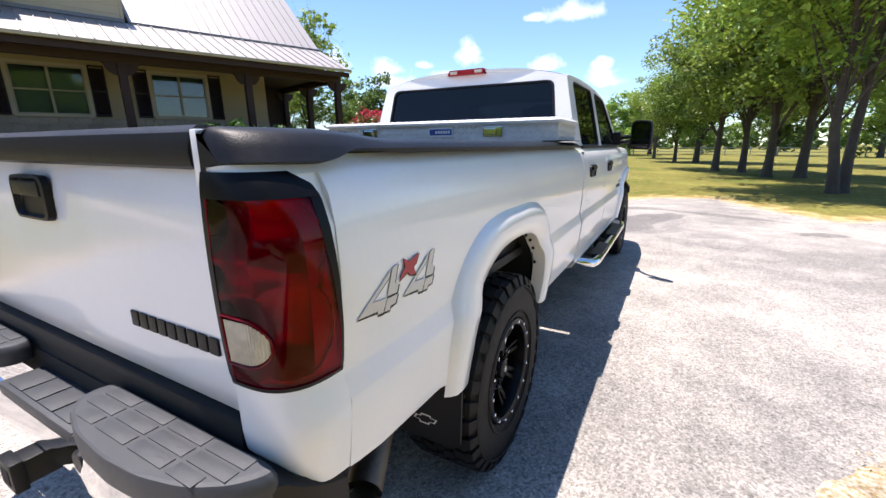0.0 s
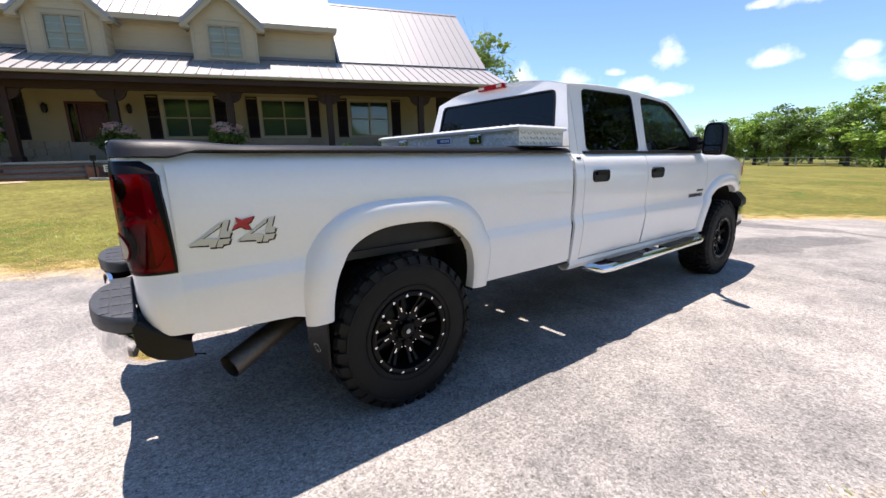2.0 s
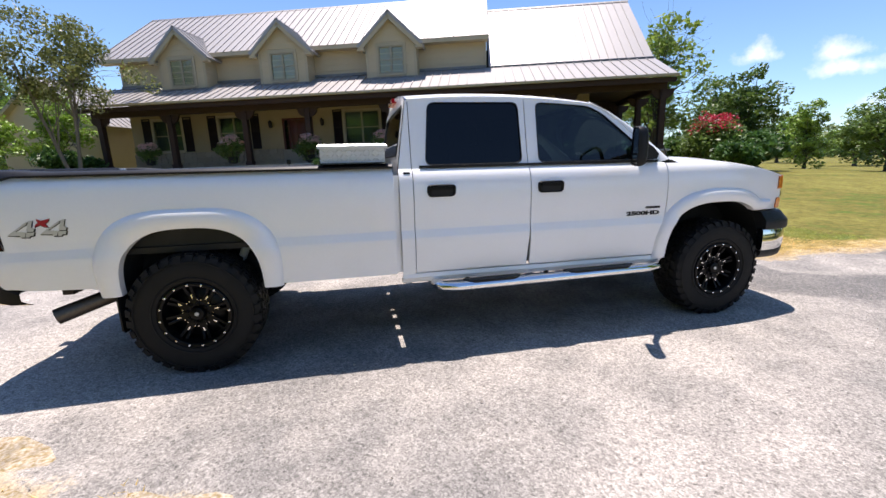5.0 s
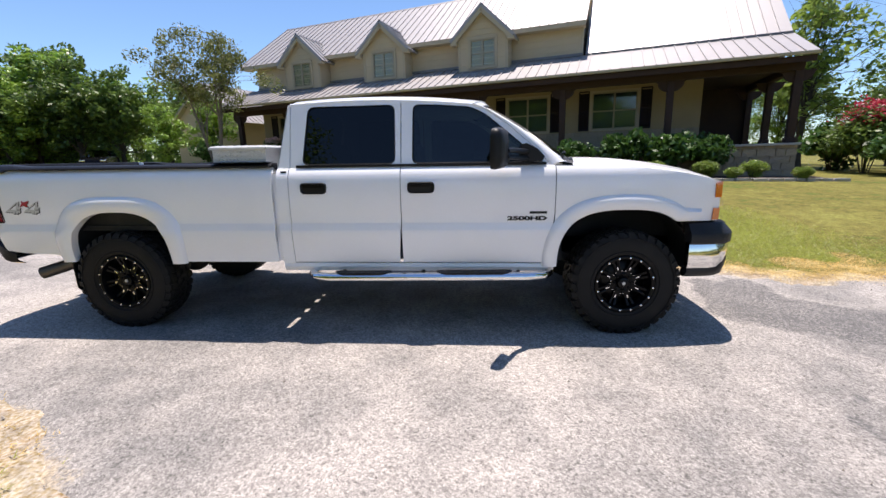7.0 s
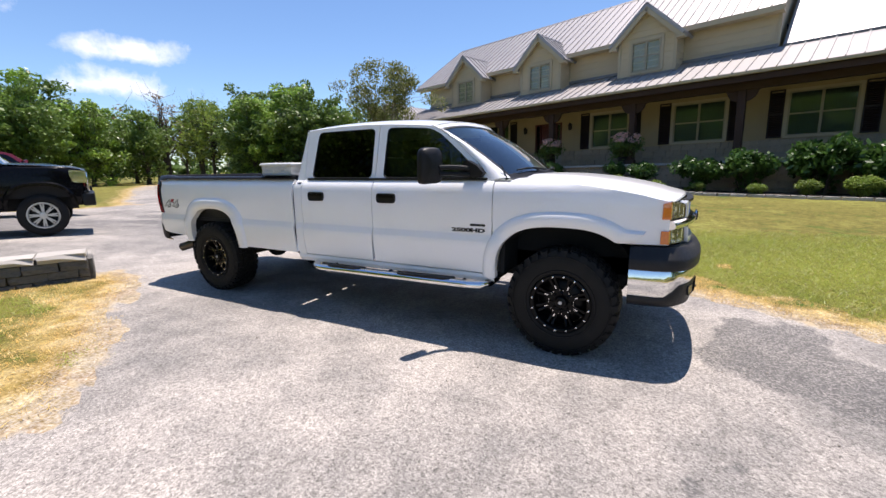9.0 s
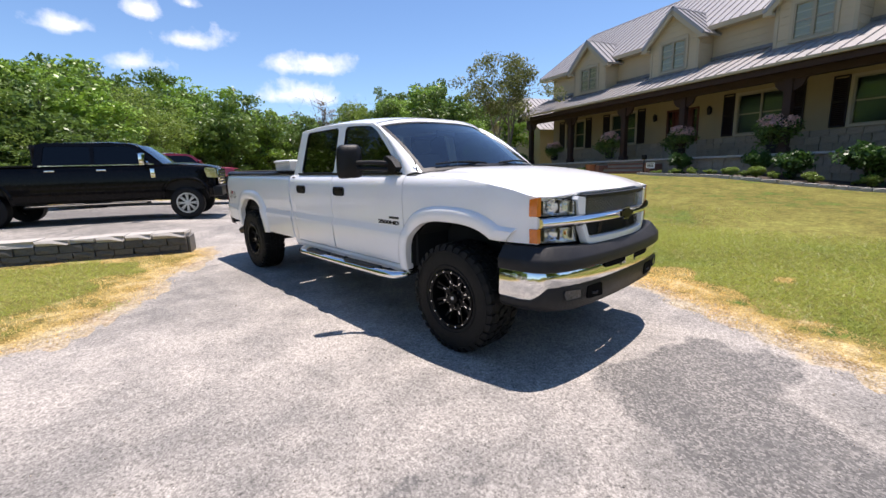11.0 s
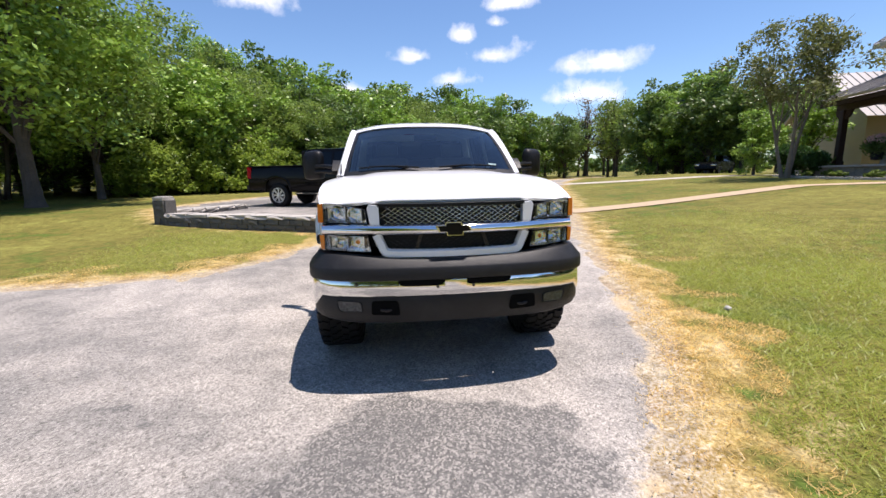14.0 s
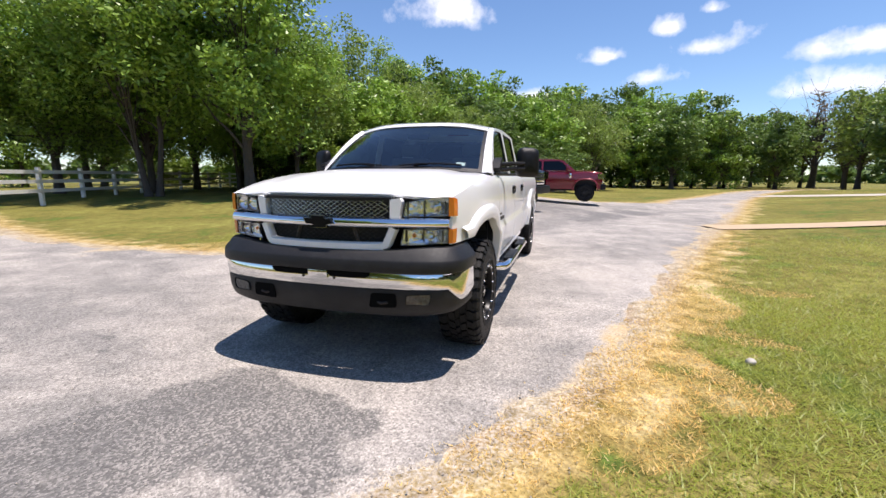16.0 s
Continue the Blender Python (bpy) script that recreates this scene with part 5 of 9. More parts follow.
def side_skin(bm, ys, zbot, ztop, extra=0.0):
    rows = []
    zs = sorted({z for z, _ in SIDE_Z} | {0.58, 0.6, 0.67, 0.77, 1.0, 1.1, 1.2, 1.28})
    for y in ys:
        zb, zt = zbot(y), ztop(y)
        col = []
        for z in zs:
            q = min(max(z, zb), zt)
            col.append(Vector((half_width(q) + plan(y) + extra, y, q)))
        col.append(Vector((half_width(zt) + plan(y) + extra, y, zt)))
        rows.append(col)
    add_grid(bm, rows)
    bmesh.ops.remove_doubles(bm, verts=bm.verts, dist=1e-5)
    bmesh.ops.dissolve_degenerate(bm, edges=bm.edges, dist=1e-5)


def bed_top(y):
    return 1.385


def bed_bottom(y):
    base = 0.585 + 0.085 * smoothstep(-0.3, -0.66, y) + 0.032 * smoothstep(-0.8, -1.12, y)
    return max(base, arch(y, *R_ARCH))


ys = sorted({-1.01, -0.98, -0.9, -0.75, -0.6, -0.5, *arch_columns(R_ARCH[0], R_ARCH[1]), 0.5, 0.6, 0.8, 1.0, 1.2, 1.35, 1.40})
bed_sides = both("bed_side", lambda b: side_skin(b, ys, bed_bottom, bed_top), WHITE, thick=0.02)


def fender_top(y):
    return 1.365 - 0.012 * smoothstep(3.7, 4.4, y) - 0.125 * max(0, (y - 4.1) / 0.85) ** 1.8


def fender_bottom(y):
    base = 0.565 if y < 4.2 else 0.925
    return max(base, arch(y, *F_ARCH)) if y < F_ARCH[0] + F_ARCH[1] else 0.925


ys = sorted({3.675, *[v for v in arch_columns(F_ARCH[0], F_ARCH[1]) if v > 3.675], 4.76, 4.8, 4.86, 4.92, 4.95})
both("front_fender", lambda b: side_skin(b, ys, fender_bottom, fender_top), WHITE, thick=0.015)


# wheel-arch flares: a rounded lip that follows the opening
def flare(bm, A, shoulder, wide, z_low, z_low_f):
    yc, a, zb, top = A
    rows = []
    n = 44
    for k in range(n + 1):
        s = -1 + 2 * k / n
        y = yc + a * math.copysign(min(1, abs(math.sin(s * math.pi / 2))), s)
        zi = arch(y, *A)
        if k == 0 or k == n:
            zi = z_low if k == 0 else z_low_f
        if z_low_f > 0.8 and y > yc:
            zi = max(zi, z_low_f)
        # outward direction in the side plane
        d = Vector(((y - yc) / a * 0.75, (zi - zb) / (top - zb) + 0.05)).normalized()
        if zi < zb + 0.02:
            d = Vector((math.copysign(1, s), 0.0))
        row = []
        for w, o in ((0.0, -0.045), (0.0, 0.016), (0.012, 0.026), (0.05, 0.03), (0.085, 0.027), (0.104, 0.012), (0.114, -0.004)):
            # broader at the shoulders, which square the outline
            w *= wide * (1.06 + shoulder * (2 * d.x * d.y) ** 2)
            q = Vector((y, zi)) + d * w
            z = max(q.y, 0.55)
            row.append(Vector((half_width(z) + plan(q.x) + o, q.x, z)))
        rows.append(row)
    add_grid(bm, rows)


both("wheel_arch_flare", lambda b: flare(b, (R_ARCH[0], R_ARCH[1], 0.6, R_ARCH[3]), 0.42, 1.0, 0.60, 0.585), WHITE, thick=-0.004)
both("wheel_arch_flare", lambda b: flare(b, (F_ARCH[0], F_ARCH[1], 0.58, F_ARCH[3]), 0.0, 0.92, 0.57, 0.935), WHITE, thick=-0.004)
# screw heads on the flares' inner lip
screw = bmesh.new()
bmesh.ops.create_uvsphere(screw, u_segments=8, v_segments=5, radius=0.008)
screw_me = bpy.data.meshes.new("screw")
screw.to_mesh(screw_me)
screw.free()
screw_me.materials.append(BLACKTRIM)


for s in (1, -1):
    for k in range(5):
        a = radians(20 + k * 12)
        y = R_ARCH[0] + 0.43 * math.cos(a)
        o = piece("screw", screw_me, truck, Matrix.Translation((s * 0.925, y - 0.004, arch(y, *R_ARCH) - 0.012 - 0.02 * (k == 0))))


# inner wheel housings
def housing(bm, A, x0, x1):
    yc, a, zb, top = A
    rows = []
    for k in range(17):
        t = math.pi * k / 16
        y, z = yc + (a + 0.035) * math.cos(t), zb - 0.05 + (top - zb + 0.09) * math.sin(t) ** 0.75
        rows.append([Vector((x0, y, z)), Vector((x1, y, z))])
    add_grid(bm, rows)
    vs = [bm.verts.new(r[0]) for r in rows]
    bm.faces.new(vs)


both("wheel_housing", lambda b: housing(b, F_ARCH, 0.5, 0.85), DARKHOLE)
both("wheel_housing", lambda b: housing(b, R_ARCH, 0.55, 0.9), DARKHOLE)


# doors and cab lower body
def ctop(y):
    return 1.372


def door_bottom(y):
    return 0.602


def front_door_front(z):
    return 3.668 - 0.07 * smoothstep(1.0, 0.6, z)


def door_skin(bm, y0, y1, slant=False):
    n = 12
    rows = []
    zs = sorted({z for z, _ in SIDE_Z if 0.602 < z < 1.372} | {0.602, 0.67, 0.77, 1.0, 1.1, 1.2, 1.372})
    for k in range(n + 1):
        row = []
        for z in zs:
            y = y0 + (y1 - y0) * k / n
            if slant:
                y = y0 + (front_door_front(z) - y0) * k / n
            else:
                y = y0 + (y1 - 0.02 * smoothstep(1.0, 0.6, z) - y0) * k / n
            row.append(Vector((half_width(z) + plan(y), y, z)))
        rows.append(row)
    add_grid(bm, rows)


rear_doors = both("rear_door", lambda b: door_skin(b, 1.546, 2.452), WHITE, thick=0.03)
front_doors = both("front_door", lambda b: door_skin(b, 2.459, 3.668, True), WHITE, thick=0.03)
both("cab_corner", lambda b: side_skin(b, [1.442, 1.47, 1.5, 1.54], lambda y: 0.59, ctop), WHITE, thick=0.02)
# dark door-shut channel behind the gaps
both("door_shut", lambda b: (add_box(b, 0.86, 0.90, 1.50, 3.72, 0.62, 1.33)), DARKHOLE, smooth=False)


def rocker(bm):
    prof = [(0.90, 0.596), (0.925, 0.59), (0.93, 0.56), (0.905, 0.52), (0.86, 0.51), (0.82, 0.53)]
    add_grid(bm, [[Vector((x, y, z)) for x, z in prof] for y in (1.442, 2.0, 2.6, 3.2, 3.68)])


both("rocker_panel", rocker, WHITE, thick=0.01)

# greenhouse
def roof_base(y):
    return 1.985 - 0.052 * ((y - 2.15) / 0.9) ** 2


def roof_edge(y):
    return roof_base(y) - 0.088


def green_x(z):
    return 0.882 - 0.235 * (z - 1.372)


def outline(bm, outer, holes, thick, fx):
    """A flat panel with holes in the side plane, given as (y, z), then given thickness towards the cab."""
    loops = []
    for loop in [outer] + holes:
        vs = [bm.verts.new((fx(z), y, z)) for y, z in loop]
        loops.append([bm.edges.new((vs[i], vs[(i + 1) % len(vs)])) for i in range(len(vs))])
    bmesh.ops.triangle_fill(bm, use_beauty=True, edges=[e for l_ in loops for e in l_])


def rounded(poly, r=0.04, n=4):
    out = []
    k = len(poly)
    for i in range(k):
        p, a, b = Vector(poly[i]), Vector(poly[i - 1]), Vector(poly[(i + 1) % k])
        da, db = (a - p), (b - p)
        ra, rb = min(r, da.length * 0.45), min(r, db.length * 0.45)
        pa, pb = p + da.normalized() * ra, p + db.normalized() * rb
        for j in range(n + 1):
            t = j / n
            out.append(tuple((pa * (1 - t) + p * t).lerp(p * (1 - t) + pb * t, t)))
    return out


def top_line(y0, y1, n=8):
    return [(y0 + (y1 - y0) * k / n, roof_edge(y0 + (y1 - y0) * k / n)) for k in range(n + 1)]


REAR_HOLE = rounded([(1.645, 1.396), (2.412, 1.396), (2.405, 1.86), (1.69, 1.856)], 0.055)
FRONT_HOLE = rounded([(2.545, 1.396), (3.548, 1.396), (3.405, 1.548), (3.13, 1.775), (3.01, 1.832), (2.75, 1.852), (2.55, 1.858)], 0.05)
A_PILLAR = [(3.635, 1.373), (3.52, 1.50), (3.30, 1.69), (3.12, 1.81), (3.02, roof_edge(3.02))]
both("rear_door_frame", lambda b: outline(b, [(1.546, 1.373), (2.452, 1.373)] + top_line(2.452, 1.546), [REAR_HOLE], 0, green_x), WHITE, thick=0.02)
both("front_door_frame", lambda b: outline(b, [(2.459, 1.373)] + A_PILLAR + top_line(3.0, 2.459)[1:], [FRONT_HOLE], 0, green_x), WHITE, thick=0.02)
both("rear_pillar", lambda b: outline(b, [(1.445, 1.373), (1.54, 1.373)] + top_line(1.54, 1.528, 2), [], 0, green_x), WHITE, thick=0.02)
for hole, mat, lab in ((REAR_HOLE, TINT, "black-tinted rear side window"), (FRONT_HOLE, TINTF, "lightly tinted front side window")):
    def pane(b, hole=hole):
        vs = [b.verts.new((green_x(z) - 0.012, y, z)) for y, z in hole]
        b.faces.new(vs)
    for o in both("side_window", pane, mat, label=lab, smooth=False):
        o.visible_shadow = False
    # rubber seal
    def seal(b, hole=hole):
        yc = sum(p[0] for p in hole) / len(hole)
        zc = sum(p[1] for p in hole) / len(hole)
        rows = []
        for sc_, o in ((1.0, -0.016), (1.0, 0.002), (0.985, 0.003), (0.97, -0.006), (0.97, -0.016)):
            rows.append([Vector((green_x(zc + (z - zc) * sc_) + o, yc + (y - yc) * (1 - (1 - sc_) * 0.7), zc + (z - zc) * sc_)) for y, z in hole])
        add_grid(b, rows, close=True)
    both("window_seal", seal, BLACKTRIM)
# belt moulding
both("belt_moulding", lambda b: add_box(b, 0.872, 0.9, 1.60, 3.60, 1.376, 1.396, 0.004), BLACKTRIM)


def roof_point(x, y):
    return Vector((x, y, roof_base(y) - 0.088 * min(1, abs(x) / green_x(roof_edge(y))) ** 3.0))


bm = bmesh.new()
rows = []
for k in range(21):
    t = k / 20
    row = []
    for j in range(25):
        s = -1 + 2 * j / 24
        y0, y1 = 1.515 + 0.03 * s * s, 3.155 - 0.135 * s * s
        y = y0 + (y1 - y0) * t
        row.append(roof_point(s * green_x(roof_edge(y)), y))
    rows.append(row)
add_grid(bm, rows)
bmesh.ops.recalc_face_normals(bm, faces=bm.faces)
if sum(f.normal.z for f in bm.faces) < 0:
    bmesh.ops.reverse_faces(bm, faces=bm.faces)
bmesh.ops.solidify(bm, geom=bm.faces[:], thickness=0.02)
part("roof", bm, WHITE, truck, smooth=50)
both("roof_drip", lambda b: add_grid(b, [[Vector((green_x(roof_edge(y)) + o, y, roof_edge(y) + dz)) for o, dz in ((-0.03, 0.012), (-0.012, 0.012), (0.003, 0.004), (0.004, -0.006), (-0.004, -0.012))] for y in [1.54 + 1.48 * k / 10 for k in range(11)]]), WHITE)

# windscreen
def screen_point(s, t, off=0.0):
    x0, x1 = 0.805, 0.71
    b = Vector((s * x0, 3.775 + 0.125 * (1 - s * s), 1.395 + 0.03 * (1 - s * s)))
    y1 = 3.14 - 0.125 * s * s
    tp = Vector((s * x1, y1, roof_point(s * x1, y1).z - 0.012))
    p = b.lerp(tp, t)
    p += Vector((0, 0.62, 0.78)) * (0.028 * math.sin(math.pi * t) + off)
    return p


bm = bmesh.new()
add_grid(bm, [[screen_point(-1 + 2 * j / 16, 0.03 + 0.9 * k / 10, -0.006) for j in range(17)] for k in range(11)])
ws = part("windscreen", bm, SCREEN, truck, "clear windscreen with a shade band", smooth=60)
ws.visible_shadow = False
# black glass border
bm = bmesh.new()
for s in (-1, 1):
    add_grid(bm, [[screen_point(s * v, t, -0.002) for v in (0.955, 1.0)] for t in [k / 10 for k in range(11)]])
add_grid(bm, [[screen_point(-1 + 2 * j / 16, t, -0.0015) for j in range(17)] for t in (0.0, 0.055)])
add_grid(bm, [[screen_point(-1 + 2 * j / 16, t, -0.0015) for j in range(17)] for t in (0.905, 0.935)])
part("screen_border", bm, BLACKTRIM, truck)
# painted header over the screen
bm = bmesh.new()
add_grid(bm, [[screen_point(-1 + 2 * j / 24, t, o) for j in range(25)] for t, o in ((0.928, -0.004), (0.932, 0.003), (0.965, 0.008), (1.0, 0.008), (1.02, 0.002))])
bmesh.ops.recalc_face_normals(bm, faces=bm.faces)
part("roof_header", bm, WHITE, truck, smooth=60)
# A pillars
def a_pillar(b):
    rows = []
    n = 12
    for k in range(n + 1):
        t = k / n
        p = screen_point(1.0, t)
        # matching place on the door frame
        d = t * (len(A_PILLAR) - 1)
        i = min(int(d), len(A_PILLAR) - 2)
        q = Vector(A_PILLAR[i]).lerp(Vector(A_PILLAR[i + 1]), d - i)
        q3 = Vector((green_x(q.y), q.x + 0.006, q.y))
        m = (p + q3) / 2 + Vector((0.022, 0.012, 0.012))
        rows.append([p, p.lerp(m, 0.6) + Vector((0.006, 0.004, 0.004)), m, m.lerp(q3, 0.5) + Vector((0.006, 0, 0.003)), q3])
    add_grid(b, rows)


both("a_pillar", a_pillar, WHITE, thick=0.01)

# cab back and rear window
def back_y(z):
    return 1.437 + (z - 1.372) * 0.17


bm = bmesh.new()
zt = roof_edge(1.53)
loops = []
outer = [(-0.93, 0.62), (0.93, 0.62), (0.93, 1.25), (0.882, 1.372), (green_x(zt), zt)] + [(0.74 * s, roof_point(0.74 * s, 1.53).z - 0.004) for s in (0.95, 0.8, 0.5, 0.2, -0.2, -0.5, -0.8, -0.95)] + [(-green_x(zt), zt), (-0.882, 1.372), (-0.93, 1.25)]
hole = rounded([(-0.725, 1.47), (0.725, 1.47), (0.675, 1.845), (-0.675, 1.845)], 0.05)
for loop in (outer, hole):
    vs = [bm.verts.new((x, back_y(z) if z > 1.372 else 1.437, z)) for x, z in loop]
    loops += [bm.edges.new((vs[i], vs[(i + 1) % len(vs)])) for i in range(len(vs))]
bmesh.ops.triangle_fill(bm, use_beauty=True, edges=loops)
part("cab_back", bm, WHITE, truck)
bm = bmesh.new()
bm.faces.new([bm.verts.new((x, back_y(z) + 0.006, z)) for x, z in hole])
rw = part("rear_window", bm, TINT, truck, "black-tinted rear window")
rw.visible_shadow = False
bm = bmesh.new()
zc = 1.66
add_grid(bm, [[Vector((x * a, back_y(zc + (z - zc) * b_) + o, zc + (z - zc) * b_)) for x, z in hole] for a, b_, o in ((1.01, 1.03, -0.001), (1.008, 1.025, -0.006), (0.985, 0.955, -0.004), (0.985, 0.955, 0.008))], close=True)
part("window_seal", bm, BLACKTRIM, truck, smooth=True)
# high brake lamp
bm = bmesh.new()
add_prism(bm, [(-0.16, 1.928), (0.16, 1.928), (0.15, 1.968), (-0.15, 1.968)], "y", 1.492, 1.56)
bmesh.ops.bevel(bm, geom=bm.edges[:], offset=0.006, segments=2, affect="EDGES")
hb = part("high_brake_lamp", bm, LENSRED, truck, "red high-level brake lamp with clear cargo lights", smooth=True)
for x0 in (-0.135, 0.075):
    box("cargo_light", (x0, x0 + 0.06, 1.488, 1.5, 1.936, 1.958), LENSBACK, hb, bevel=0.003)

# hood
def hood_edge_y(x):
    return 5.055 - 0.12 * (abs(x) / 0.84) ** 2.2


def hood_point(u, t):
    """u across (-1..1), t from the screen (0) to the nose (1)."""
    y0 = 3.80 + 0.125 * (1 - u * u)
    y = y0 + (hood_edge_y(0.84 * u) - y0) * t
    yf = min(y, 4.945)
    x = u * (half_width(fender_top(yf)) + plan(yf) - 0.006)
    ze = fender_top(yf) + 0.004
    crown = 0.06 * (1 - abs(u) ** 3.4) - 0.014 * math.exp(-((abs(u) - 0.72) / 0.09) ** 2) * (1 - 0.6 * t)
    fall = -0.036 * max(0.0, (t - 0.82) / 0.18) ** 2.2 * (1 - 0.55 * abs(u) ** 2)
    return Vector((x, y, ze + crown + fall))


bm = bmesh.new()
add_grid(bm, [[hood_point(-1 + 2 * j / 28, t) for j in range(29)] for t in [k / 22 for k in range(23)] + [1.0]])
# folded front lip
lip = [[hood_point(-1 + 2 * j / 28, 1.0) + Vector((0, o, dz)) for j in range(29)] for o, dz in ((0, 0), (0.006, -0.012), (-0.004, -0.028))]
add_grid(bm, lip)
bmesh.ops.remove_doubles(bm, verts=bm.verts, dist=1e-5)
bmesh.ops.recalc_face_normals(bm, faces=bm.faces)
if sum(f.normal.z for f in bm.faces) < 0:
    bmesh.ops.reverse_faces(bm, faces=bm.faces)
bmesh.ops.solidify(bm, geom=bm.faces[:], thickness=0.015)
part("hood", bm, WHITE, truck, smooth=45)
# cowl and wipers
bm = bmesh.new()
add_grid(bm, [[Vector((s * 0.84, y + 0.13 * (1 - s * s), z + 0.03 * (1 - s * s))) for s in [-1 + j / 8 for j in range(17)]] for y, z in ((3.72, 1.385), (3.76, 1.392), (3.83, 1.372), (3.87, 1.35))])
part("cowl", bm, BLACKTRIM, truck)
for x0, x1 in ((-0.62, -0.06), (0.12, 0.66)):
    bm = bmesh.new()
    pts = []
    for k in range(9):
        s = (x0 + (x1 - x0) * k / 8) / 0.80
        pts.append(screen_point(s, 0.03 + 0.035 * (1 - k / 8 if x0 < 0 else k / 8) + 0.02 * math.sin(math.pi * k / 8), 0.022))
    add_tube(bm, pts, 0.008, 6)
    a_, b_ = pts[4], Vector(((x1 if x0 < 0 else x0), 3.84, 1.41))
    add_tube(bm, [b_, a_.lerp(b_, 0.5) + Vector((0, 0.01, 0.02)), a_], 0.009, 6)
    part("wiper", bm, BLACKTRIM, truck, smooth=True)
bm = bmesh.new()
add_tube(bm, [(0.83, 3.75, 1.38), (0.83, 3.74, 1.41), (0.828, 3.70, 1.50)], [0.014, 0.008, 0.004], 6)
part("antenna", bm, BLACKTRIM, truck)

# nose: everything follows one curve across
def nose_y(x):
    return 5.105 - 0.155 * (abs(x) / 0.83) ** 2.2


def nose_panel(bm, poly, off=0.0, depth=0.03, steps=0, mat=0):
    """A panel whose outline (x, z) lies on the nose curve, with depth."""
    front = [bm.verts.new((x, nose_y(x) + off, z)) for x, z in poly]
    back = [bm.verts.new((x, nose_y(x) + off - depth, z)) for x, z in poly]
    n = len(poly)
    fs = [bm.faces.new(front), bm.faces.new(back[::-1])]
    for i in range(n):
        fs.append(bm.faces.new((front[i], back[i], back[(i + 1) % n], front[(i + 1) % n])))
    for f in fs:
        f.material_index = mat


def nose_strip(bm, x0, x1, prof, n=20):
    """A moulding along the nose: prof gives (out, z)."""
    rows = []
    for k in range(n + 1):
        x = x0 + (x1 - x0) * k / n
        rows.append([Vector((x, nose_y(x) + o, z)) for o, z in prof])
    add_grid(bm, rows, close=True)
    bm.faces.new([bm.verts.new(v) for v in rows[0]])
    bm.faces.new([bm.verts.new(v) for v in rows[-1][::-1]])


# white grille surround: posts beside the upper mesh and a U below
for s in (-1, 1):
    bm = bmesh.new()
    nose_panel(bm, [(s * x, z) for x, z in ((0.468, 1.098), (0.528, 1.098), (0.545, 1.2), (0.532, 1.222), (0.47, 1.212))], 0.012, 0.05)
    part("grille_post", bm, WHITE, truck)


def u_ring(t):
    """Centre line of the lower surround, from one end under to the other, t in -1..1."""
    a = abs(t)
    if a > 0.72:
        q = (a - 0.72) / 0.28
        return math.copysign(0.448 + 0.04 * q, t), 0.942 + 0.09 * q
    if a > 0.6:
        q = (a - 0.6) / 0.12 * math.pi / 2
        return math.copysign(0.40 + 0.048 * math.sin(q), t), 0.908 + 0.034 * (1 - math.cos(q))
    return 0.40 * t / 0.6, 0.905 + 0.003 * (a / 0.6) ** 2


bm = bmesh.new()
rows = []
for k in range(61):
    t = -1 + 2 * k / 60
    x, z = u_ring(t)
    x2, z2 = u_ring(min(1, t + 0.01))
    x1, z1 = u_ring(max(-1, t - 0.01))
    d = Vector((x2 - x1, z2 - z1)).normalized()
    nn = Vector((-d.y, d.x))
    rows.append([Vector((x + nn.x * w, nose_y(x) + o, z + nn.y * w)) for w, o in ((-0.03, -0.03), (-0.03, 0.008), (-0.022, 0.02), (0.018, 0.022), (0.027, 0.01), (0.027, -0.03))])
add_grid(bm, rows)
part("grille_surround", bm, WHITE, truck, smooth=40)
# chrome bar
bm = bmesh.new()
nose_strip(bm, -0.838, 0.838, [(-0.02, 1.03), (0.02, 1.032), (0.038, 1.042), (0.042, 1.062), (0.034, 1.082), (0.014, 1.096), (-0.02, 1.096)], 30)
part("chrome_bar", bm, CHROME, truck, "polished chrome grille bar", smooth=50)
MESHWIRE = material("bright_silver_wire", (0.72, 0.72, 0.73), 0.25, 0.85, var=0.1)
# mesh inserts
bm = bmesh.new()
nose_strip(bm, -0.475, 0.475, [(-0.06, 1.09), (-0.05, 1.09), (-0.05, 1.225), (-0.06, 1.225)], 12)
nose_strip(bm, -0.46, 0.46, [(-0.06, 0.9), (-0.05, 0.9), (-0.05, 1.035), (-0.06, 1.035)], 12)
part("grille_backing", bm, DARKHOLE, truck)
bm = bmesh.new()
nose_strip(bm, -0.478, 0.478, [(-0.035, 1.205), (0.012, 1.205), (0.012, 1.226), (-0.035, 1.228)], 16)
part("grille_lip", bm, BLACKTRIM, truck)


def grille_mesh(x_half, z0, z1, step, r):
    bm = bmesh.new()
    h = z1 - z0
    run = h * 1.55
    x = -x_half - run
    while x < x_half:
        for sgn in (1, -1):
            pts = []
            for k in range(4):
                s = k / 3
                xx = x + run * s
                zz = z0 + h * (s if sgn > 0 else 1 - s)
                if -x_half <= xx <= x_half:
                    pts.append((xx, nose_y(xx) - 0.012 + 0.004 * sgn, zz))
            if len(pts) > 1:
                add_tube(bm, pts, r, 4, cap=False)
        x += step
    return bm


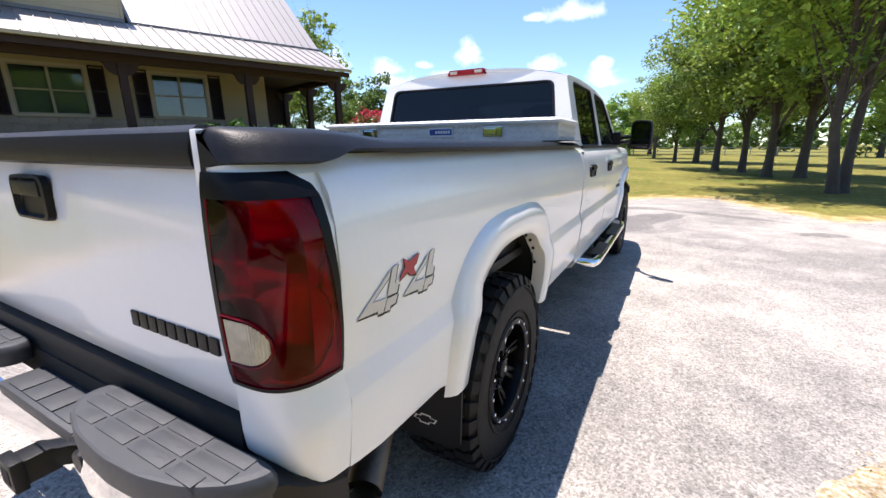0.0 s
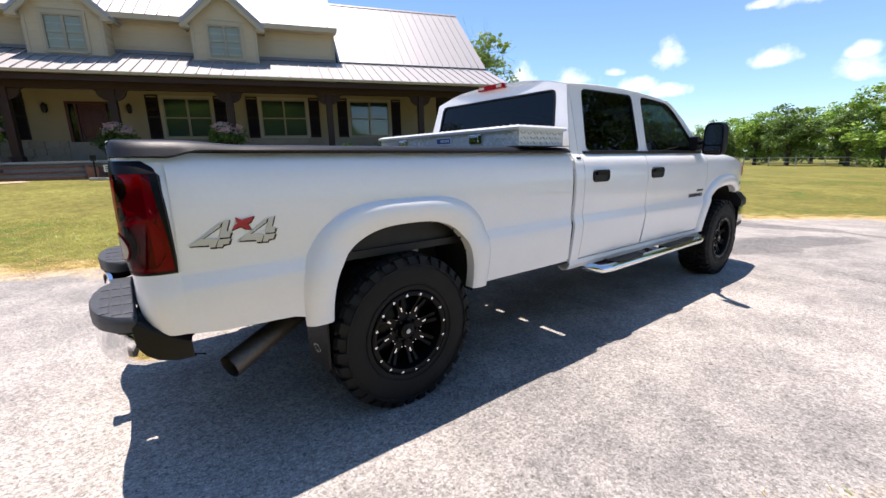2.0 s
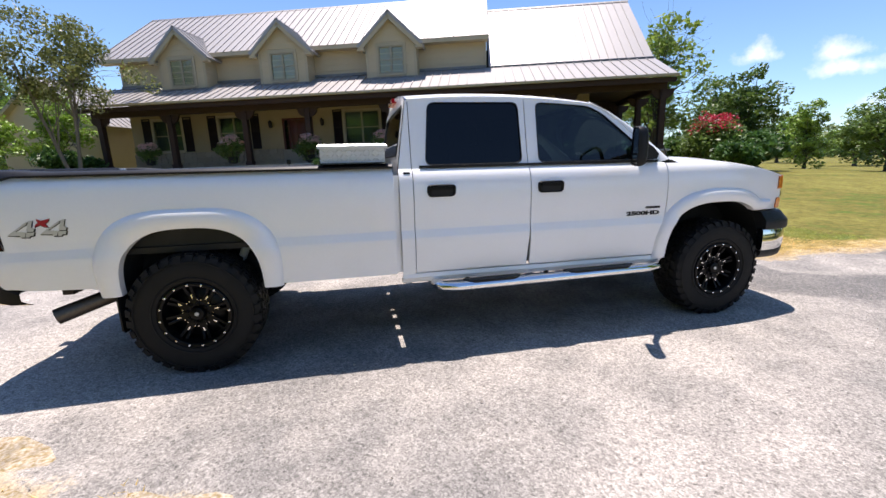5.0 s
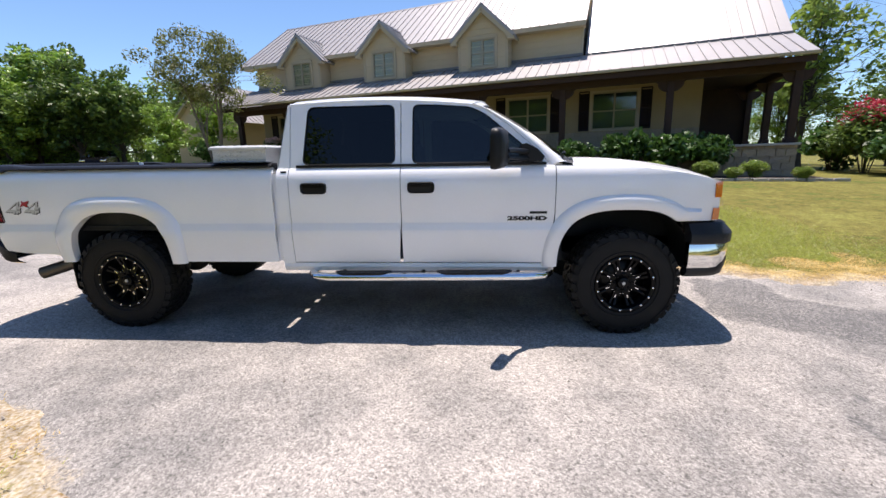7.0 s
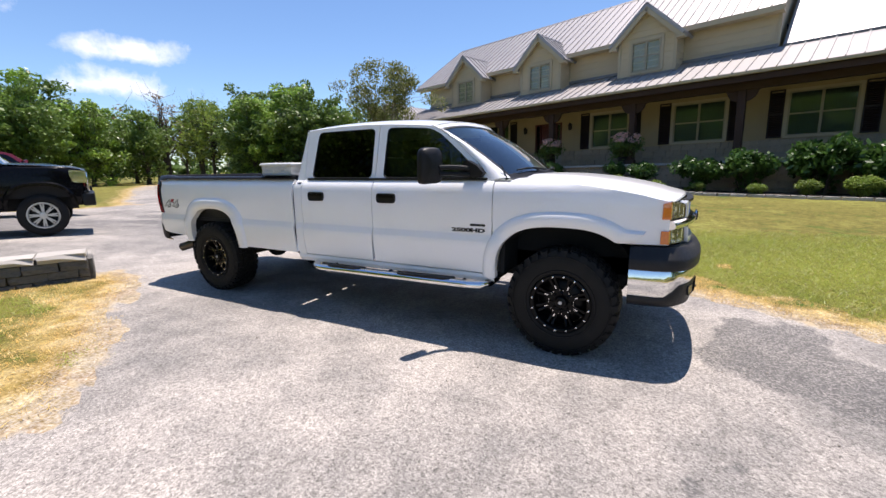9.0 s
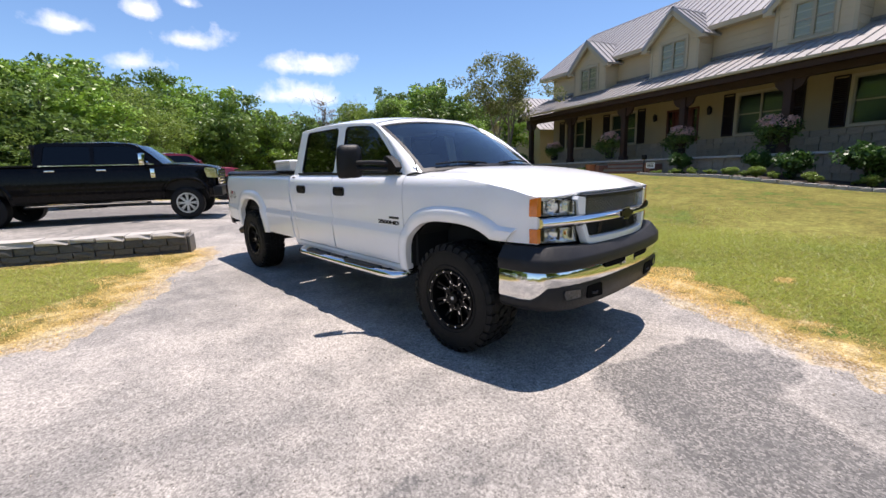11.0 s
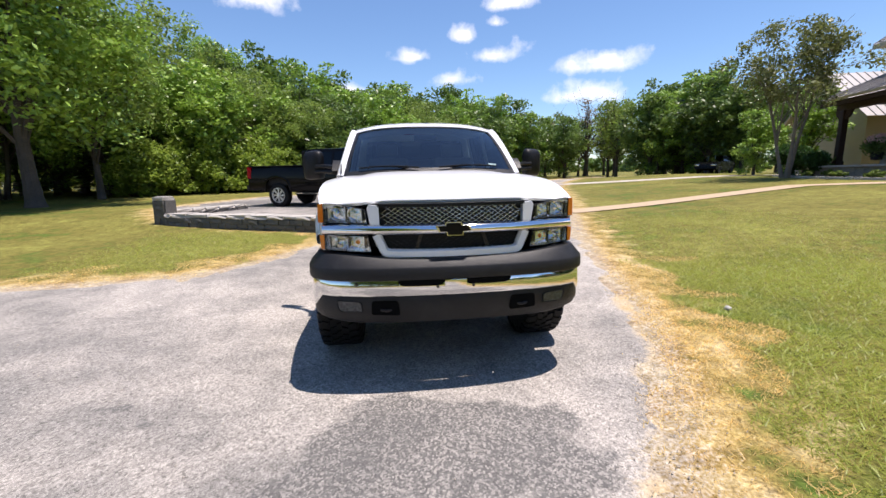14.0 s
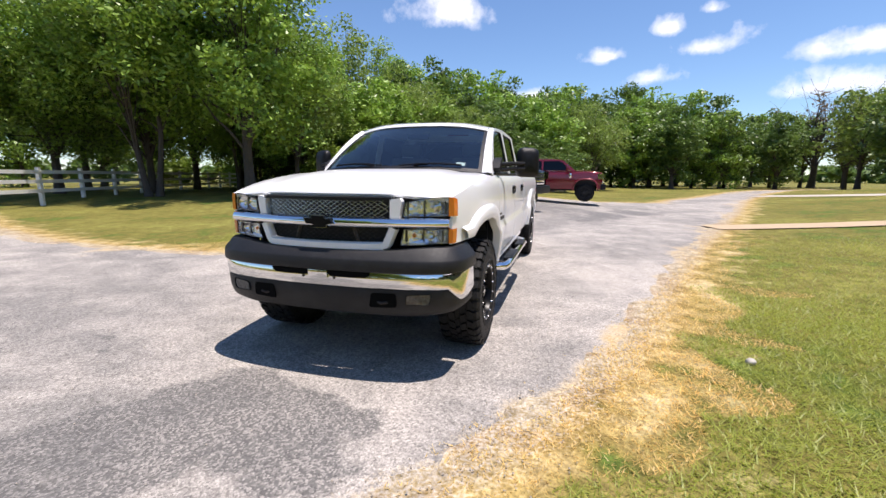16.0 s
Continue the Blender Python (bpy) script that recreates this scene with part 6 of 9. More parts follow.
part("grille_mesh", grille_mesh(0.47, 1.096, 1.208, 0.043, 0.0021), MESHWIRE, truck, "bright wire grille mesh")
part("grille_mesh", grille_mesh(0.43, 0.915, 1.032, 0.043, 0.0022), GREYTRIM, truck, "dark wire grille mesh")
for s in (-1, 1):
    bm = bmesh.new()
    add_tube(bm, [(s * 0.24, 5.06, 0.92), (s * 0.2, 5.06, 1.03)], 0.012, 6)
    part("grille_brace", bm, STEEL, truck)
# badge: a plain dark bar with a wider middle and bright rim
def badge(bm, sc, off, d, z=1.066):
    p = [(-0.115, -0.012), (-0.095, 0.022), (-0.05, 0.022), (-0.045, 0.042), (0.055, 0.042), (0.06, 0.022), (0.118, 0.022), (0.098, -0.018), (0.05, -0.018), (0.045, -0.042), (-0.055, -0.042), (-0.06, -0.018)]
    add_prism(bm, [(x * sc, z + q * sc) for x, q in p], "y", 5.13 + off, 5.13 + off + d)


bm = bmesh.new()
badge(bm, 1.0, 0.012, 0.01)
part("badge_rim", bm, CHROME, truck)
bm = bmesh.new()
badge(bm, 0.9, 0.022, 0.008)
part("badge", bm, RIMBLACK, truck, "plain black grille badge")


REFLECT = material("lamp_reflector", (0.86, 0.88, 0.92), 0.16, 0.92, var=0.12, scale=40, bump=0.7, bscale=34)
FOGLENS = material("dull_fog_lens", (0.075, 0.075, 0.075), 0.2, 0.2, var=0.4, scale=60)
# head lamps
def lamp_unit(s, poly, name, label):
    """Reflector bowl, inner fittings and clear cover for one lamp, mirrored by s."""
    bm = bmesh.new()
    cx = sum(p[0] for p in poly) / len(poly)
    cz = sum(p[1] for p in poly) / len(poly)
    rows = []
    for sc_, o in ((1.0, 0.0), (0.98, -0.012), (0.8, -0.03), (0.3, -0.036)):
        rows.append([Vector((s * (cx + (x - cx) * sc_), nose_y(x) + o - 0.004, cz + (z - cz) * sc_)) for x, z in poly])
    add_grid(bm, rows, close=True)
    bm.faces.new([bm.verts.new(p) for p in rows[-1]])
    body = part(name, bm, REFLECT, truck, label, smooth=30)
    bm = bmesh.new()
    bm.faces.new([bm.verts.new((s * x, nose_y(x) + 0.006, z)) for x, z in poly])
    bmesh.ops.triangulate(bm, faces=bm.faces)
    lens = part("lens", bm, LENSCLEAR, body)
    lens.visible_shadow = False
    bm = bmesh.new()
    add_grid(bm, [[Vector((s * (cx + (x - cx) * a), nose_y(x) + o, cz + (z - cz) * b)) for x, z in poly] for a, b, o in ((1.015, 1.04, -0.03), (1.015, 1.04, 0.004), (1.0, 1.0, 0.008), (0.992, 0.98, 0.0))], close=True)
    part("bezel", bm, BLACKTRIM, body)
    return body


UPPER = [(0.548, 1.102), (0.56, 1.190), (0.66, 1.211), (0.76, 1.226), (0.800, 1.228), (0.826, 1.227), (0.826, 1.108), (0.80, 1.106)]
LOWER = [(0.528, 0.918), (0.548, 1.02), (0.66, 1.024), (0.80, 1.026), (0.826, 1.026), (0.826, 0.932), (0.80, 0.930), (0.66, 0.92)]
for s in (1, -1):
    hl = lamp_unit(s, UPPER, "head_lamp", "clear head lamp with amber side marker")
    for cx_ in (0.615, 0.735):
        bm = bmesh.new()
        add_lathe(bm, [(0.0, -0.03), (0.022, -0.026), (0.044, -0.010), (0.048, -0.004)], 16, (s * cx_, nose_y(cx_) - 0.01, 1.165), "y")
        part("reflector", bm, CHROME, hl, smooth=True)
        bm = bmesh.new()
        add_lathe(bm, [(0.0, 0.0), (0.013, -0.006), (0.013, -0.03)], 12, (s * cx_, nose_y(cx_) - 0.015, 1.165), "y")
        part("bulb_cap", bm, CHROME, hl, smooth=True)
    for x in (0.572, 0.676, 0.80):
        bm = bmesh.new()
        add_box(bm, min(s * x, s * (x + 0.006)), max(s * x, s * (x + 0.006)), nose_y(x) - 0.03, nose_y(x) - 0.004, 1.118, 1.205)
        part("divider", bm, GREYTRIM, hl)
    tl_ = lamp_unit(s, LOWER, "turn_lamp", "clear turn and running lamp with amber edge")
    for cx_ in (0.61, 0.72):
        bm = bmesh.new()
        add_lathe(bm, [(0.0, -0.03), (0.02, -0.026), (0.034, -0.010), (0.038, -0.004)], 14, (s * cx_, nose_y(cx_) - 0.012, 0.98), "y")
        part("reflector", bm, CHROME, tl_, smooth=True)
    bm = bmesh.new()
    bmesh.ops.create_uvsphere(bm, u_segments=12, v_segments=8, radius=0.016, matrix=Matrix.Translation((s * 0.61, nose_y(0.61) - 0.026, 0.98)))
    part("amber_bulb", bm, LENSAMBER, tl_, "amber bulb", smooth=True)
    for x in (0.562, 0.668, 0.785):
        bm = bmesh.new()
        add_box(bm, min(s * x, s * (x + 0.006)), max(s * x, s * (x + 0.006)), nose_y(x) - 0.03, nose_y(x) - 0.004, 0.94, 1.016)
        part("divider", bm, GREYTRIM, tl_)
    for body, z0, z1, z0b, z1b in ((hl, 1.108, 1.228, 1.112, 1.226), (tl_, 0.932, 1.026, 0.945, 1.026)):
        bm = bmesh.new()
        zs_ = [z0 + (z1 - z0) * q for q in (0, 0.33, 0.66, 1)]
        rows = [[Vector((s * 0.828, nose_y(0.828) + 0.004, z)) for z in zs_]]
        for y in (4.948, 4.935, 4.918, 4.9):
            rows.append([Vector((s * (half_width(z) + plan(y) + 0.005), y, z - (0.012 * (4.948 - y) / 0.048 if q == 3 and body is hl else 0))) for q, z in enumerate(zs_)])
        add_grid(bm, rows)
        bmesh.ops.recalc_face_normals(bm, faces=bm.faces)
        bmesh.ops.solidify(bm, geom=bm.faces[:], thickness=-0.006)
        part("amber_marker", bm, LENSAMBER, body, "amber side marker lens", smooth=True)
    # dark box behind the lamps
    bm = bmesh.new()
    add_prism(bm, [(s * 0.50, 4.93), (s * 0.5, 4.76), (s * 0.83, 4.72), (s * 0.83, 4.84)], "z", 0.93, 1.20)
    part("lamp_box", bm, DARKHOLE, truck)

HOLESHADE = material("shaded_opening_black", (0.003, 0.003, 0.003), 0.9, var=0.2, spec=0.1)
# front bumper
def sweep(bm, path, profile_at, close=True):
    """path: (x, y) from the middle out to the side; mirrored to both sides."""
    full = [(-x, y) for x, y in path[:0:-1]] + list(path)
    rows = []
    n = len(full)
    for i, (x, y) in enumerate(full):
        a, b = Vector(full[max(0, i - 1)]), Vector(full[min(n - 1, i + 1)])
        d = (b - a).normalized()
        nn = Vector((-d.y, d.x))
        s = abs(i - (n - 1) / 2) / ((n - 1) / 2)
        rows.append([Vector((x + nn.x * o, y + nn.y * o, z)) for o, z in profile_at(s, abs(x))])
    add_grid(bm, rows, close=close)
    bm.faces.new([bm.verts.new(v) for v in rows[0]])
    bm.faces.new([bm.verts.new(v) for v in rows[-1][::-1]])


FB = [(0.0, 5.185), (0.12, 5.184), (0.25, 5.18), (0.38, 5.172), (0.5, 5.16), (0.62, 5.142), (0.72, 5.118), (0.80, 5.088), (0.86, 5.05), (0.9, 5.005), (0.925, 4.95), (0.938, 4.88), (0.945, 4.80), (0.948, 4.715)]
bm = bmesh.new()
sweep(bm, FB, lambda s, x: [(-0.08, 0.752), (-0.002, 0.75), (0.01, 0.757), (0.014, 0.775), (0.012, 0.826), (0.006, 0.838), (-0.03, 0.868 + 0.012 * smoothstep(0.4, 0.8, x)), (-0.04, 0.878 + 0.016 * smoothstep(0.4, 0.8, x)), (-0.055, 0.886 + 0.024 * smoothstep(0.4, 0.8, x)), (-0.12, 0.887 + 0.026 * smoothstep(0.4, 0.8, x))])
bump = part("front_bumper", bm, GREYTRIM, truck, "chrome front bumper with dark grey pad and valance", smooth=28)
bm = bmesh.new()
sweep(bm, FB, lambda s, x: (lambda zl: [(-0.06, zl), (-0.014, zl - 0.004), (-0.004, zl + 0.012), (-0.001, zl + 0.05), (-0.006, 0.742), (-0.012, 0.756), (-0.06, 0.757)])(0.650 - 0.09 * smoothstep(0.86, 0.935, x) + 0.0))
part("chrome_face", bm, CHROME, bump, "polished chrome bumper face", smooth=45)
bm = bmesh.new()
sweep(bm, FB, lambda s, x: (lambda zt, zb: [(-0.09, zt), (-0.012, zt), (-0.008, zt - 0.02), (-0.012, (zt + zb) / 2), (-0.03 - 0.03 * (x < 0.5), zb + 0.02), (-0.06, zb), (-0.12, zb)])(0.646 - 0.09 * smoothstep(0.86, 0.935, x), 0.456 + 0.02 * smoothstep(0.6, 0.9, x)))
part("valance", bm, GREYTRIM, bump, "dark grey lower valance", smooth=45)


def on_bumper(x):
    for (x0, y0), (x1, y1) in zip(FB, FB[1:]):
        if x0 <= abs(x) <= x1:
            return y0 + (y1 - y0) * (abs(x) - x0) / (x1 - x0)
    return FB[-1][1]


for s in (-1, 1):
    # air slots: black sheets on the chrome stand for their shaded insides
    bm = bmesh.new()
    xs = [0.07, 0.085, 0.15, 0.24, 0.33, 0.352, 0.362]
    add_grid(bm, [[Vector((s * x, on_bumper(x) + o, z)) for o, z in ((0.0, 0.751), (0.004, 0.749), (0.004, 0.716 + q), (0.0, 0.712 + q))] for x, q in zip(xs, (0.022, 0.004, 0.0, 0.0, 0.002, 0.01, 0.026))])
    part("air_slot", bm, HOLESHADE, bump)
    # tow-hook openings, also black sheets for shaded insides, and fog lamps in the valance
    bm = bmesh.new()
    lp = rounded([(0.36, 0.525), (0.375, 0.618), (0.53, 0.618), (0.535, 0.532)], 0.018, 3)
    bm.faces.new([bm.verts.new((s * x, on_bumper(x) - 0.0045, z)) for x, z in lp])
    add_grid(bm, [[Vector((s * (0.45 + (x - 0.45) * a_), on_bumper(x) + o, 0.575 + (z - 0.575) * a_)) for x, z in lp] for a_, o in ((1.06, -0.012), (1.05, -0.002), (1.0, -0.004))], close=True)
    part("tow_opening", bm, HOLESHADE, bump)
    bm = bmesh.new()
    add_tube(bm, [(s * 0.40, 5.12, 0.575), (s * 0.405, 5.155, 0.56), (s * 0.44, 5.166, 0.555), (s * 0.475, 5.158, 0.56), (s * 0.48, 5.12, 0.575)], 0.009, 6)
    part("tow_hook", bm, FRAMEM, bump, smooth=True)
    bm = bmesh.new()
    pl = [(0.60, 0.552), (0.602, 0.602), (0.62, 0.614), (0.745, 0.62), (0.752, 0.6), (0.74, 0.56), (0.72, 0.55)]
    add_grid(bm, [[Vector((s * (0.675 + (x - 0.675) * a), on_bumper(x) + o, 0.585 + (z - 0.585) * a)) for x, z in pl] for a, o in ((1.1, -0.012), (1.08, 0.0), (1.0, 0.0), (0.98, -0.02))], close=True)
    fog = part("fog_lamp", bm, DARKHOLE, bump, "clear oval fog lamp")
    bm = bmesh.new()
    bm.faces.new([bm.verts.new((s * x, on_bumper(x) - 0.004, z)) for x, z in pl])
    part("fog_lens", bm, FOGLENS, fog)
box("plate_mount", (-0.07, 0.07, 5.185, 5.197, 0.70, 0.752), CHROME, bump, bevel=0.004)
for x in (-0.115, 0.115):
    bm = bmesh.new()
    add_lathe(bm, [(0.0, 0.006), (0.009, 0.004), (0.011, 0.0)], 8, (x, on_bumper(x) + 0.0, 0.705), "y")
    part("bolt", bm, STEEL, bump, smooth=True)

# cargo bed inside, tailgate
box("bed_floor", (-0.86, 0.86, -1.115, 1.40, 0.86, 0.9), GREYTRIM, truck)
box("bed_front_wall", (-0.88, 0.88, 1.365, 1.392, 0.62, 1.375), WHITE, truck)
both("bed_inner_wall", lambda b: add_box(b, 0.80, 0.84, -1.08, 1.37, 0.9, 1.37), GREYTRIM, smooth=False)
both("inner_arch", lambda b: add_box(b, 0.56, 0.80, -0.42, 0.46, 0.9, 1.12, 0.03), GREYTRIM)


def rail(b):
    rows = []
    for k in range(71):
        y = -1.168 + 2.568 * (k / 70) ** 1.9
        # the cap deepens round the rear corner
        drop = 0.022 * smoothstep(-0.90, -1.0, y)
        e = 0.012
        x = half_width(1.35) + plan(y)
        # it turns in with the rounded corner of the bed
        v = min(0.985, max(0.0, (-1.012 - y) / 0.158))
        x = 0.79 + (x - 0.79) * (1 - v ** 3.2) ** 0.31
        t = 1.418 + 0.016 * smoothstep(-0.72, -0.98, y) - 0.012 * max(0.0, (-1.145 - y) / 0.023) ** 2
        xi = 0.80 - 0.012 * smoothstep(-0.9, -1.08, y)
        rows.append([Vector((xi, y, 1.345)), Vector((xi, y, t - 0.01)), Vector((xi + 0.015, y, t)), Vector((x - 0.045, y, t)), Vector((x - 0.012, y, t - 0.012)), Vector((x + 0.004, y, t - 0.035)), Vector((x + 0.006 + (half_width(1.385 - drop) - half_width(1.385)) * 0.55, y, 1.396 - drop)), Vector((x - 0.02, y, 1.388 - drop))])
    add_grid(b, rows)
    b.faces.new([b.verts.new(v) for v in rows[0]])
    b.faces.new([b.verts.new(v) for v in rows[-1][::-1]])


both("rail_cap", rail, RAILCAP)
both("post_edge", lambda b: add_box(b, 0.770, 0.789, -1.169, -1.06, 1.33, 1.43, 0.004), WHITE)

# rear corner of the bed: one rounded plan curve from the tailgate to the flank
def corner_curve():
    pts = []
    for k in range(201):
        a = math.pi / 2 * k / 200
        pts.append(Vector((0.786 + 0.158 * math.sin(a) ** 0.62, -1.01 - 0.156 * math.cos(a) ** 0.62)))
    run = [0.0]
    for a, b in zip(pts, pts[1:]):
        run.append(run[-1] + (b - a).length)
    return pts, [r / run[-1] for r in run]


CURVE, RUN = corner_curve()


def lamp_path(s, out=0.0):
    s = min(1.0, max(0.0, s))
    i = next((k for k in range(1, len(RUN)) if RUN[k] >= s), len(RUN) - 1)
    t = (s - RUN[i - 1]) / max(1e-9, RUN[i] - RUN[i - 1])
    p = CURVE[i - 1].lerp(CURVE[i], t)
    d = (CURVE[min(200, i + 8)] - CURVE[max(0, i - 9)]).normalized()
    return p + Vector((d.y, -d.x)) * out


def corner_point(s, z, out=0.0):
    """A place on the rounded corner at height z; it draws in with the flank."""
    p = lamp_path(s, out)
    f = max(0.0, (p.x - 0.786) / 0.158)
    return Vector((p.x + f * (half_width(z) + plan(-1.01) - 0.944), p.y + 0.02 * (1.37 - z), z))


def rear_post(b):
    rows = []
    for z in (0.69, 0.71, 0.735, 0.76, 0.79, 0.83, 0.88, 0.925, 0.946):
        row = []
        for k in range(19):
            s = k / 18
            q = max(z, 0.778 - 0.085 * smoothstep(0.0, 0.75, s))
            tuck = max(0.0, 0.82 - q) / 0.12 * (1 - s) ** 0.5
            p = corner_point(s, q)
            row.append(p + Vector((-0.014 * tuck * min(1, 3 * s), 0.03 * tuck ** 1.5, 0)))
        rows.append(row)
    add_grid(b, rows)
    bmesh.ops.remove_doubles(b, verts=b.verts, dist=1e-5)
    bmesh.ops.dissolve_degenerate(b, edges=b.edges, dist=1e-5)


both("bed_corner", rear_post, WHITE, thick=0.01)


def corner_top(b):
    """White panel between the lamp and the rail cap."""
    add_grid(b, [[corner_point(k / 18, z, -0.001) for z in (1.352, 1.36, 1.37, 1.384)] for k in range(19)])
    # strip between the lamp's leaning edge and the flank
    add_grid(b, [[corner_point(s, z, -0.003) for z in (0.94, 1.05, 1.15, 1.25, 1.358)] for s in (0.70, 0.78, 0.86, 0.93, 1.0)])


both("corner_panel", corner_top, WHITE)


def lamp_limit(z):
    """Side edge of the lamp: it leans, and turns in at the rounded top corner."""
    return 0.88 + 0.065 * (1.357 - z) / 0.414 - 0.13 * max(0.0, (z - 1.315) / 0.042) ** 2.2


def lamp_patch(b, s0, s1, z0, z1, out, n=12, m=10, zskew=0.0):
    rows = []
    for k in range(n + 1):
        s = s0 + (s1 - s0) * k / n
        row = []
        for j in range(m + 1):
            z = z0 + (z1 - z0) * j / m
            # the side edge leans: narrower at the top
            lim = lamp_limit(z)
            ss = s * min(1.0, lim) if s1 > 0.9 else s
            bulge = 0.012 * math.sin(math.pi * min(1, max(0, (z - 0.943) / 0.414))) ** 0.5
            row.append(corner_point(ss, z, out + bulge))
        rows.append(row)
    add_grid(b, rows)


lamps = both("tail_lamp", lambda b: lamp_patch(b, 0.0, 1.0, 0.943, 1.357, 0.002, 22, 14), REDGLASS, label="deep red tail lamp with dark smoked edge")
BOWLS = [(0.20, 1.265, 0.26, 0.075, 0.05), (0.60, 1.235, 0.32, 0.085, 0.05), (0.22, 1.05, 0.30, 0.092, 0.05), (0.58, 1.065, 0.32, 0.10, 0.055), (0.55, 1.165, 0.3, 0.05, 0.035), (0.2, 1.16, 0.22, 0.05, 0.03)]


def bowl_depth(s, z):
    d = 0.006
    for cs, cz, rs_, rz, dd in BOWLS:
        r2 = ((s - cs) / rs_) ** 2 + ((z - cz) / rz) ** 2
        if r2 < 1:
            d = max(d, 0.006 + dd * (1 - r2) ** 0.6)
    return d


for s, lamp in zip((1, -1), lamps):
    lamp.visible_shadow = False

    def lamp_part(name, b, mat, lab="", smooth=True, s=s, lamp=lamp):
        if s < 0:
            b.transform(Matrix.Diagonal((-1, 1, 1, 1)))
        return part(name, b, mat, lamp, lab, smooth=smooth)

    def skin(ss, z, out):
        lim = lamp_limit(z)
        bulge = 0.012 * math.sin(math.pi * min(1, max(0, (z - 0.943) / 0.414))) ** 0.5
        return corner_point(ss * min(1.0, lim), z, out + bulge)
    # silvered bowls behind the cover
    b = bmesh.new()
    add_grid(b, [[skin(0.02 + 0.95 * k / 40, 0.948 + 0.402 * j / 44, 0.0) + Vector((-0.55, 0.83, 0)) * bowl_depth(0.02 + 0.95 * k / 40, 0.948 + 0.402 * j / 44) for j in range(45)] for k in range(41)])
    lamp_part("reflector", b, LAMPSILVER, "silvered bowls behind the red cover", 50)
    b = bmesh.new()
    add_grid(b, [[skin(0.0, z, -0.002), skin(0.0, z, -0.002) + Vector((0, 0.05, 0))] for z in (0.943, 1.14, 1.357)])
    add_grid(b, [[skin(k / 12, 1.357, -0.002), skin(k / 12, 1.357, -0.002) + Vector((-0.03, 0.05, 0))] for k in range(13)])
    add_grid(b, [[skin(k / 12, 0.943, -0.002), skin(k / 12, 0.943, -0.002) + Vector((-0.03, 0.05, 0))] for k in range(13)])
    add_grid(b, [[skin(1.0, 0.943 + 0.414 * k / 8, -0.002), skin(1.0, 0.943 + 0.414 * k / 8, -0.002) + Vector((-0.05, 0.03, 0))] for k in range(9)])
    lamp_part("housing", b, BLACKTRIM)
    # ribbed reversing lens, round towards the outside
    b = bmesh.new()
    cols = []
    for k in range(29):
        ss = 0.075 + 0.37 * k / 28
        f = max(0.0, (ss - 0.24) / 0.215)
        h = 0.044 * math.sqrt(max(0.0, 1 - f * f))
        cols.append([skin(ss, 1.046 + h * q, 0.0035 + 0.0025 * (k % 2)) for q in (-1, -0.4, 0.2, 1)])
    add_grid(b, cols)
    lamp_part("reverse_lens", b, LENSBACK, "ribbed clear reversing lens", False)
    b = bmesh.new()
    rim = [skin(0.055, 1.046 + 0.05 * q, 0.004) for q in (-1, 0, 1)] + [skin(0.24 + 0.225 * math.sin(a), 1.046 + 0.05 * math.cos(a), 0.004) for a in [math.pi * k / 12 for k in range(13)]] + [skin(0.055, 0.996, 0.004)]
    add_tube(b, rim, 0.003, 5)
    lamp_part("lens_rim", b, LENSRED2)
    # smoked rim printed round the cover
    b = bmesh.new()
    zz = [0.943 + 0.414 * k / 16 for k in range(17)]
    add_grid(b, [[skin(ss, z, 0.0032) for z in zz] for ss in (0.0, 0.03, 0.055)])
    add_grid(b, [[skin(1.0 - f * (0.035 + 0.06 * smoothstep(1.02, 1.28, z)), z, 0.0032) for z in zz] for f in (1.0, 0.6, 0.3, 0.0)])
    add_grid(b, [[skin(k / 20, z, 0.0034) for k in range(21)] for z in (1.312, 1.335, 1.358)])
    add_grid(b, [[skin(k / 20, z, 0.0034) for k in range(21)] for z in (0.942, 0.952)])
    lamp_part("smoked_edge", b, RIMBLACK, "black smoked rim of the lamp")

bm = bmesh.new()
rows = []
for z, y in ((0.845, -1.128), (0.86, -1.142), (0.93, -1.147), (1.0, -1.149), (1.05, -1.151), (1.12, -1.157), (1.2, -1.16), (1.28, -1.159), (1.34, -1.151), (1.372, -1.14)):
    rows.append([Vector((x, y, z)) for x in [-0.772 + 1.544 * k / 24 for k in range(25)]])
add_grid(bm, rows)
# pressed hollow round the handle
for v in bm.verts:
    d = max(abs(v.co.x) / 0.2, abs(v.co.z - 1.27) / 0.085)
    v.co.y += 0.008 * smoothstep(1.25, 0.9, d)
bmesh.ops.recalc_face_normals(bm, faces=bm.faces)
if sum(f.normal.y for f in bm.faces) > 0:
    bmesh.ops.reverse_faces(bm, faces=bm.faces)
bmesh.ops.solidify(bm, geom=bm.faces[:], thickness=0.05)
gate = part("tailgate", bm, WHITE, truck, "closed white tailgate with black cap", smooth=40)
bm = bmesh.new()
prof = [(-1.10, 1.36), (-1.105, 1.42), (-1.12, 1.438), (-1.15, 1.438), (-1.168, 1.425), (-1.174, 1.39), (-1.170, 1.366), (-1.156, 1.36)]
add_grid(bm, [[Vector((x, y, z)) for y, z in prof] for x in (-0.767, -0.757, -0.5, 0, 0.5, 0.757, 0.767)], close=True)
for x in (-0.767, 0.767):
    bm.faces.new([bm.verts.new((x, y, z)) for y, z in prof])
part("gate_cap", bm, RAILCAP, gate, "scuffed black plastic cap", smooth=40)
bm = bmesh.new()
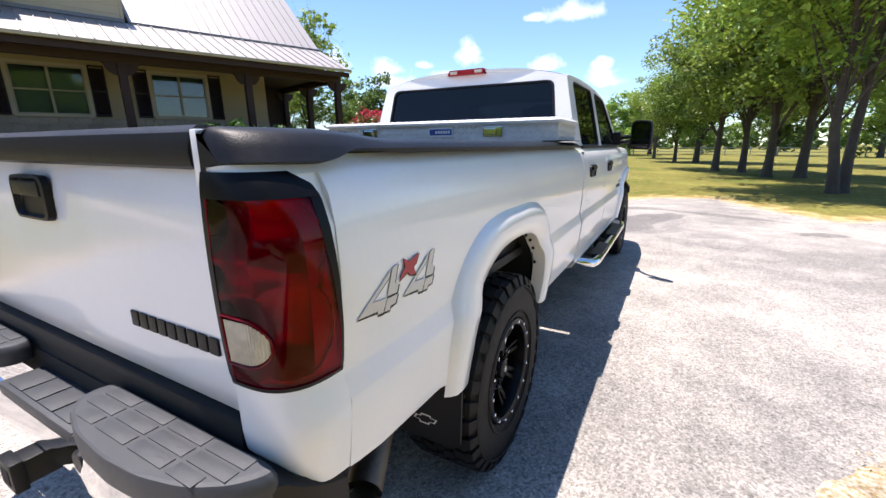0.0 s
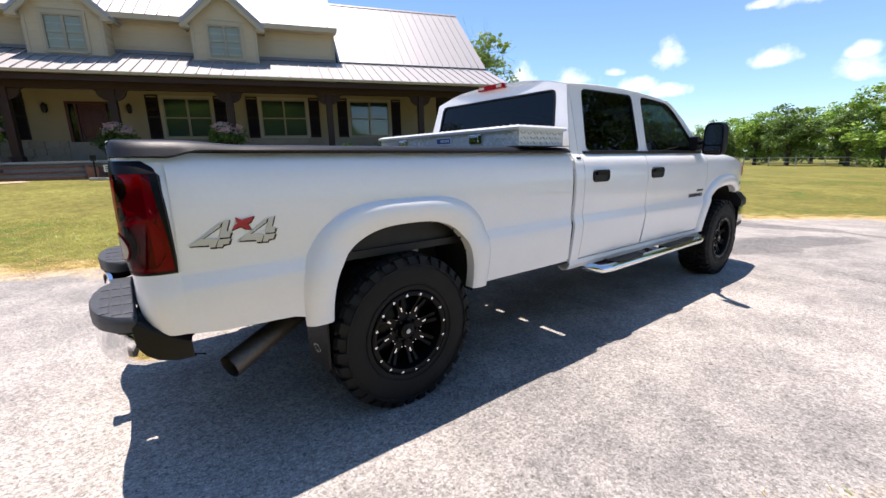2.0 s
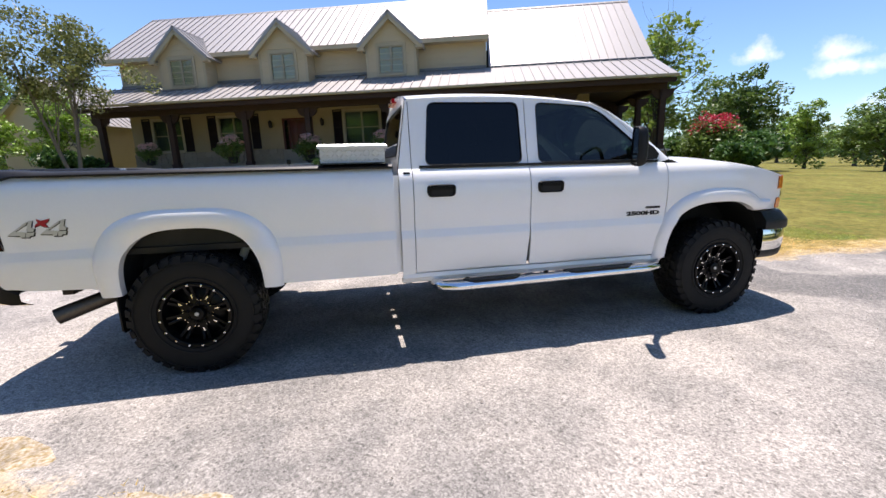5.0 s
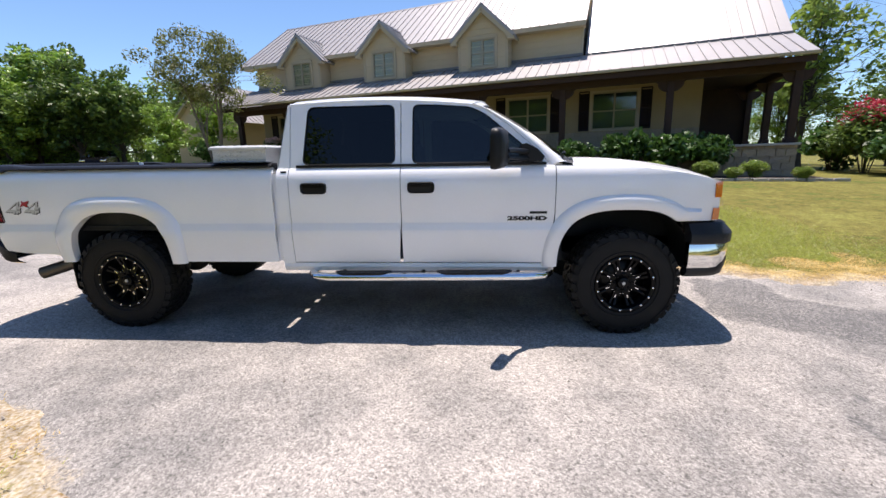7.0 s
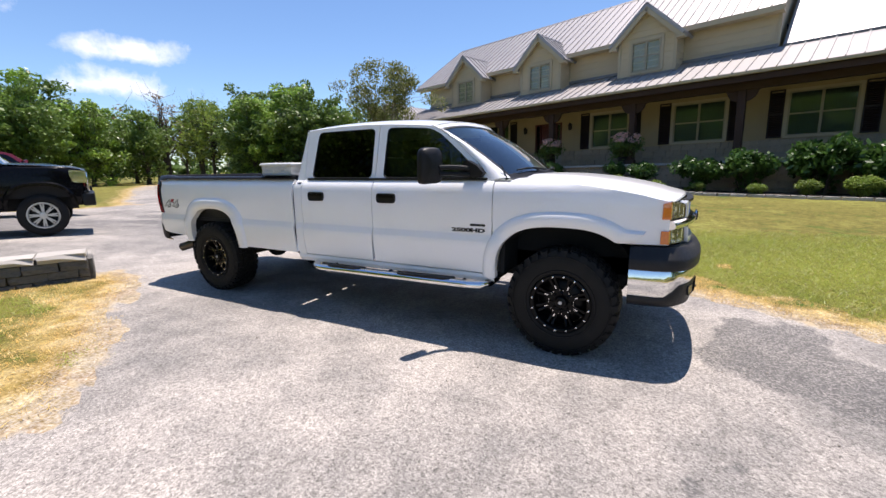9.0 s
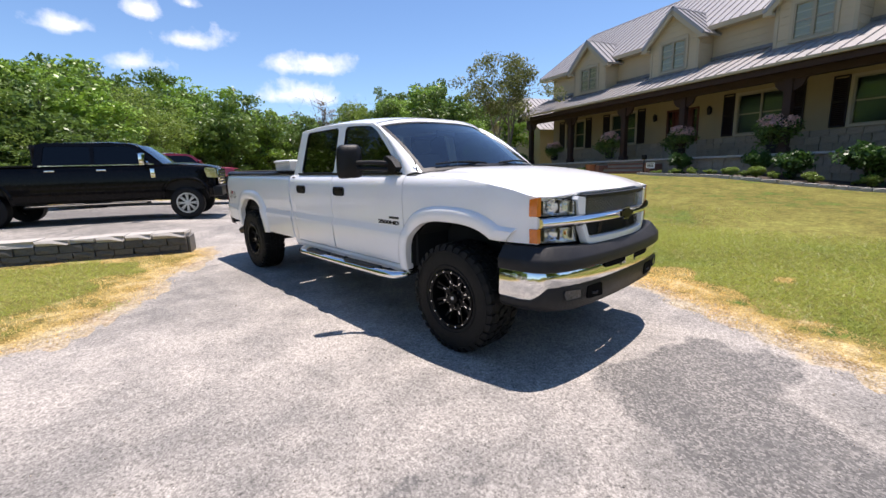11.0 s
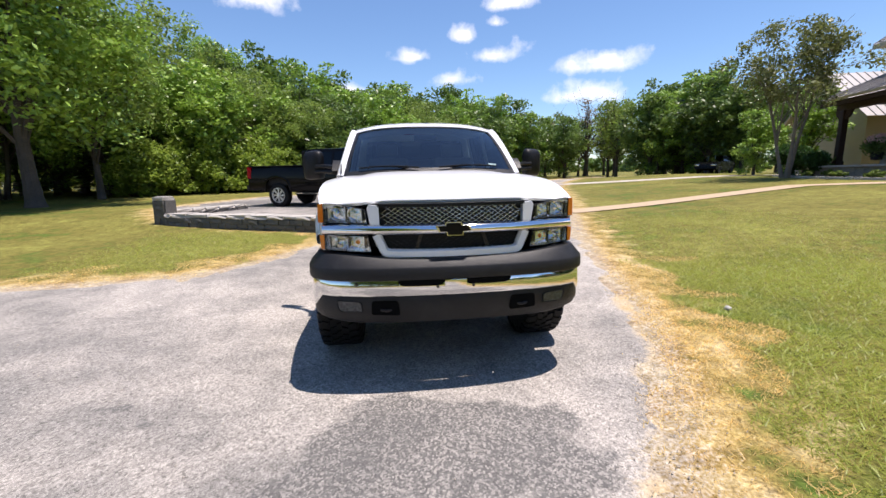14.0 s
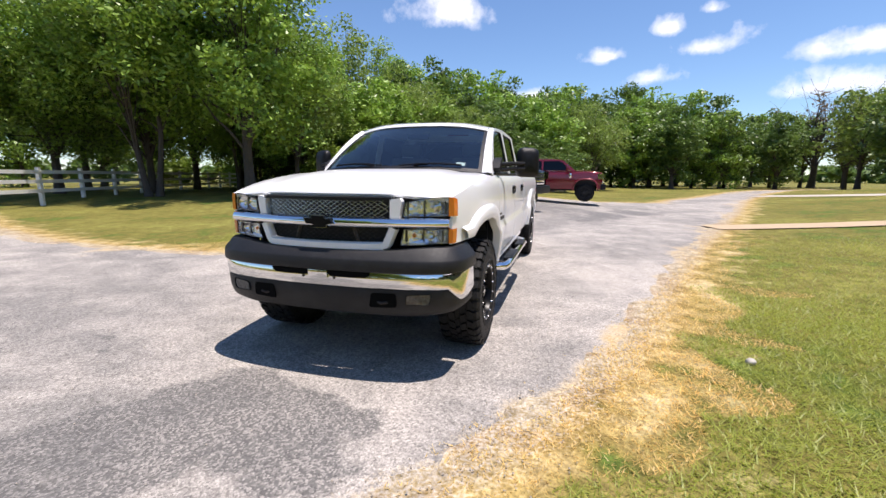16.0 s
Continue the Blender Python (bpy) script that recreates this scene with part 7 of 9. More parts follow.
add_grid(bm, [[Vector((x * a, -1.153 - o, 1.27 + z * a)) for x, z in rounded([(-0.11, -0.06), (0.11, -0.06), (0.11, 0.06), (-0.11, 0.06)], 0.03)] for a, o in ((1.0, 0.0), (0.97, 0.016), (0.86, 0.018), (0.78, 0.004))], close=True)
bm.faces.new([bm.verts.new((x * 0.78, -1.156, 1.27 + z * 0.78)) for x, z in rounded([(-0.11, -0.06), (0.11, -0.06), (0.11, 0.06), (-0.11, 0.06)], 0.03)])
hd = part("gate_handle", bm, BLACKTRIM, gate, "black tailgate handle", smooth=40)
box("handle_bar", (-0.085, 0.085, -1.174, -1.163, 1.275, 1.315), BLACKTRIM, hd, bevel=0.006)
# maker's lettering stays plain bars
for k in range(9):
    box("letter_bar", (0.405 + k * 0.038, 0.436 + k * 0.038, -1.155, -1.146, 0.984, 1.022), BLACKTRIM, gate, bevel=0.002)
box("letter_bar", (-0.72, -0.5, -1.153, -1.146, 0.965, 0.99), GREYTRIM, gate, bevel=0.002)

# rear bumper
RB = [(0.0, -1.265), (0.22, -1.27), (0.30, -1.282), (0.42, -1.30), (0.56, -1.306), (0.68, -1.296), (0.78, -1.27), (0.86, -1.225), (0.895, -1.175), (0.905, -1.13), (0.908, -1.06), (0.908, -1.02)]
bm = bmesh.new()
full = [(-x, y) for x, y in RB[:0:-1]] + RB
rows = []
for x, y in full:
    low = 0.055 * smoothstep(0.3, 0.2, abs(x))
    zt = 0.735 - low
    rows.append([Vector((x, y + 0.02, zt - 0.005)), Vector((x, y + 0.002, zt - 0.015)), Vector((x, y - 0.006, zt - 0.06)), Vector((x, y - 0.010, zt - 0.10)), Vector((x, y - 0.002, zt - 0.128)), Vector((x * 0.995, y + 0.03, zt - 0.15)), Vector((x * 0.99, y + 0.06, zt - 0.16))])
add_grid(bm, rows)
bmesh.ops.recalc_face_normals(bm, faces=bm.faces)
bmesh.ops.solidify(bm, geom=bm.faces[:], thickness=0.008)
rb = part("rear_bumper", bm, CHROME, truck, "chrome rear bumper with grey rubber step pads", smooth=40)
for s in (1, -1):
    # end wrap in black
    bm = bmesh.new()
    rows = []
    for x, y, zt, zb in ((0.897, -1.182, 0.78, 0.66), (0.906, -1.155, 0.768, 0.62), (0.917, -1.12, 0.738, 0.595), (0.922, -1.06, 0.70, 0.578), (0.918, -1.0, 0.668, 0.575)):
        rows.append([Vector((s * (x - 0.08), y + 0.03, zt)), Vector((s * (x - 0.01), y, zt)), Vector((s * (x + 0.004), y - 0.004, zt - 0.015)), Vector((s * (x + 0.002), y, zb + 0.012)), Vector((s * (x - 0.04), y + 0.02, zb))])
    add_grid(bm, rows)
    part("bumper_end", bm, BLACKTRIM, rb, smooth=True)
    # step pad: outline in plan, rounded rim
    plan_ = [(0.27, -1.165), (0.255, -1.195), (0.26, -1.235), (0.30, -1.275), (0.42, -1.308), (0.56, -1.318), (0.68, -1.31), (0.79, -1.282), (0.865, -1.235), (0.90, -1.185), (0.895, -1.165)]
    bm = bmesh.new()
    cx_, cy_ = 0.58, -1.23
    rows = []
    for a, z in ((1.0, 0.73), (1.02, 0.758), (1.015, 0.781), (0.985, 0.792), (0.93, 0.794)):
        rows.append([Vector((s * (cx_ + (x - cx_) * a), cy_ + (y - cy_) * a, z)) for x, y in rounded(plan_, 0.03, 3)])
    add_grid(bm, rows, close=True)
    bm.faces.new([bm.verts.new(v) for v in rows[-1]])
    pad = part("step_pad", bm, STEPPAD, rb, "worn grey rubber step pad with raised blocks", smooth=40)
    for j in range(3):
        for i in range(4):
            x0 = 0.302 + i * 0.139 + 0.004 * j
            x1, y0 = x0 + 0.122, -1.279 + 0.038 * j
            if not all(inside(x, y, plan_) for x in (x0, x1) for y in (y0 - 0.004, y0 + 0.034)):
                x0, x1 = (x0 + 0.05, x1) if i == 0 else (x0, x1 - 0.04)
            box("grip_block", (min(s * x0, s * x1), max(s * x0, s * x1), y0, y0 + 0.031, 0.7938, 0.7965), STEPPAD, pad, bevel=0.0012)
    bm = bmesh.new()
    add_lathe(bm, [(0.0, -0.012), (0.026, -0.012), (0.03, -0.004), (0.03, 0.004)], 14, (s * 0.36, -1.288, 0.68), "y")
    part("bumper_plug", bm, BLACKTRIM, rb, smooth=True)
# middle step
bm = bmesh.new()
add_box(bm, -0.25, 0.25, -1.27, -1.14, 0.655, 0.7, 0.012)
mid_pad = part("step_pad", bm, STEPPAD, rb, smooth=40)
for i in range(4):
    box("grip_block", (-0.2 + i * 0.103, -0.105 + i * 0.103, -1.255, -1.17, 0.701, 0.705), STEPPAD, mid_pad, bevel=0.0015)
box("bumper_beam", (-0.88, 0.88, -1.16, -1.11, 0.66, 0.76), DARKHOLE, rb)
# black strip stands for the shaded recess between bumper and tailgate
box("filler_strip", (-0.78, 0.78, -1.155, -1.10, 0.74, 0.845), DARKHOLE, rb, bevel=0.006)
# hitch
bm = bmesh.new()
add_box(bm, -0.038, 0.038, -1.34, -1.0, 0.49, 0.566, 0.006)
add_box(bm, -0.046, 0.046, -1.35, -1.318, 0.482, 0.574, 0.006)
hitch = part("tow_hitch", bm, BLACKTRIM, truck, "black square receiver hitch", smooth=True)
box("hitch_mouth", (-0.026, 0.026, -1.3515, -1.34, 0.502, 0.554), DARKHOLE, hitch)
for s in (-1, 1):
    bm = bmesh.new()
    add_tube(bm, [(s * 0.12, -1.2, 0.5), (s * 0.15, -1.23, 0.48), (s * 0.19, -1.2, 0.5)], 0.01, 6)
    part("chain_loop", bm, STEEL, hitch, smooth=True)
bm = bmesh.new()
add_box(bm, -0.42, 0.42, -1.08, -1.0, 0.5, 0.58, 0.01)
part("hitch_beam", bm, FRAMEM, truck)

# door handles
for doors, yc in ((rear_doors, 1.75), (front_doors, 2.62)):
    for s, d in zip((1, -1), doors):
        x = half_width(1.2)
        bm = bmesh.new()
        lp = rounded([(-0.105, -0.045), (0.105, -0.045), (0.11, 0.045), (-0.11, 0.045)], 0.035)
        add_grid(bm, [[Vector((s * (x + o), yc + y * a, 1.212 + z * a)) for y, z in lp] for a, o in ((1.0, -0.004), (1.0, 0.008), (0.93, 0.013), (0.86, 0.009), (0.8, 0.004))], close=True)
        bm.faces.new([bm.verts.new((s * (x + 0.004), yc + y * 0.8, 1.212 + z * 0.8)) for y, z in lp])
        h = part("door_handle", bm, BLACKTRIM, d, "black recessed door handle", smooth=True)
        bm = bmesh.new()
        add_prism(bm, [(yc - 0.085, 1.218), (yc + 0.085, 1.218), (yc + 0.085, 1.246), (yc - 0.085, 1.246)], "x", s * (x + 0.005), s * (x + 0.024))
        bmesh.ops.bevel(bm, geom=bm.edges[:], offset=0.006, segments=2, affect="EDGES")
        part("pull", bm, RIMBLACK, h, smooth=True)
both("side_badge", lambda b: add_box(b, 0.905, 0.922, 1.475, 1.525, 1.335, 1.352, 0.004), BLACKTRIM)


# towing mirrors
def mirror_head(b):
    lp = rounded([(1.062, 1.36), (1.268, 1.352), (1.285, 1.39), (1.28, 1.60), (1.25, 1.64), (1.095, 1.645), (1.065, 1.60)], 0.045)
    cx_, cz_ = 1.175, 1.50
    rows = []
    for a, y in ((0.95, 3.2), (1.0, 3.203), (1.01, 3.222), (0.98, 3.245), (0.9, 3.264), (0.6, 3.28), (0.2, 3.285)):
        rows.append([Vector((cx_ + (x - cx_) * a, y, cz_ + (z - cz_) * a)) for x, z in lp])
    add_grid(b, rows, close=True)
    b.faces.new([b.verts.new(v) for v in rows[-1]])
    b.faces.new([b.verts.new(Vector((v.x, v.y + 0.012, v.z))) for v in rows[0]])
    b.transform(MIRROR_TURN)


MIRROR_TURN = Matrix.Translation((1.135, 3.26, 0)) @ Matrix.Rotation(radians(-24), 4, "Z") @ Matrix.Translation((-1.135, -3.26, 0))

def mirror_arm(b):
    for z in (1.425, 1.475):
        add_tube(b, [(0.86, 3.50, z - 0.01), (0.93, 3.44, z), (1.02, 3.34, z + 0.01), (1.13, 3.28, z + 0.01)], [0.022, 0.022, 0.02, 0.018], 8)
    add_prism(b, [(3.40, 1.40), (3.56, 1.40), (3.58, 1.44), (3.52, 1.50), (3.44, 1.54), (3.40, 1.53)], "x", 0.855, 0.93)


mirrors = both("wing_mirror", mirror_head, BLACKTRIM, label="large black towing mirror", smooth=50)
for s, mo in zip((1, -1), mirrors):
    bm = bmesh.new()
    mirror_arm(bm)
    if s < 0:
        bm.transform(Matrix.Diagonal((-1, 1, 1, 1)))
    part("mirror_arm", bm, BLACKTRIM, mo, smooth=40)
    bm = bmesh.new()
    bm.faces.new([bm.verts.new((x, 3.207, z)) for x, z in rounded([(1.078, 1.45), (1.262, 1.445), (1.257, 1.595), (1.237, 1.62), (1.105, 1.625), (1.08, 1.585)], 0.03)])
    bm.transform(Matrix.Diagonal((s, 1, 1, 1)) @ MIRROR_TURN)
    part("mirror_glass", bm, CHROME, mo, "mirror glass")
    bm = bmesh.new()
    bm.faces.new([bm.verts.new((x, 3.207, z)) for x, z in rounded([(1.078, 1.378), (1.258, 1.372), (1.262, 1.432), (1.078, 1.438)], 0.02)])
    bm.transform(Matrix.Diagonal((s, 1, 1, 1)) @ MIRROR_TURN)
    part("mirror_glass", bm, CHROME, mo)

# running boards
def nerf(b):
    add_tube(b, [(0.62, 1.70, 0.56), (0.80, 1.685, 0.525), (0.93, 1.69, 0.502), (1.0, 1.74, 0.492), (1.02, 1.85, 0.49), (1.02, 2.6, 0.497), (1.02, 3.45, 0.506), (1.0, 3.58, 0.508), (0.93, 3.64, 0.515), (0.8, 3.66, 0.54)], [0.038] * 10, 12)


boards = both("running_board", nerf, CHROME, label="chrome tube running board with black step pads", smooth=50)
for s, b_ in zip((1, -1), boards):
    for y0, y1 in ((1.88, 2.38), (2.72, 3.36)):
        bm = bmesh.new()
        lp = rounded([(0.955, y0), (1.048, y0 + 0.05), (1.048, y1 - 0.05), (0.955, y1)], 0.05)
        add_grid(bm, [[Vector((s * x, y, z + (y - 1.85) * 0.01)) for x, y in lp] for z in (0.50, 0.531)], close=True)
        bm.faces.new([bm.verts.new((s * x, y, 0.532 + (y - 1.85) * 0.01)) for x, y in lp])
        part("tread_pad", bm, BLACKTRIM, b_, "black rubber tread", smooth=30)
    for y in (1.95, 2.62, 3.4):
        bm = bmesh.new()
        add_tube(bm, [(s * 0.6, y, 0.58), (s * 0.85, y, 0.53), (s * 0.99, y, 0.495)], 0.018, 6)
        part("bracket", bm, FRAMEM, b_)

# underbody
both("frame_rail", lambda b: (add_box(b, 0.42, 0.5, -1.05, 4.9, 0.60, 0.74)), FRAMEM, smooth=False)
for y, nm in ((0.0, "rear_axle"), (4.242, "front_axle")):
    bm = bmesh.new()
    add_tube(bm, [(-0.7, y, 0.42), (0.7, y, 0.42)], 0.05, 10)
    ax = part(nm, bm, FRAMEM, truck, smooth=True)
    bm = bmesh.new()
    bmesh.ops.create_uvsphere(bm, u_segments=14, v_segments=10, radius=0.15, matrix=Matrix.Translation((0 if y < 1 else 0.2, y, 0.42)))
    part("differential", bm, FRAMEM, ax, smooth=True)
bm = bmesh.new()
add_tube(bm, [(0, 0.1, 0.45), (0, 2.0, 0.55), (0, 3.3, 0.62)], 0.04, 8)
part("drive_shaft", bm, FRAMEM, truck, smooth=True)
box("gearbox", (-0.2, 0.2, 2.4, 3.6, 0.48, 0.78), FRAMEM, truck, bevel=0.04)
box("fuel_tank", (-0.85, -0.52, 1.6, 3.1, 0.5, 0.78), DARKHOLE, truck, bevel=0.04)
box("engine_tray", (-0.4, 0.4, 3.7, 4.9, 0.55, 0.95), DARKHOLE, truck, bevel=0.04)
# white filler added to lighten the cab-bed gap and stop light there
both("gap_panel", lambda b: (add_box(b, 0.872, 0.918, 1.398, 1.446, 0.61, 1.33)), WHITE, smooth=False)
# unseen stops and tubes added to break the gap's sun strip into dashes
both("gap_seal", lambda b: (add_box(b, 0.80, 0.87, 1.40, 1.45, 0.60, 0.76)), DARKHOLE, smooth=False)
for x in (0.19, -0.19):
    bm = bmesh.new()
    add_tube(bm, [(x, 0.9, 0.66), (x, 2.2, 0.66)], 0.018, 6)
    part("brake_line", bm, FRAMEM, truck)
# unseen blocks added across the gap for the same dashes of sun
for x0, x1 in ((-0.80, -0.66), (-0.58, -0.10), (-0.07, 0.05), (0.145, 0.325), (0.43, 0.56)):
    box("body_mount", (x0, x1, 1.37, 1.47, 0.60, 0.64), FRAMEM, truck)
box("cab_floor", (-0.86, 0.86, 1.46, 3.72, 0.64, 0.68), DARKHOLE, truck)
box("firewall", (-0.86, 0.86, 3.72, 3.75, 0.6, 1.34), DARKHOLE, truck)
for x in (0.47, -0.47):
    bm = bmesh.new()
    add_tube(bm, [(x, -0.75, 0.60), (x, -0.35, 0.52), (x, 0.0, 0.50), (x, 0.4, 0.52), (x, 0.8, 0.58)], 0.035, 6)
    part("leaf_spring", bm, FRAMEM, truck)
    bm = bmesh.new()
    add_tube(bm, [(x + 0.12 * (1 if x > 0 else -1), 0.12, 0.45), (x + 0.12 * (1 if x > 0 else -1), 0.3, 0.85)], 0.03, 8)
    part("shock_absorber", bm, PAPER if x > 0 else FRAMEM, truck, smooth=True)
bm = bmesh.new()
rings = add_tube(bm, [(0.30, 1.2, 0.60), (0.42, 0.5, 0.60), (0.60, -0.40, 0.59), (0.73, -0.62, 0.548), (0.85, -0.875, 0.468)], [0.042, 0.042, 0.045, 0.053, 0.054], 16, cap=False)
add_tube(bm, [(0.745, -0.65, 0.538), (0.848, -0.872, 0.469)], 0.049, 16, cap=False)
bm.faces.ensure_lookup_table()
part("exhaust_pipe", bm, STEEL, truck, "brown-stained steel tailpipe", smooth=True)
# mud flaps
for s in (1, -1):
    bm = bmesh.new()
    lp = [(s * 0.66, 0.66), (s * 0.945, 0.66), (s * 0.95, 0.60), (s * 0.945, 0.36), (s * 0.92, 0.335), (s * 0.70, 0.335), (s * 0.67, 0.36)]
    add_prism(bm, lp, "y", -0.462, -0.452)
    mf = part("mud_flap", bm, BLACKTRIM, truck, "black rubber mud flap")
    bm = bmesh.new()
    p = [(-0.05, -0.006), (-0.04, 0.01), (-0.02, 0.01), (-0.018, 0.02), (0.024, 0.02), (0.026, 0.01), (0.052, 0.01), (0.042, -0.009), (0.02, -0.009), (0.018, -0.02), (-0.024, -0.02), (-0.026, -0.009)]
    outer = [Vector((s * 0.80 + x, -0.4635, 0.42 + z)) for x, z in p]
    inner = [Vector((s * 0.80 + x * 0.84, -0.4635, 0.42 + z * 0.72)) for x, z in p]
    add_grid(bm, [outer, inner], close=True)
    part("flap_mark", bm, PAPER, mf, "plain white outlined mark")

# lettering on the flanks
def text_mesh(body, size, thick, shear=0.0, offset=0.0):
    cu = bpy.data.curves.new("text", "FONT")
    cu.body, cu.size, cu.extrude, cu.shear, cu.offset = body, size, thick, shear, offset
    cu.align_x, cu.align_y = "CENTER", "CENTER"
    ob = bpy.data.objects.new("text", cu)
    scene.collection.objects.link(ob)
    me = bpy.data.meshes.new_from_object(ob.evaluated_get(bpy.context.evaluated_depsgraph_get()))
    bpy.data.objects.remove(ob)
    bpy.data.curves.remove(cu)
    return me


def flank_text(name, body, size, y, z, mat, parent, off, wide=1.0, shear=0.0, bold=0.0, s=1, label=""):
    me = text_mesh(body, size, 0.0012, shear, bold)
    me.materials.append(mat)
    ob = new(name, me)
    ob.parent = parent
    x = half_width(z) + plan(y) + off
    m = Matrix(((0, 0, s, s * x), (s * wide, 0, 0, y), (0, 1, 0, z), (0, 0, 0, 1)))
    ob.matrix_local = m
    if label:
        tagged(ob, label)
    return ob


DIGIT = [[(-0.973, 1.039), (-0.852, 1.122), (-0.86, 1.103), (-0.924, 1.062), (-0.87, 1.056), (-0.885, 1.024), (-0.905, 1.027), (-0.904, 1.035)],
         [(-0.846, 1.124), (-0.824, 1.127), (-0.838, 1.084), (-0.822, 1.08), (-0.83, 1.058), (-0.868, 1.06)],
         [(-0.869, 1.054), (-0.827, 1.053), (-0.836, 1.032), (-0.855, 1.032), (-0.859, 1.023), (-0.88, 1.024)]]
CROSS = [[(-0.803, 1.136), (-0.778, 1.123), (-0.731, 1.135), (-0.746, 1.111), (-0.759, 1.105), (-0.746, 1.081), (-0.771, 1.086), (-0.787, 1.097), (-0.82, 1.084), (-0.808, 1.103), (-0.797, 1.111)]]


def flank_shape(name, loops, dy, dz, grow, mat, parent, off, s, label=""):
    """Flat decal pieces on the bed side; each outline is (y, z), mirrored on the far flank."""
    bm = bmesh.new()
    for lp in loops:
        cy, cz = sum(p[0] for p in lp) / len(lp), sum(p[1] for p in lp) / len(lp)
        top_, low_ = [], []
        for y, z in lp:
            d = Vector((y - cy, z - cz))
            d = d + d.normalized() * grow
            y, z = cy + d.x + dy, cz + d.y + dz
            y = y if s > 0 else -1.6 - y
            x = half_width(z) + plan(y) + off
            top_.append(bm.verts.new((s * (x + 0.001), y, z)))
            low_.append(bm.verts.new((s * x, y, z)))
        k = len(lp)
        bm.faces.new(top_)
        for i in range(k):
            bm.faces.new((top_[i], low_[i], low_[(i + 1) % k], top_[(i + 1) % k]))
    return part(name, bm, mat, parent, label)


for s, side in zip((1, -1), bed_sides):
    for dy in (0.0, 0.172):
        flank_shape("digit_shadow", DIGIT, dy + 0.004, -0.004, 0.0035, BLACKTRIM, side, 0.001, s)
        flank_shape("digit", DIGIT, dy, 0.0, 0.0, SILVER, side, 0.0025, s, "silver digit 4 of the 4X4 decal")
    flank_shape("letter_shadow", CROSS, 0.002, -0.003, 0.002, BLACKTRIM, side, 0.003, s)
    flank_shape("letter", CROSS, 0.0, 0.0, 0.0, DECALRED, side, 0.0045, s, "red X of the 4X4 decal")
for s, d in zip((1, -1), front_doors):
    flank_text("model_letters", "2500HD", 0.043, 3.455, 0.962, BLACKTRIM, d, 0.003, 2.05, 0.0, 0.0022, s, "dark raised 2500 HD lettering")
    bm = bmesh.new()
    add_box(bm, min(s * 0.946, s * 0.953), max(s * 0.946, s * 0.953), 3.475, 3.61, 1.0, 1.018, 0.002)
    part("badge_bar", bm, BLACKTRIM, d)

# wheels
RIM_SIZE = Matrix.Diagonal((1, 0.87, 0.87, 1))


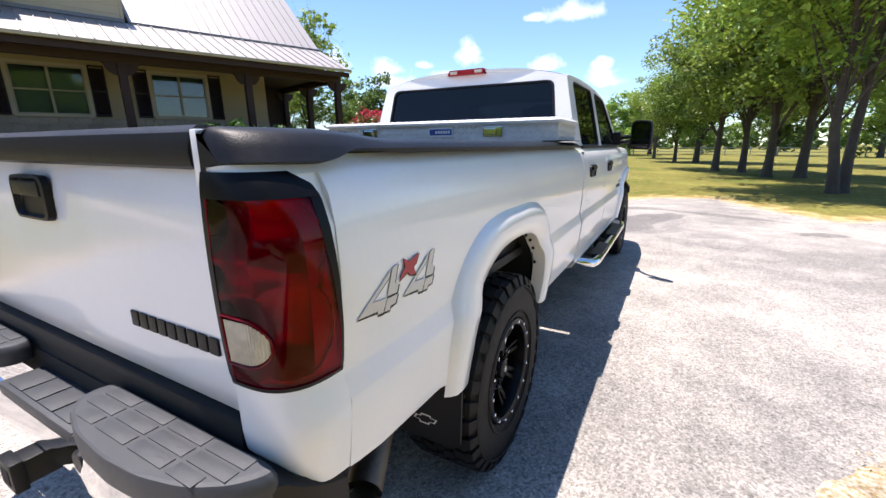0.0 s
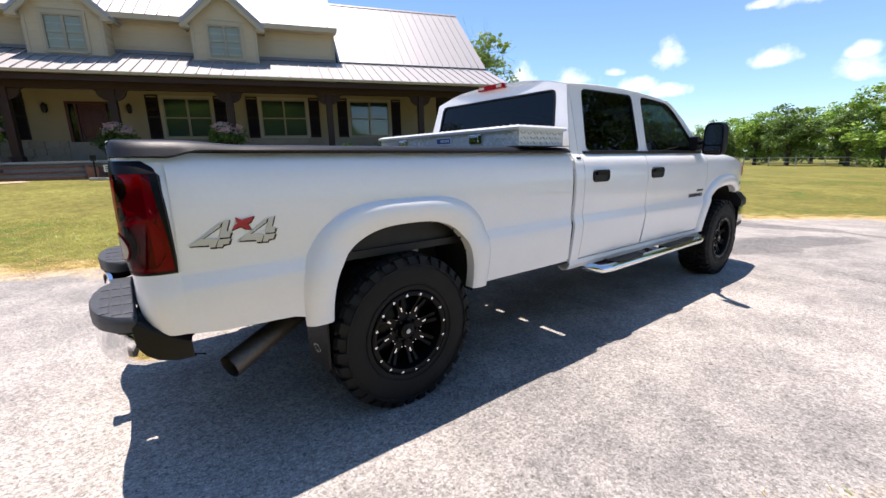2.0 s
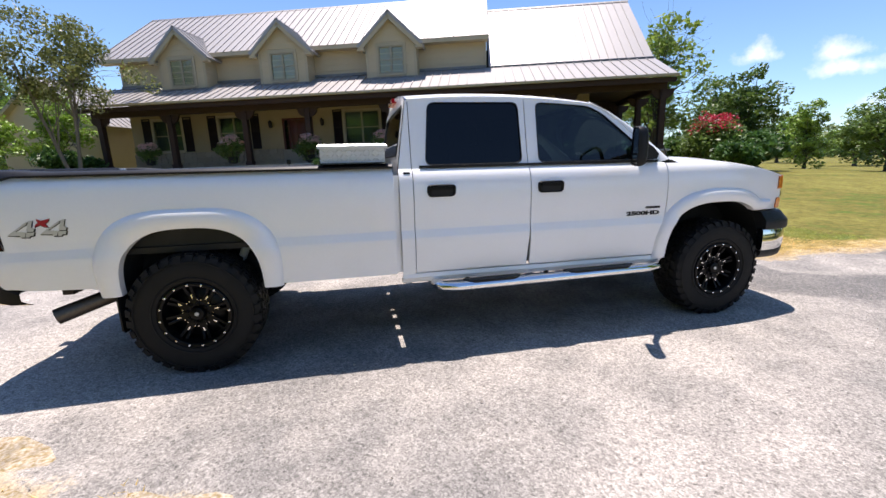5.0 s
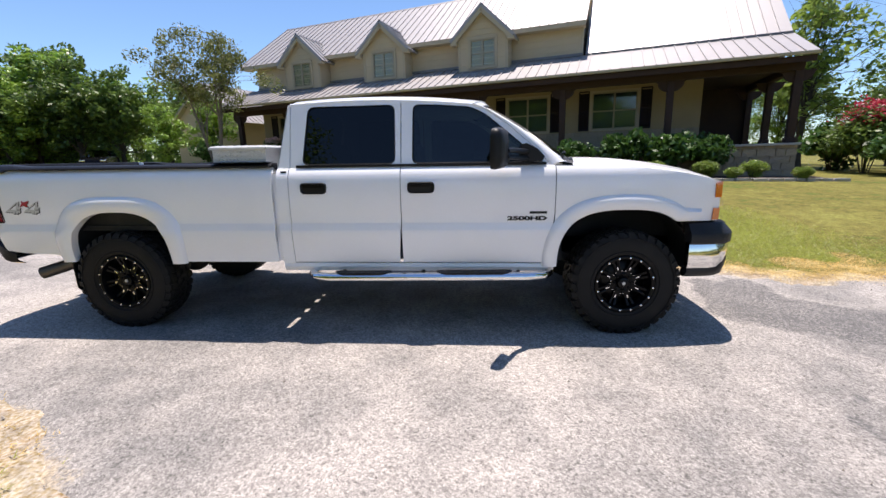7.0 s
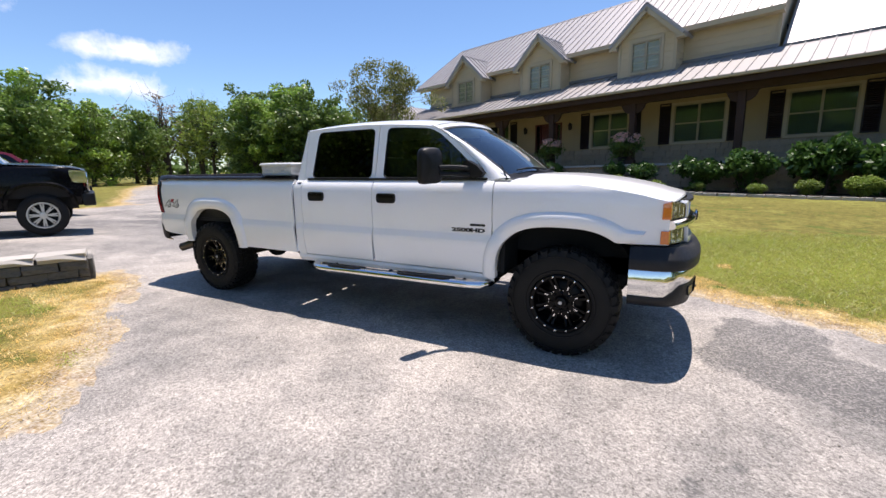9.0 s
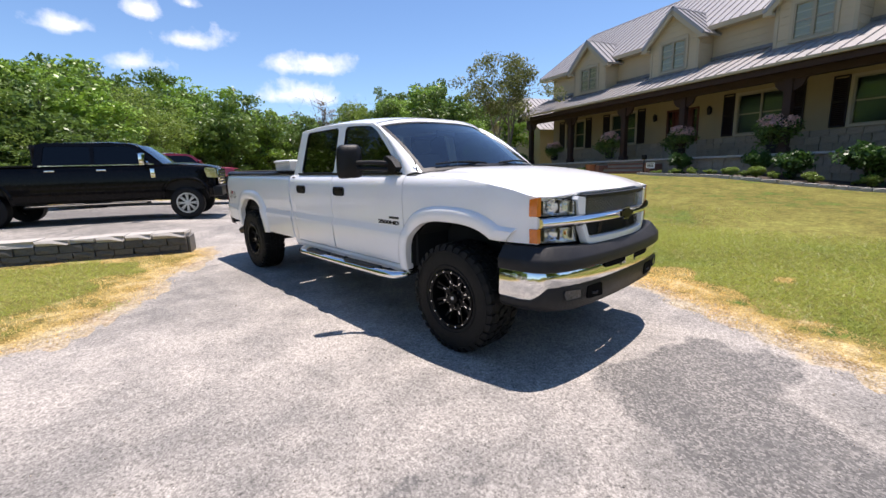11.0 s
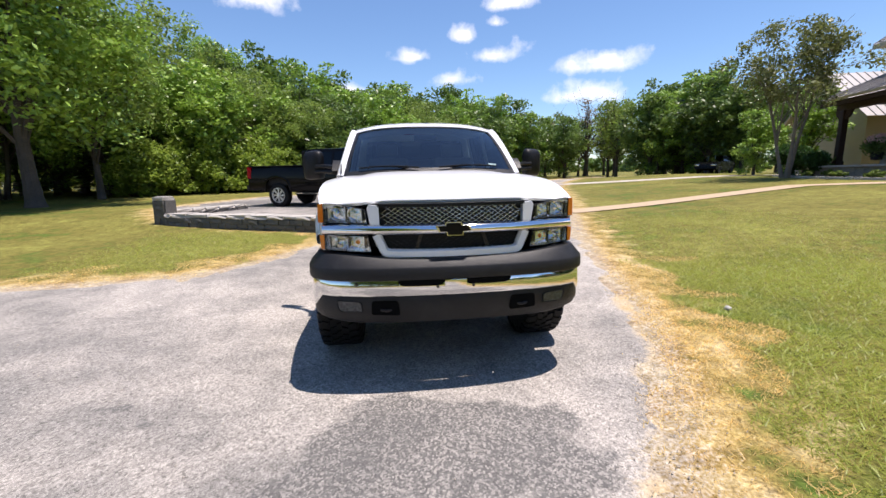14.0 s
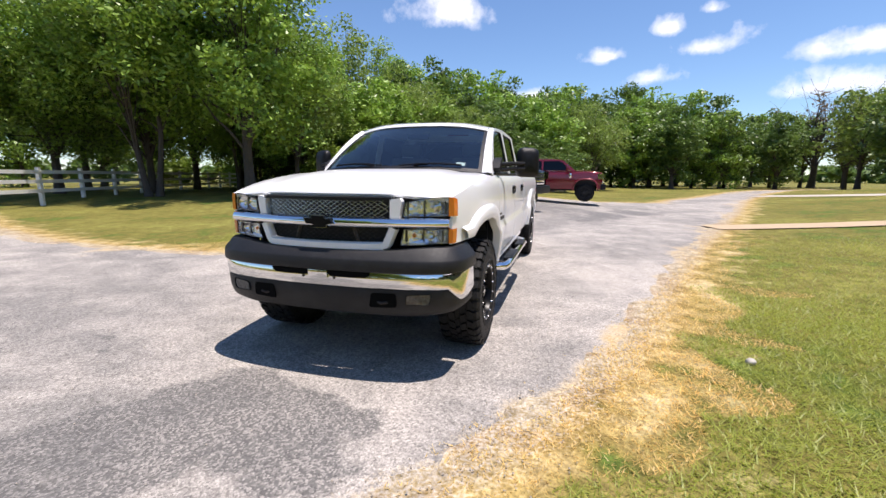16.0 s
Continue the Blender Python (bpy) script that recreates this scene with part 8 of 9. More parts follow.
def build_wheel():
    R, W = 0.432, 0.30
    bm = bmesh.new()
    prof = [(0.228, 0.13), (0.243, 0.148), (0.29, 0.158), (0.35, 0.157), (0.385, 0.15), (0.408, 0.138), (0.417, 0.12), (0.419, 0.0), (0.417, -0.12), (0.408, -0.138), (0.35, -0.155), (0.26, -0.15), (0.228, -0.135)]
    add_lathe(bm, prof, 64, axis="x")
    # raised lines on the sidewall
    for r in (0.262, 0.372):
        add_lathe(bm, [(r, 0.156), (r + 0.003, 0.1605), (r + 0.008, 0.1605), (r + 0.011, 0.156)], 64, axis="x")
    wheel = part("wheel", bm, TYRE, truck, "mud-terrain tyre on a gloss black rim with bright rivets", smooth=35)
    bm = bmesh.new()
    rnd = random.Random(4)
    n = 34
    for k in range(n):
        a0 = 2 * math.pi * k / n
        for row, (xc, wx, sh) in enumerate(((-0.098, 0.05, 0.0), (-0.042, 0.044, 0.5), (0.014 - 0.014, 0.03, 0.15), (0.042, 0.044, 0.65), (0.098, 0.05, 0.3))):
            a = a0 + sh * 2 * math.pi / n + rnd.uniform(-0.01, 0.01)
            da = 2 * math.pi / n * (0.36 if row != 2 else 0.3)
            skew = 0.02 * (1 if row in (1, 4) else -1)
            vs = []
            for r in (0.414, R):
                for x, aa in ((xc - wx / 2, a - da - skew), (xc + wx / 2, a - da + skew), (xc + wx / 2, a + da + skew), (xc - wx / 2, a + da - skew)):
                    vs.append(bm.verts.new((x, r * math.cos(aa), r * math.sin(aa))))
            for q in ((4, 5, 6, 7), (0, 1, 5, 4), (1, 2, 6, 5), (2, 3, 7, 6), (3, 0, 4, 7)):
                bm.faces.new([vs[i] for i in q])
        for sx in (-1, 1):
            # shoulder lugs run down the sidewall, long and short in turn
            a = a0 + (0.3 if sx > 0 else 0.0) * 2 * math.pi / n
            da = 2 * math.pi / n * 0.33
            low = 0.372 if k % 2 else 0.388
            vs = []
            for r, x in ((R - 0.002, 0.118), (0.424, 0.146), (low, 0.162), (R - 0.012, 0.10), (0.40, 0.12), (low, 0.148)):
                for s in (-1, 1):
                    aa = a + s * da * (1 if r > 0.4 else 0.8)
                    vs.append(bm.verts.new((sx * x, r * math.cos(aa), r * math.sin(aa))))
            for q in ((0, 1, 3, 2), (2, 3, 5, 4), (0, 2, 8, 6), (1, 7, 9, 3), (2, 4, 10, 8), (3, 9, 11, 5), (4, 5, 11, 10)):
                bm.faces.new([vs[i] for i in q])
    tagged(part("tread", bm, TYRE, wheel, "knobbly mud-terrain tread", smooth=35), kind="stuff")
    bm = bmesh.new()
    add_lathe(bm, [(0.262, 0.13), (0.268, 0.148), (0.262, 0.152), (0.252, 0.152), (0.238, 0.146), (0.234, 0.135), (0.226, 0.09), (0.222, 0.0), (0.225, -0.12), (0.262, -0.13)], 64, axis="x")
    bm.transform(RIM_SIZE)
    rim = part("rim", bm, RIMBLACK, wheel, smooth=40)
    bm = bmesh.new()
    add_lathe(bm, [(0.223, 0.03), (0.18, 0.05), (0.13, 0.062), (0.0, 0.066)], 40, axis="x")
    bm.transform(RIM_SIZE)
    part("rim_disc", bm, RIMBLACK, wheel, smooth=40)
    bm = bmesh.new()
    add_lathe(bm, [(0.105, 0.06), (0.1, 0.088), (0.085, 0.094), (0.06, 0.09), (0.055, 0.105), (0.05, 0.118), (0.04, 0.122), (0.0, 0.123)], 32, axis="x")
    bm.transform(RIM_SIZE)
    hub = part("hub_cap", bm, RIMBLACK, wheel, smooth=35)
    bm = bmesh.new()
    add_lathe(bm, [(0.014, 0.1235), (0.013, 0.126), (0.0, 0.1262)], 20, axis="x")
    part("cap_mark", bm, SILVER, wheel)
    # spokes: eight, each with a slot between and a milled tip
    bm = bmesh.new()
    pr = [(0.082, -0.030), (0.15, -0.024), (0.226, -0.034), (0.226, -0.012), (0.165, -0.006), (0.165, 0.006), (0.226, 0.012), (0.226, 0.034), (0.15, 0.024), (0.082, 0.030)]
    A = [bm.verts.new((0.092 - 0.01 * (r - 0.08) / 0.146 * 0 + (0.02 if r > 0.2 else 0.0), r, t)) for r, t in pr]
    B = [bm.verts.new((0.05, r, t)) for r, t in pr]
    bm.faces.new(A)
    for i in range(len(pr)):
        bm.faces.new((A[i], A[(i + 1) % len(pr)], B[(i + 1) % len(pr)], B[i]))
    me = bpy.data.meshes.new("spoke")
    bmesh.ops.recalc_face_normals(bm, faces=bm.faces)
    bm.to_mesh(me)
    bm.free()
    me.materials.append(RIMBLACK)
    bm = bmesh.new()
    add_prism(bm, [(0.128, -0.004), (0.158, -0.006), (0.158, 0.006), (0.128, 0.004)], "x", 0.09, 0.097)
    me2 = bpy.data.meshes.new("milled_tip")
    bmesh.ops.recalc_face_normals(bm, faces=bm.faces)
    bm.to_mesh(me2)
    bm.free()
    me2.materials.append(RIVET)
    bm = bmesh.new()
    add_lathe(bm, [(0.0085, 0.15), (0.0075, 0.158), (0.0, 0.16)], 8, axis="x")
    me3 = bpy.data.meshes.new("rivet")
    bm.to_mesh(me3)
    bm.free()
    me3.materials.append(RIVET)
    bm = bmesh.new()
    add_lathe(bm, [(0.012, 0.088), (0.012, 0.104), (0.008, 0.108), (0.0, 0.108)], 6, axis="x")
    me4 = bpy.data.meshes.new("lug_nut")
    bm.to_mesh(me4)
    bm.free()
    me4.materials.append(RIMBLACK)
    bm = bmesh.new()
    add_prism(bm, [(0.104, -0.005), (0.113, 0.0), (0.104, 0.005)], "x", 0.092, 0.0965)
    me5 = bpy.data.meshes.new("milled_chip")
    bmesh.ops.recalc_face_normals(bm, faces=bm.faces)
    bm.to_mesh(me5)
    bm.free()
    me5.materials.append(RIVET)
    for q in (me, me2, me5):
        q.transform(RIM_SIZE)
    for k in range(8):
        m = Matrix.Rotation(2 * math.pi * k / 8 + 0.2, 4, "X")
        piece("spoke", me, wheel, m)
        piece("milled_tip", me2, wheel, m)
        for t in (-0.026, 0.026):
            piece("milled_chip", me5, wheel, m @ Matrix.Translation((0, 0, t)))
        piece("lug_nut", me4, wheel, Matrix.Rotation(2 * math.pi * k / 8 + 0.6, 4, "X") @ Matrix.Translation((0, 0.066, 0)))
    for k in range(16):
        piece("rivet", me3, wheel, Matrix.Rotation(2 * math.pi * k / 16 + 0.1, 4, "X") @ Matrix.Translation((0, 0.2195, 0)))
    return wheel


wheel = build_wheel()
for x, y, turn, spin in ((0.815, 4.242, 0, 10), (-0.815, 0.0, 180, 35), (-0.815, 4.242, 180, 70)):
    w = copy_thing(wheel, pose(x, y, 0.428, 0, 0, turn) @ Matrix.Rotation(radians(spin), 4, "X"))
wheel.matrix_basis = pose(0.815, 0.0, 0.428, 0, 0, 0)

# cabin inside
def seat(x, y, w=0.5, name="front_seat"):
    bm = bmesh.new()
    add_box(bm, x - w / 2, x + w / 2, y - 0.05, y + 0.5, 0.84, 1.0, 0.05)
    st = part(name, bm, SEAT, truck, "grey cloth seat", smooth=40)
    bm = bmesh.new()
    add_box(bm, x - w / 2, x + w / 2, -0.08, 0.08, 0.0, 0.62, 0.06)
    bm.transform(Matrix.Translation((0, y - 0.02, 0.98)) @ Matrix.Rotation(radians(14), 4, "X"))
    part("backrest", bm, SEAT, st, smooth=40)
    if name == "front_seat":
        bm = bmesh.new()
        add_box(bm, x - 0.13, x + 0.13, -0.05, 0.05, 0.64, 0.80, 0.04)
        bm.transform(Matrix.Translation((0, y - 0.02, 0.98)) @ Matrix.Rotation(radians(14), 4, "X"))
        part("headrest", bm, SEAT, st, smooth=40)


seat(0.4, 2.55)
seat(-0.4, 2.55)
seat(0.0, 1.68, 1.35, "rear_bench")
bm = bmesh.new()
prof = [(3.62, 1.0), (3.35, 1.02), (3.28, 1.12), (3.30, 1.26), (3.40, 1.345), (3.60, 1.375), (3.80, 1.37), (3.80, 1.0)]
add_prism(bm, prof, "x", -0.84, 0.84)
part("dashboard", bm, DASH, truck, smooth=30)
bm = bmesh.new()
ring = [Vector((0.19 * math.cos(2 * math.pi * k / 24), 0, 0.19 * math.sin(2 * math.pi * k / 24))) for k in range(25)]
M = Matrix.Translation((-0.4, 3.17, 1.24)) @ Matrix.Rotation(radians(-28), 4, "X")
add_tube(bm, [M @ p for p in ring], 0.016, 8, cap=False)
for a in (90, 210, 330):
    add_tube(bm, [M @ Vector((0, 0.02, 0)), M @ Vector((0.18 * math.cos(radians(a)), 0, 0.18 * math.sin(radians(a))))], 0.018, 6)
part("steering_wheel", bm, BLACKTRIM, truck, smooth=True)
bm = bmesh.new()
add_box(bm, -0.12, 0.12, 3.20, 3.235, 1.735, 1.80, 0.015)
part("rear_view_mirror", bm, BLACKTRIM, truck, smooth=True)
bm = bmesh.new()
bm.faces.new([bm.verts.new(screen_point(s, t, -0.009)) for s, t in ((-0.80, 0.10), (-0.70, 0.10), (-0.70, 0.155), (-0.80, 0.155))])
part("screen_sticker", bm, PAPER, truck, "small white sticker")
bm = bmesh.new()
add_box(bm, 0.16, 0.5, 3.45, 3.5, 1.372, 1.376)
part("paper_on_dash", bm, PAPER, truck)

# ---- toolbox across the bed ----
tbox = thing("truck_toolbox", pose(0, 0, 0), "diamond-plate aluminium toolbox lying across the truck bed rails", "toolbox")
bm = bmesh.new()
add_prism(bm, [(0.91, 1.18), (0.91, 1.427), (1.347, 1.427), (1.347, 1.18)], "x", -0.79, 0.79)
add_prism(bm, [(0.905, 1.427), (0.905, 1.532), (1.352, 1.532), (1.352, 1.427)], "x", -0.885, 0.885)
part("body", bm, DIAMOND, tbox)
bm = bmesh.new()
lpo = [(-0.9, 0.885), (0.9, 0.885), (0.9, 1.372), (-0.9, 1.372)]
add_grid(bm, [[Vector((x * a, y0, z)) for x, y0 in lpo] for a, z in ((1.0, 1.528), (1.0, 1.545))], close=True)
vs = [bm.verts.new(Vector((x * 0.985, 1.1285 + (y - 1.1285) * 0.94, 1.556))) for x, y in lpo]
lo = [v for v in bm.verts if abs(v.co.z - 1.545) < 1e-4]
add_grid(bm, [[Vector((x, y, 1.545)) for x, y in lpo], [v.co for v in vs]], close=True)
bm.faces.new(vs)
bmesh.ops.remove_doubles(bm, verts=bm.verts, dist=1e-4)
lid = part("lid", bm, DIAMOND, tbox)
for s in (1, -1):
    box("rail_foot", (min(s * 0.80, s * 0.93), max(s * 0.80, s * 0.93), 0.89, 1.365, 1.424, 1.4275), BLACKTRIM, tbox)


def tread(bm, o, ux, uz, nrm, w, h, step=0.03):
    """Raised diamonds, turned one way and the other by turns."""
    nx, nz = int(w / step), int(h / step)
    for i in range(nx):
        for j in range(max(1, nz)):
            c = o + ux * ((i + 0.5) * w / nx) + uz * ((j + 0.5) * h / max(1, nz))
            sgn = 1 if (i + j) % 2 else -1
            a = (ux + uz * sgn).normalized() * step * 0.62
            b = (ux - uz * sgn).normalized() * step * 0.15
            q = [bm.verts.new(p) for p in (c - a, c + b, c + a, c - b)]
            t = bm.verts.new(c + nrm * 0.007)
            for k in range(4):
                bm.faces.new((q[k], q[(k + 1) % 4], t))


bm = bmesh.new()
X, Y, Z = Vector((1, 0, 0)), Vector((0, 1, 0)), Vector((0, 0, 1))
tread(bm, Vector((-0.885, 0.9045, 1.43)), X, Z, -Y, 1.77, 0.096)
for s in (1, -1):
    tread(bm, Vector((s * 0.8855, 0.91, 1.43)), Y, Z, X * s, 0.44, 0.096)
tread(bm, Vector((-0.88, 0.90, 1.5562)), X, Y, Z, 1.76, 0.455)
tagged(part("tread_pattern", bm, DIAMOND, tbox, "raised diamond tread"), kind="stuff")
for x in (0.48, -0.48):
    bm = bmesh.new()
    add_box(bm, x - 0.065, x + 0.065, 0.893, 0.904, 1.452, 1.515, 0.004)
    lt = part("latch", bm, CHROME, tbox, "chrome paddle latch")
    bm = bmesh.new()
    add_box(bm, x - 0.05, x + 0.03, 0.886, 0.894, 1.462, 1.504, 0.004)
    part("paddle", bm, CHROME, lt)
bm = bmesh.new()
add_box(bm, 0.02, 0.2, 0.896, 0.903, 1.455, 1.515)
bd = part("badge", bm, PAPER, tbox, "small blue and white badge")
box("badge_face", (0.026, 0.194, 0.8945, 0.896, 1.466, 1.504), BLUE, bd)
for k in range(6):
    box("badge_bar", (0.072 + k * 0.019, 0.085 + k * 0.019, 0.8935, 0.8945, 1.476, 1.494), PAPER, bd)

# ---- parked trucks ----
def other_truck(name, m, paint, label, wheel_mat, long=True):
    """A modern crew-cab pickup, length along local +y (nose), built from lofted sections."""
    t = thing(name, m, label, "pickup truck")
    HW = 1.0
    # (y, z) side outline of body below the windows
    def body_x(z):
        return HW - 0.05 * ((z - 0.95) / 0.45) ** 2
    AR, AF = (0.0, 0.50, 0.52, 1.0), (4.2, 0.50, 0.52, 1.0)
    def bottom(y):
        return max(0.58, arch(y, *AR), arch(y, *AF))
    def top(y):
        if y < 1.03:
            return 1.42
        if y < 3.75:
            return 1.40
        return 1.40 - 0.03 * (y - 3.75) - 0.05 * max(0, (y - 4.4) / 0.5) ** 2
    ys = sorted({-1.2, -1.15, -0.9, -0.6, *arch_columns(0.0, 0.5, 10), 0.7, 1.0, 1.02, 1.05, 1.47, 1.9, 2.4, 2.9, 3.3, 3.5, *arch_columns(4.2, 0.5, 10), 4.65, 4.8, 4.9})
    for s in (1, -1):
        bm = bmesh.new()
        rows = []
        for y in ys:
            zb, zt = bottom(y), top(y)
            taper = -0.06 * max(0, (y - 4.4) / 0.5) ** 2
            rows.append([Vector((s * (body_x(zb + (zt - zb) * k / 9) + taper - (0.05 if k == 9 else 0)), y, zb + (zt - zb) * k / 9)) for k in range(10)])
        add_grid(bm, rows)
        part("body_side", bm, paint, t, smooth=40)
        for yc in (0.0, 4.2):
            bm = bmesh.new()
            rows = []
            for k in range(25):
                a = math.pi * k / 24
                y = yc + 0.5 * math.cos(a)
                z = arch(y, yc, 0.5, 0.52, 1.0)
                rows.append([Vector((s * (body_x(z) + o), y + math.cos(a) * w, z + math.sin(a) * w)) for w, o in ((0, -0.03), (0, 0.02), (0.05, 0.025), (0.08, 0.0))])
            add_grid(bm, rows)
            part("arch_trim", bm, paint, t, smooth=True)
            bm = bmesh.new()
            add_lathe(bm, [(0.26, 0.12), (0.30, 0.14), (0.37, 0.135), (0.405, 0.11), (0.41, 0.0), (0.405, -0.13), (0.2, -0.13)], 40, axis="x")
            w = part("wheel", bm, TYRE, t, smooth=40)
            w.matrix_local = Matrix.Translation((s * 0.84, yc, 0.41)) @ Matrix.Rotation(0 if s > 0 else math.pi, 4, "Z")
            bm = bmesh.new()
            add_lathe(bm, [(0.262, 0.12), (0.262, 0.138), (0.24, 0.138), (0.225, 0.11)], 36, axis="x")
            part("rim", bm, wheel_mat, w, smooth=40)
            bm = bmesh.new()
            add_lathe(bm, [(0.23, 0.11), (0.225, 0.04), (0.0, 0.05)], 36, axis="x")
            part("rim_disc", bm, DARKHOLE, w, smooth=40)
            for k in range(8):
                bm = bmesh.new()
                add_prism(bm, [(0.05, -0.018), (0.12, -0.026), (0.232, -0.036), (0.232, -0.012), (0.15, 0.0), (0.232, 0.012), (0.232, 0.036), (0.12, 0.026), (0.05, 0.018)], "x", 0.09, 0.122)
                bm.transform(Matrix.Rotation(k * math.pi / 4, 4, "X"))
                part("spoke", bm, wheel_mat, w)
            bm = bmesh.new()
            add_lathe(bm, [(0.07, 0.1), (0.06, 0.14), (0.0, 0.145)], 16, axis="x")
            part("hub_cap", bm, wheel_mat, w, smooth=True)
    # cab
    bm = bmesh.new()
    sec = [(1.05, 1.38, 1.0), (1.12, 1.92, 0.86), (1.3, 1.985, 0.8), (2.6, 2.0, 0.8), (3.05, 1.95, 0.8), (3.2, 1.88, 0.82)]
    rows = []
    for y, z, wx in sec:
        rows.append([Vector((x * wx * 0.95, y, z - 0.05 * abs(x) ** 3)) for x in [-1 + k / 6 for k in range(13)]])
    add_grid(bm, rows)
    part("roof", bm, paint, t, smooth=45)
    def gx(z):
        return 0.95 - 0.26 * (z - 1.4)
    for s in (1, -1):
        for loop, holes in (([(1.05, 1.39), (3.75, 1.39), (3.2, 1.87), (3.0, 1.93), (1.3, 1.95), (1.13, 1.9)], [rounded([(1.22, 1.43), (2.2, 1.43), (2.2, 1.86), (1.29, 1.86)], 0.04), rounded([(2.28, 1.43), (3.5, 1.43), (3.12, 1.81), (3.0, 1.86), (2.28, 1.86)], 0.04)]),):
            bm = bmesh.new()
            edges_ = []
            for lp in [loop] + holes:
                vs = [bm.verts.new((s * gx(z), y, z)) for y, z in lp]
                edges_ += [bm.edges.new((vs[i], vs[(i + 1) % len(vs)])) for i in range(len(vs))]
            bmesh.ops.triangle_fill(bm, use_beauty=True, edges=edges_)
            part("window_frame", bm, paint, t)
            for lp in holes:
                bm = bmesh.new()
                bm.faces.new([bm.verts.new((s * (gx(z) - 0.01), y, z)) for y, z in lp])
                o = part("side_window", bm, TINT, t)
        for y in (1.38, 2.42):
            box("door_handle", (min(s * 0.985, s * 1.02), max(s * 0.985, s * 1.02), y - 0.1, y + 0.1, 1.27, 1.31), CHROME, t, bevel=0.01)
        bm = bmesh.new()
        add_box(bm, min(s * 1.03, s * 1.25), max(s * 1.03, s * 1.25), 3.3, 3.42, 1.38, 1.68, 0.04)
        add_tube(bm, [(s * 0.92, 3.45, 1.45), (s * 1.08, 3.38, 1.46)], 0.04, 8)
        part("wing_mirror", bm, CHROME if paint is BLACKPAINT else paint, t, smooth=40)
        box("belt_trim", (min(s * 0.945, s * 0.962), max(s * 0.945, s * 0.962), 1.16, 3.55, 1.4, 1.418), CHROME, t)
        box("board_strip", (min(s * 1.036, s * 1.046), max(s * 1.036, s * 1.046), 0.8, 3.3, 0.475, 0.492), CHROME, t)
        box("running_board", (min(s * 0.86, s * 1.04), max(s * 0.86, s * 1.04), 0.75, 3.35, 0.44, 0.5), BLACKTRIM, t, bevel=0.02)
        bm = bmesh.new()
        add_prism(bm, [(-1.225, 1.0), (-1.225, 1.38), (-1.05, 1.38), (-1.09, 1.0)], "x", s * 0.86, s * 1.005)
        part("tail_lamp", bm, LENSRED, t)
        bm = bmesh.new()
        add_prism(bm, [(4.72, 1.05), (4.98, 1.03), (4.98, 1.28), (4.70, 1.3)], "x", s * 0.62, s * 0.985)
        bmesh.ops.bevel(bm, geom=bm.edges[:], offset=0.02, segments=2, affect="EDGES")
        part("head_lamp", bm, CHROME, t, smooth=40)
        box("fender_badge", (min(s * 1.0, s * 1.012), max(s * 1.0, s * 1.012), 3.46, 3.56, 1.08, 1.3), CHROME, t, bevel=0.005)
    bm = bmesh.new()
    add_grid(bm, [[Vector((x * wx, y + 0.08 * (1 - x * x), z)) for x in [-1 + k / 6 for k in range(13)]] for y, z, wx in ((3.2, 1.88, 0.78), (3.5, 1.64, 0.84), (3.75, 1.41, 0.9))])
    part("windscreen", bm, SCREEN, t, smooth=True)
    bm = bmesh.new()
    add_grid(bm, [[Vector((x * wx, y + 0.06 * (1 - x * x), z + 0.05 * (1 - x * x))) for x in [-1 + k / 8 for k in range(17)]] for y, z, wx in ((3.7, 1.41, 0.93), (4.2, 1.40, 0.93), (4.7, 1.34, 0.9), (4.9, 1.28, 0.88), (4.95, 1.2, 0.88))])
    part("hood", bm, paint, t, smooth=45)
    box("grille", (-0.62, 0.62, 4.93, 5.0, 0.85, 1.25), CHROME, t, bevel=0.03)
    for k in range(4):
        box("grille_slot", (-0.56, 0.56, 4.99, 5.006, 0.9 + k * 0.085, 0.95 + k * 0.085), DARKHOLE, t, bevel=0.005)
    box("front_bumper", (-0.98, 0.98, 4.85, 5.08, 0.56, 0.82), BLACKTRIM if wheel_mat is not None else CHROME, t, bevel=0.05)
    box("rear_bumper", (-0.98, 0.98, -1.32, -1.2, 0.58, 0.78), BLACKTRIM, t, bevel=0.03)
    box("tailgate", (-0.95, 0.95, -1.23, -1.15, 0.8, 1.42), paint, t, bevel=0.02)
    box("bed_cap", (-0.98, 0.98, -1.2, 1.03, 1.40, 1.43), BLACKTRIM, t)
    box("cab_back", (-0.9, 0.9, 1.04, 1.07, 0.7, 1.9), BLACKTRIM, t)
    box("underbody", (-0.7, 0.7, -1.0, 4.7, 0.5, 0.75), DARKHOLE, t)
    box("inner_shell", (-0.88, 0.88, -1.1, 4.7, 0.76, 1.3), DARKHOLE, t)
    return t


ALLOY = material("bright_alloy_wheel", (0.6, 0.6, 0.6), 0.3, 0.85, var=0.1)
other_truck("black_pickup_truck", pose(3.887, -8.457, 0.245, 0, 0, 67.6) @ Matrix.Diagonal((0.97, 0.962, 1.0, 1)), BLACKPAINT, "gloss black crew-cab pickup with bright alloy wheels behind a wall", ALLOY)
other_truck("red_pickup_truck", pose(1.88, -13.83, 0.22, 0, 0, 90.8), REDPAINT, "metallic red crew-cab pickup parked on the far side of the drive", GREYTRIM)


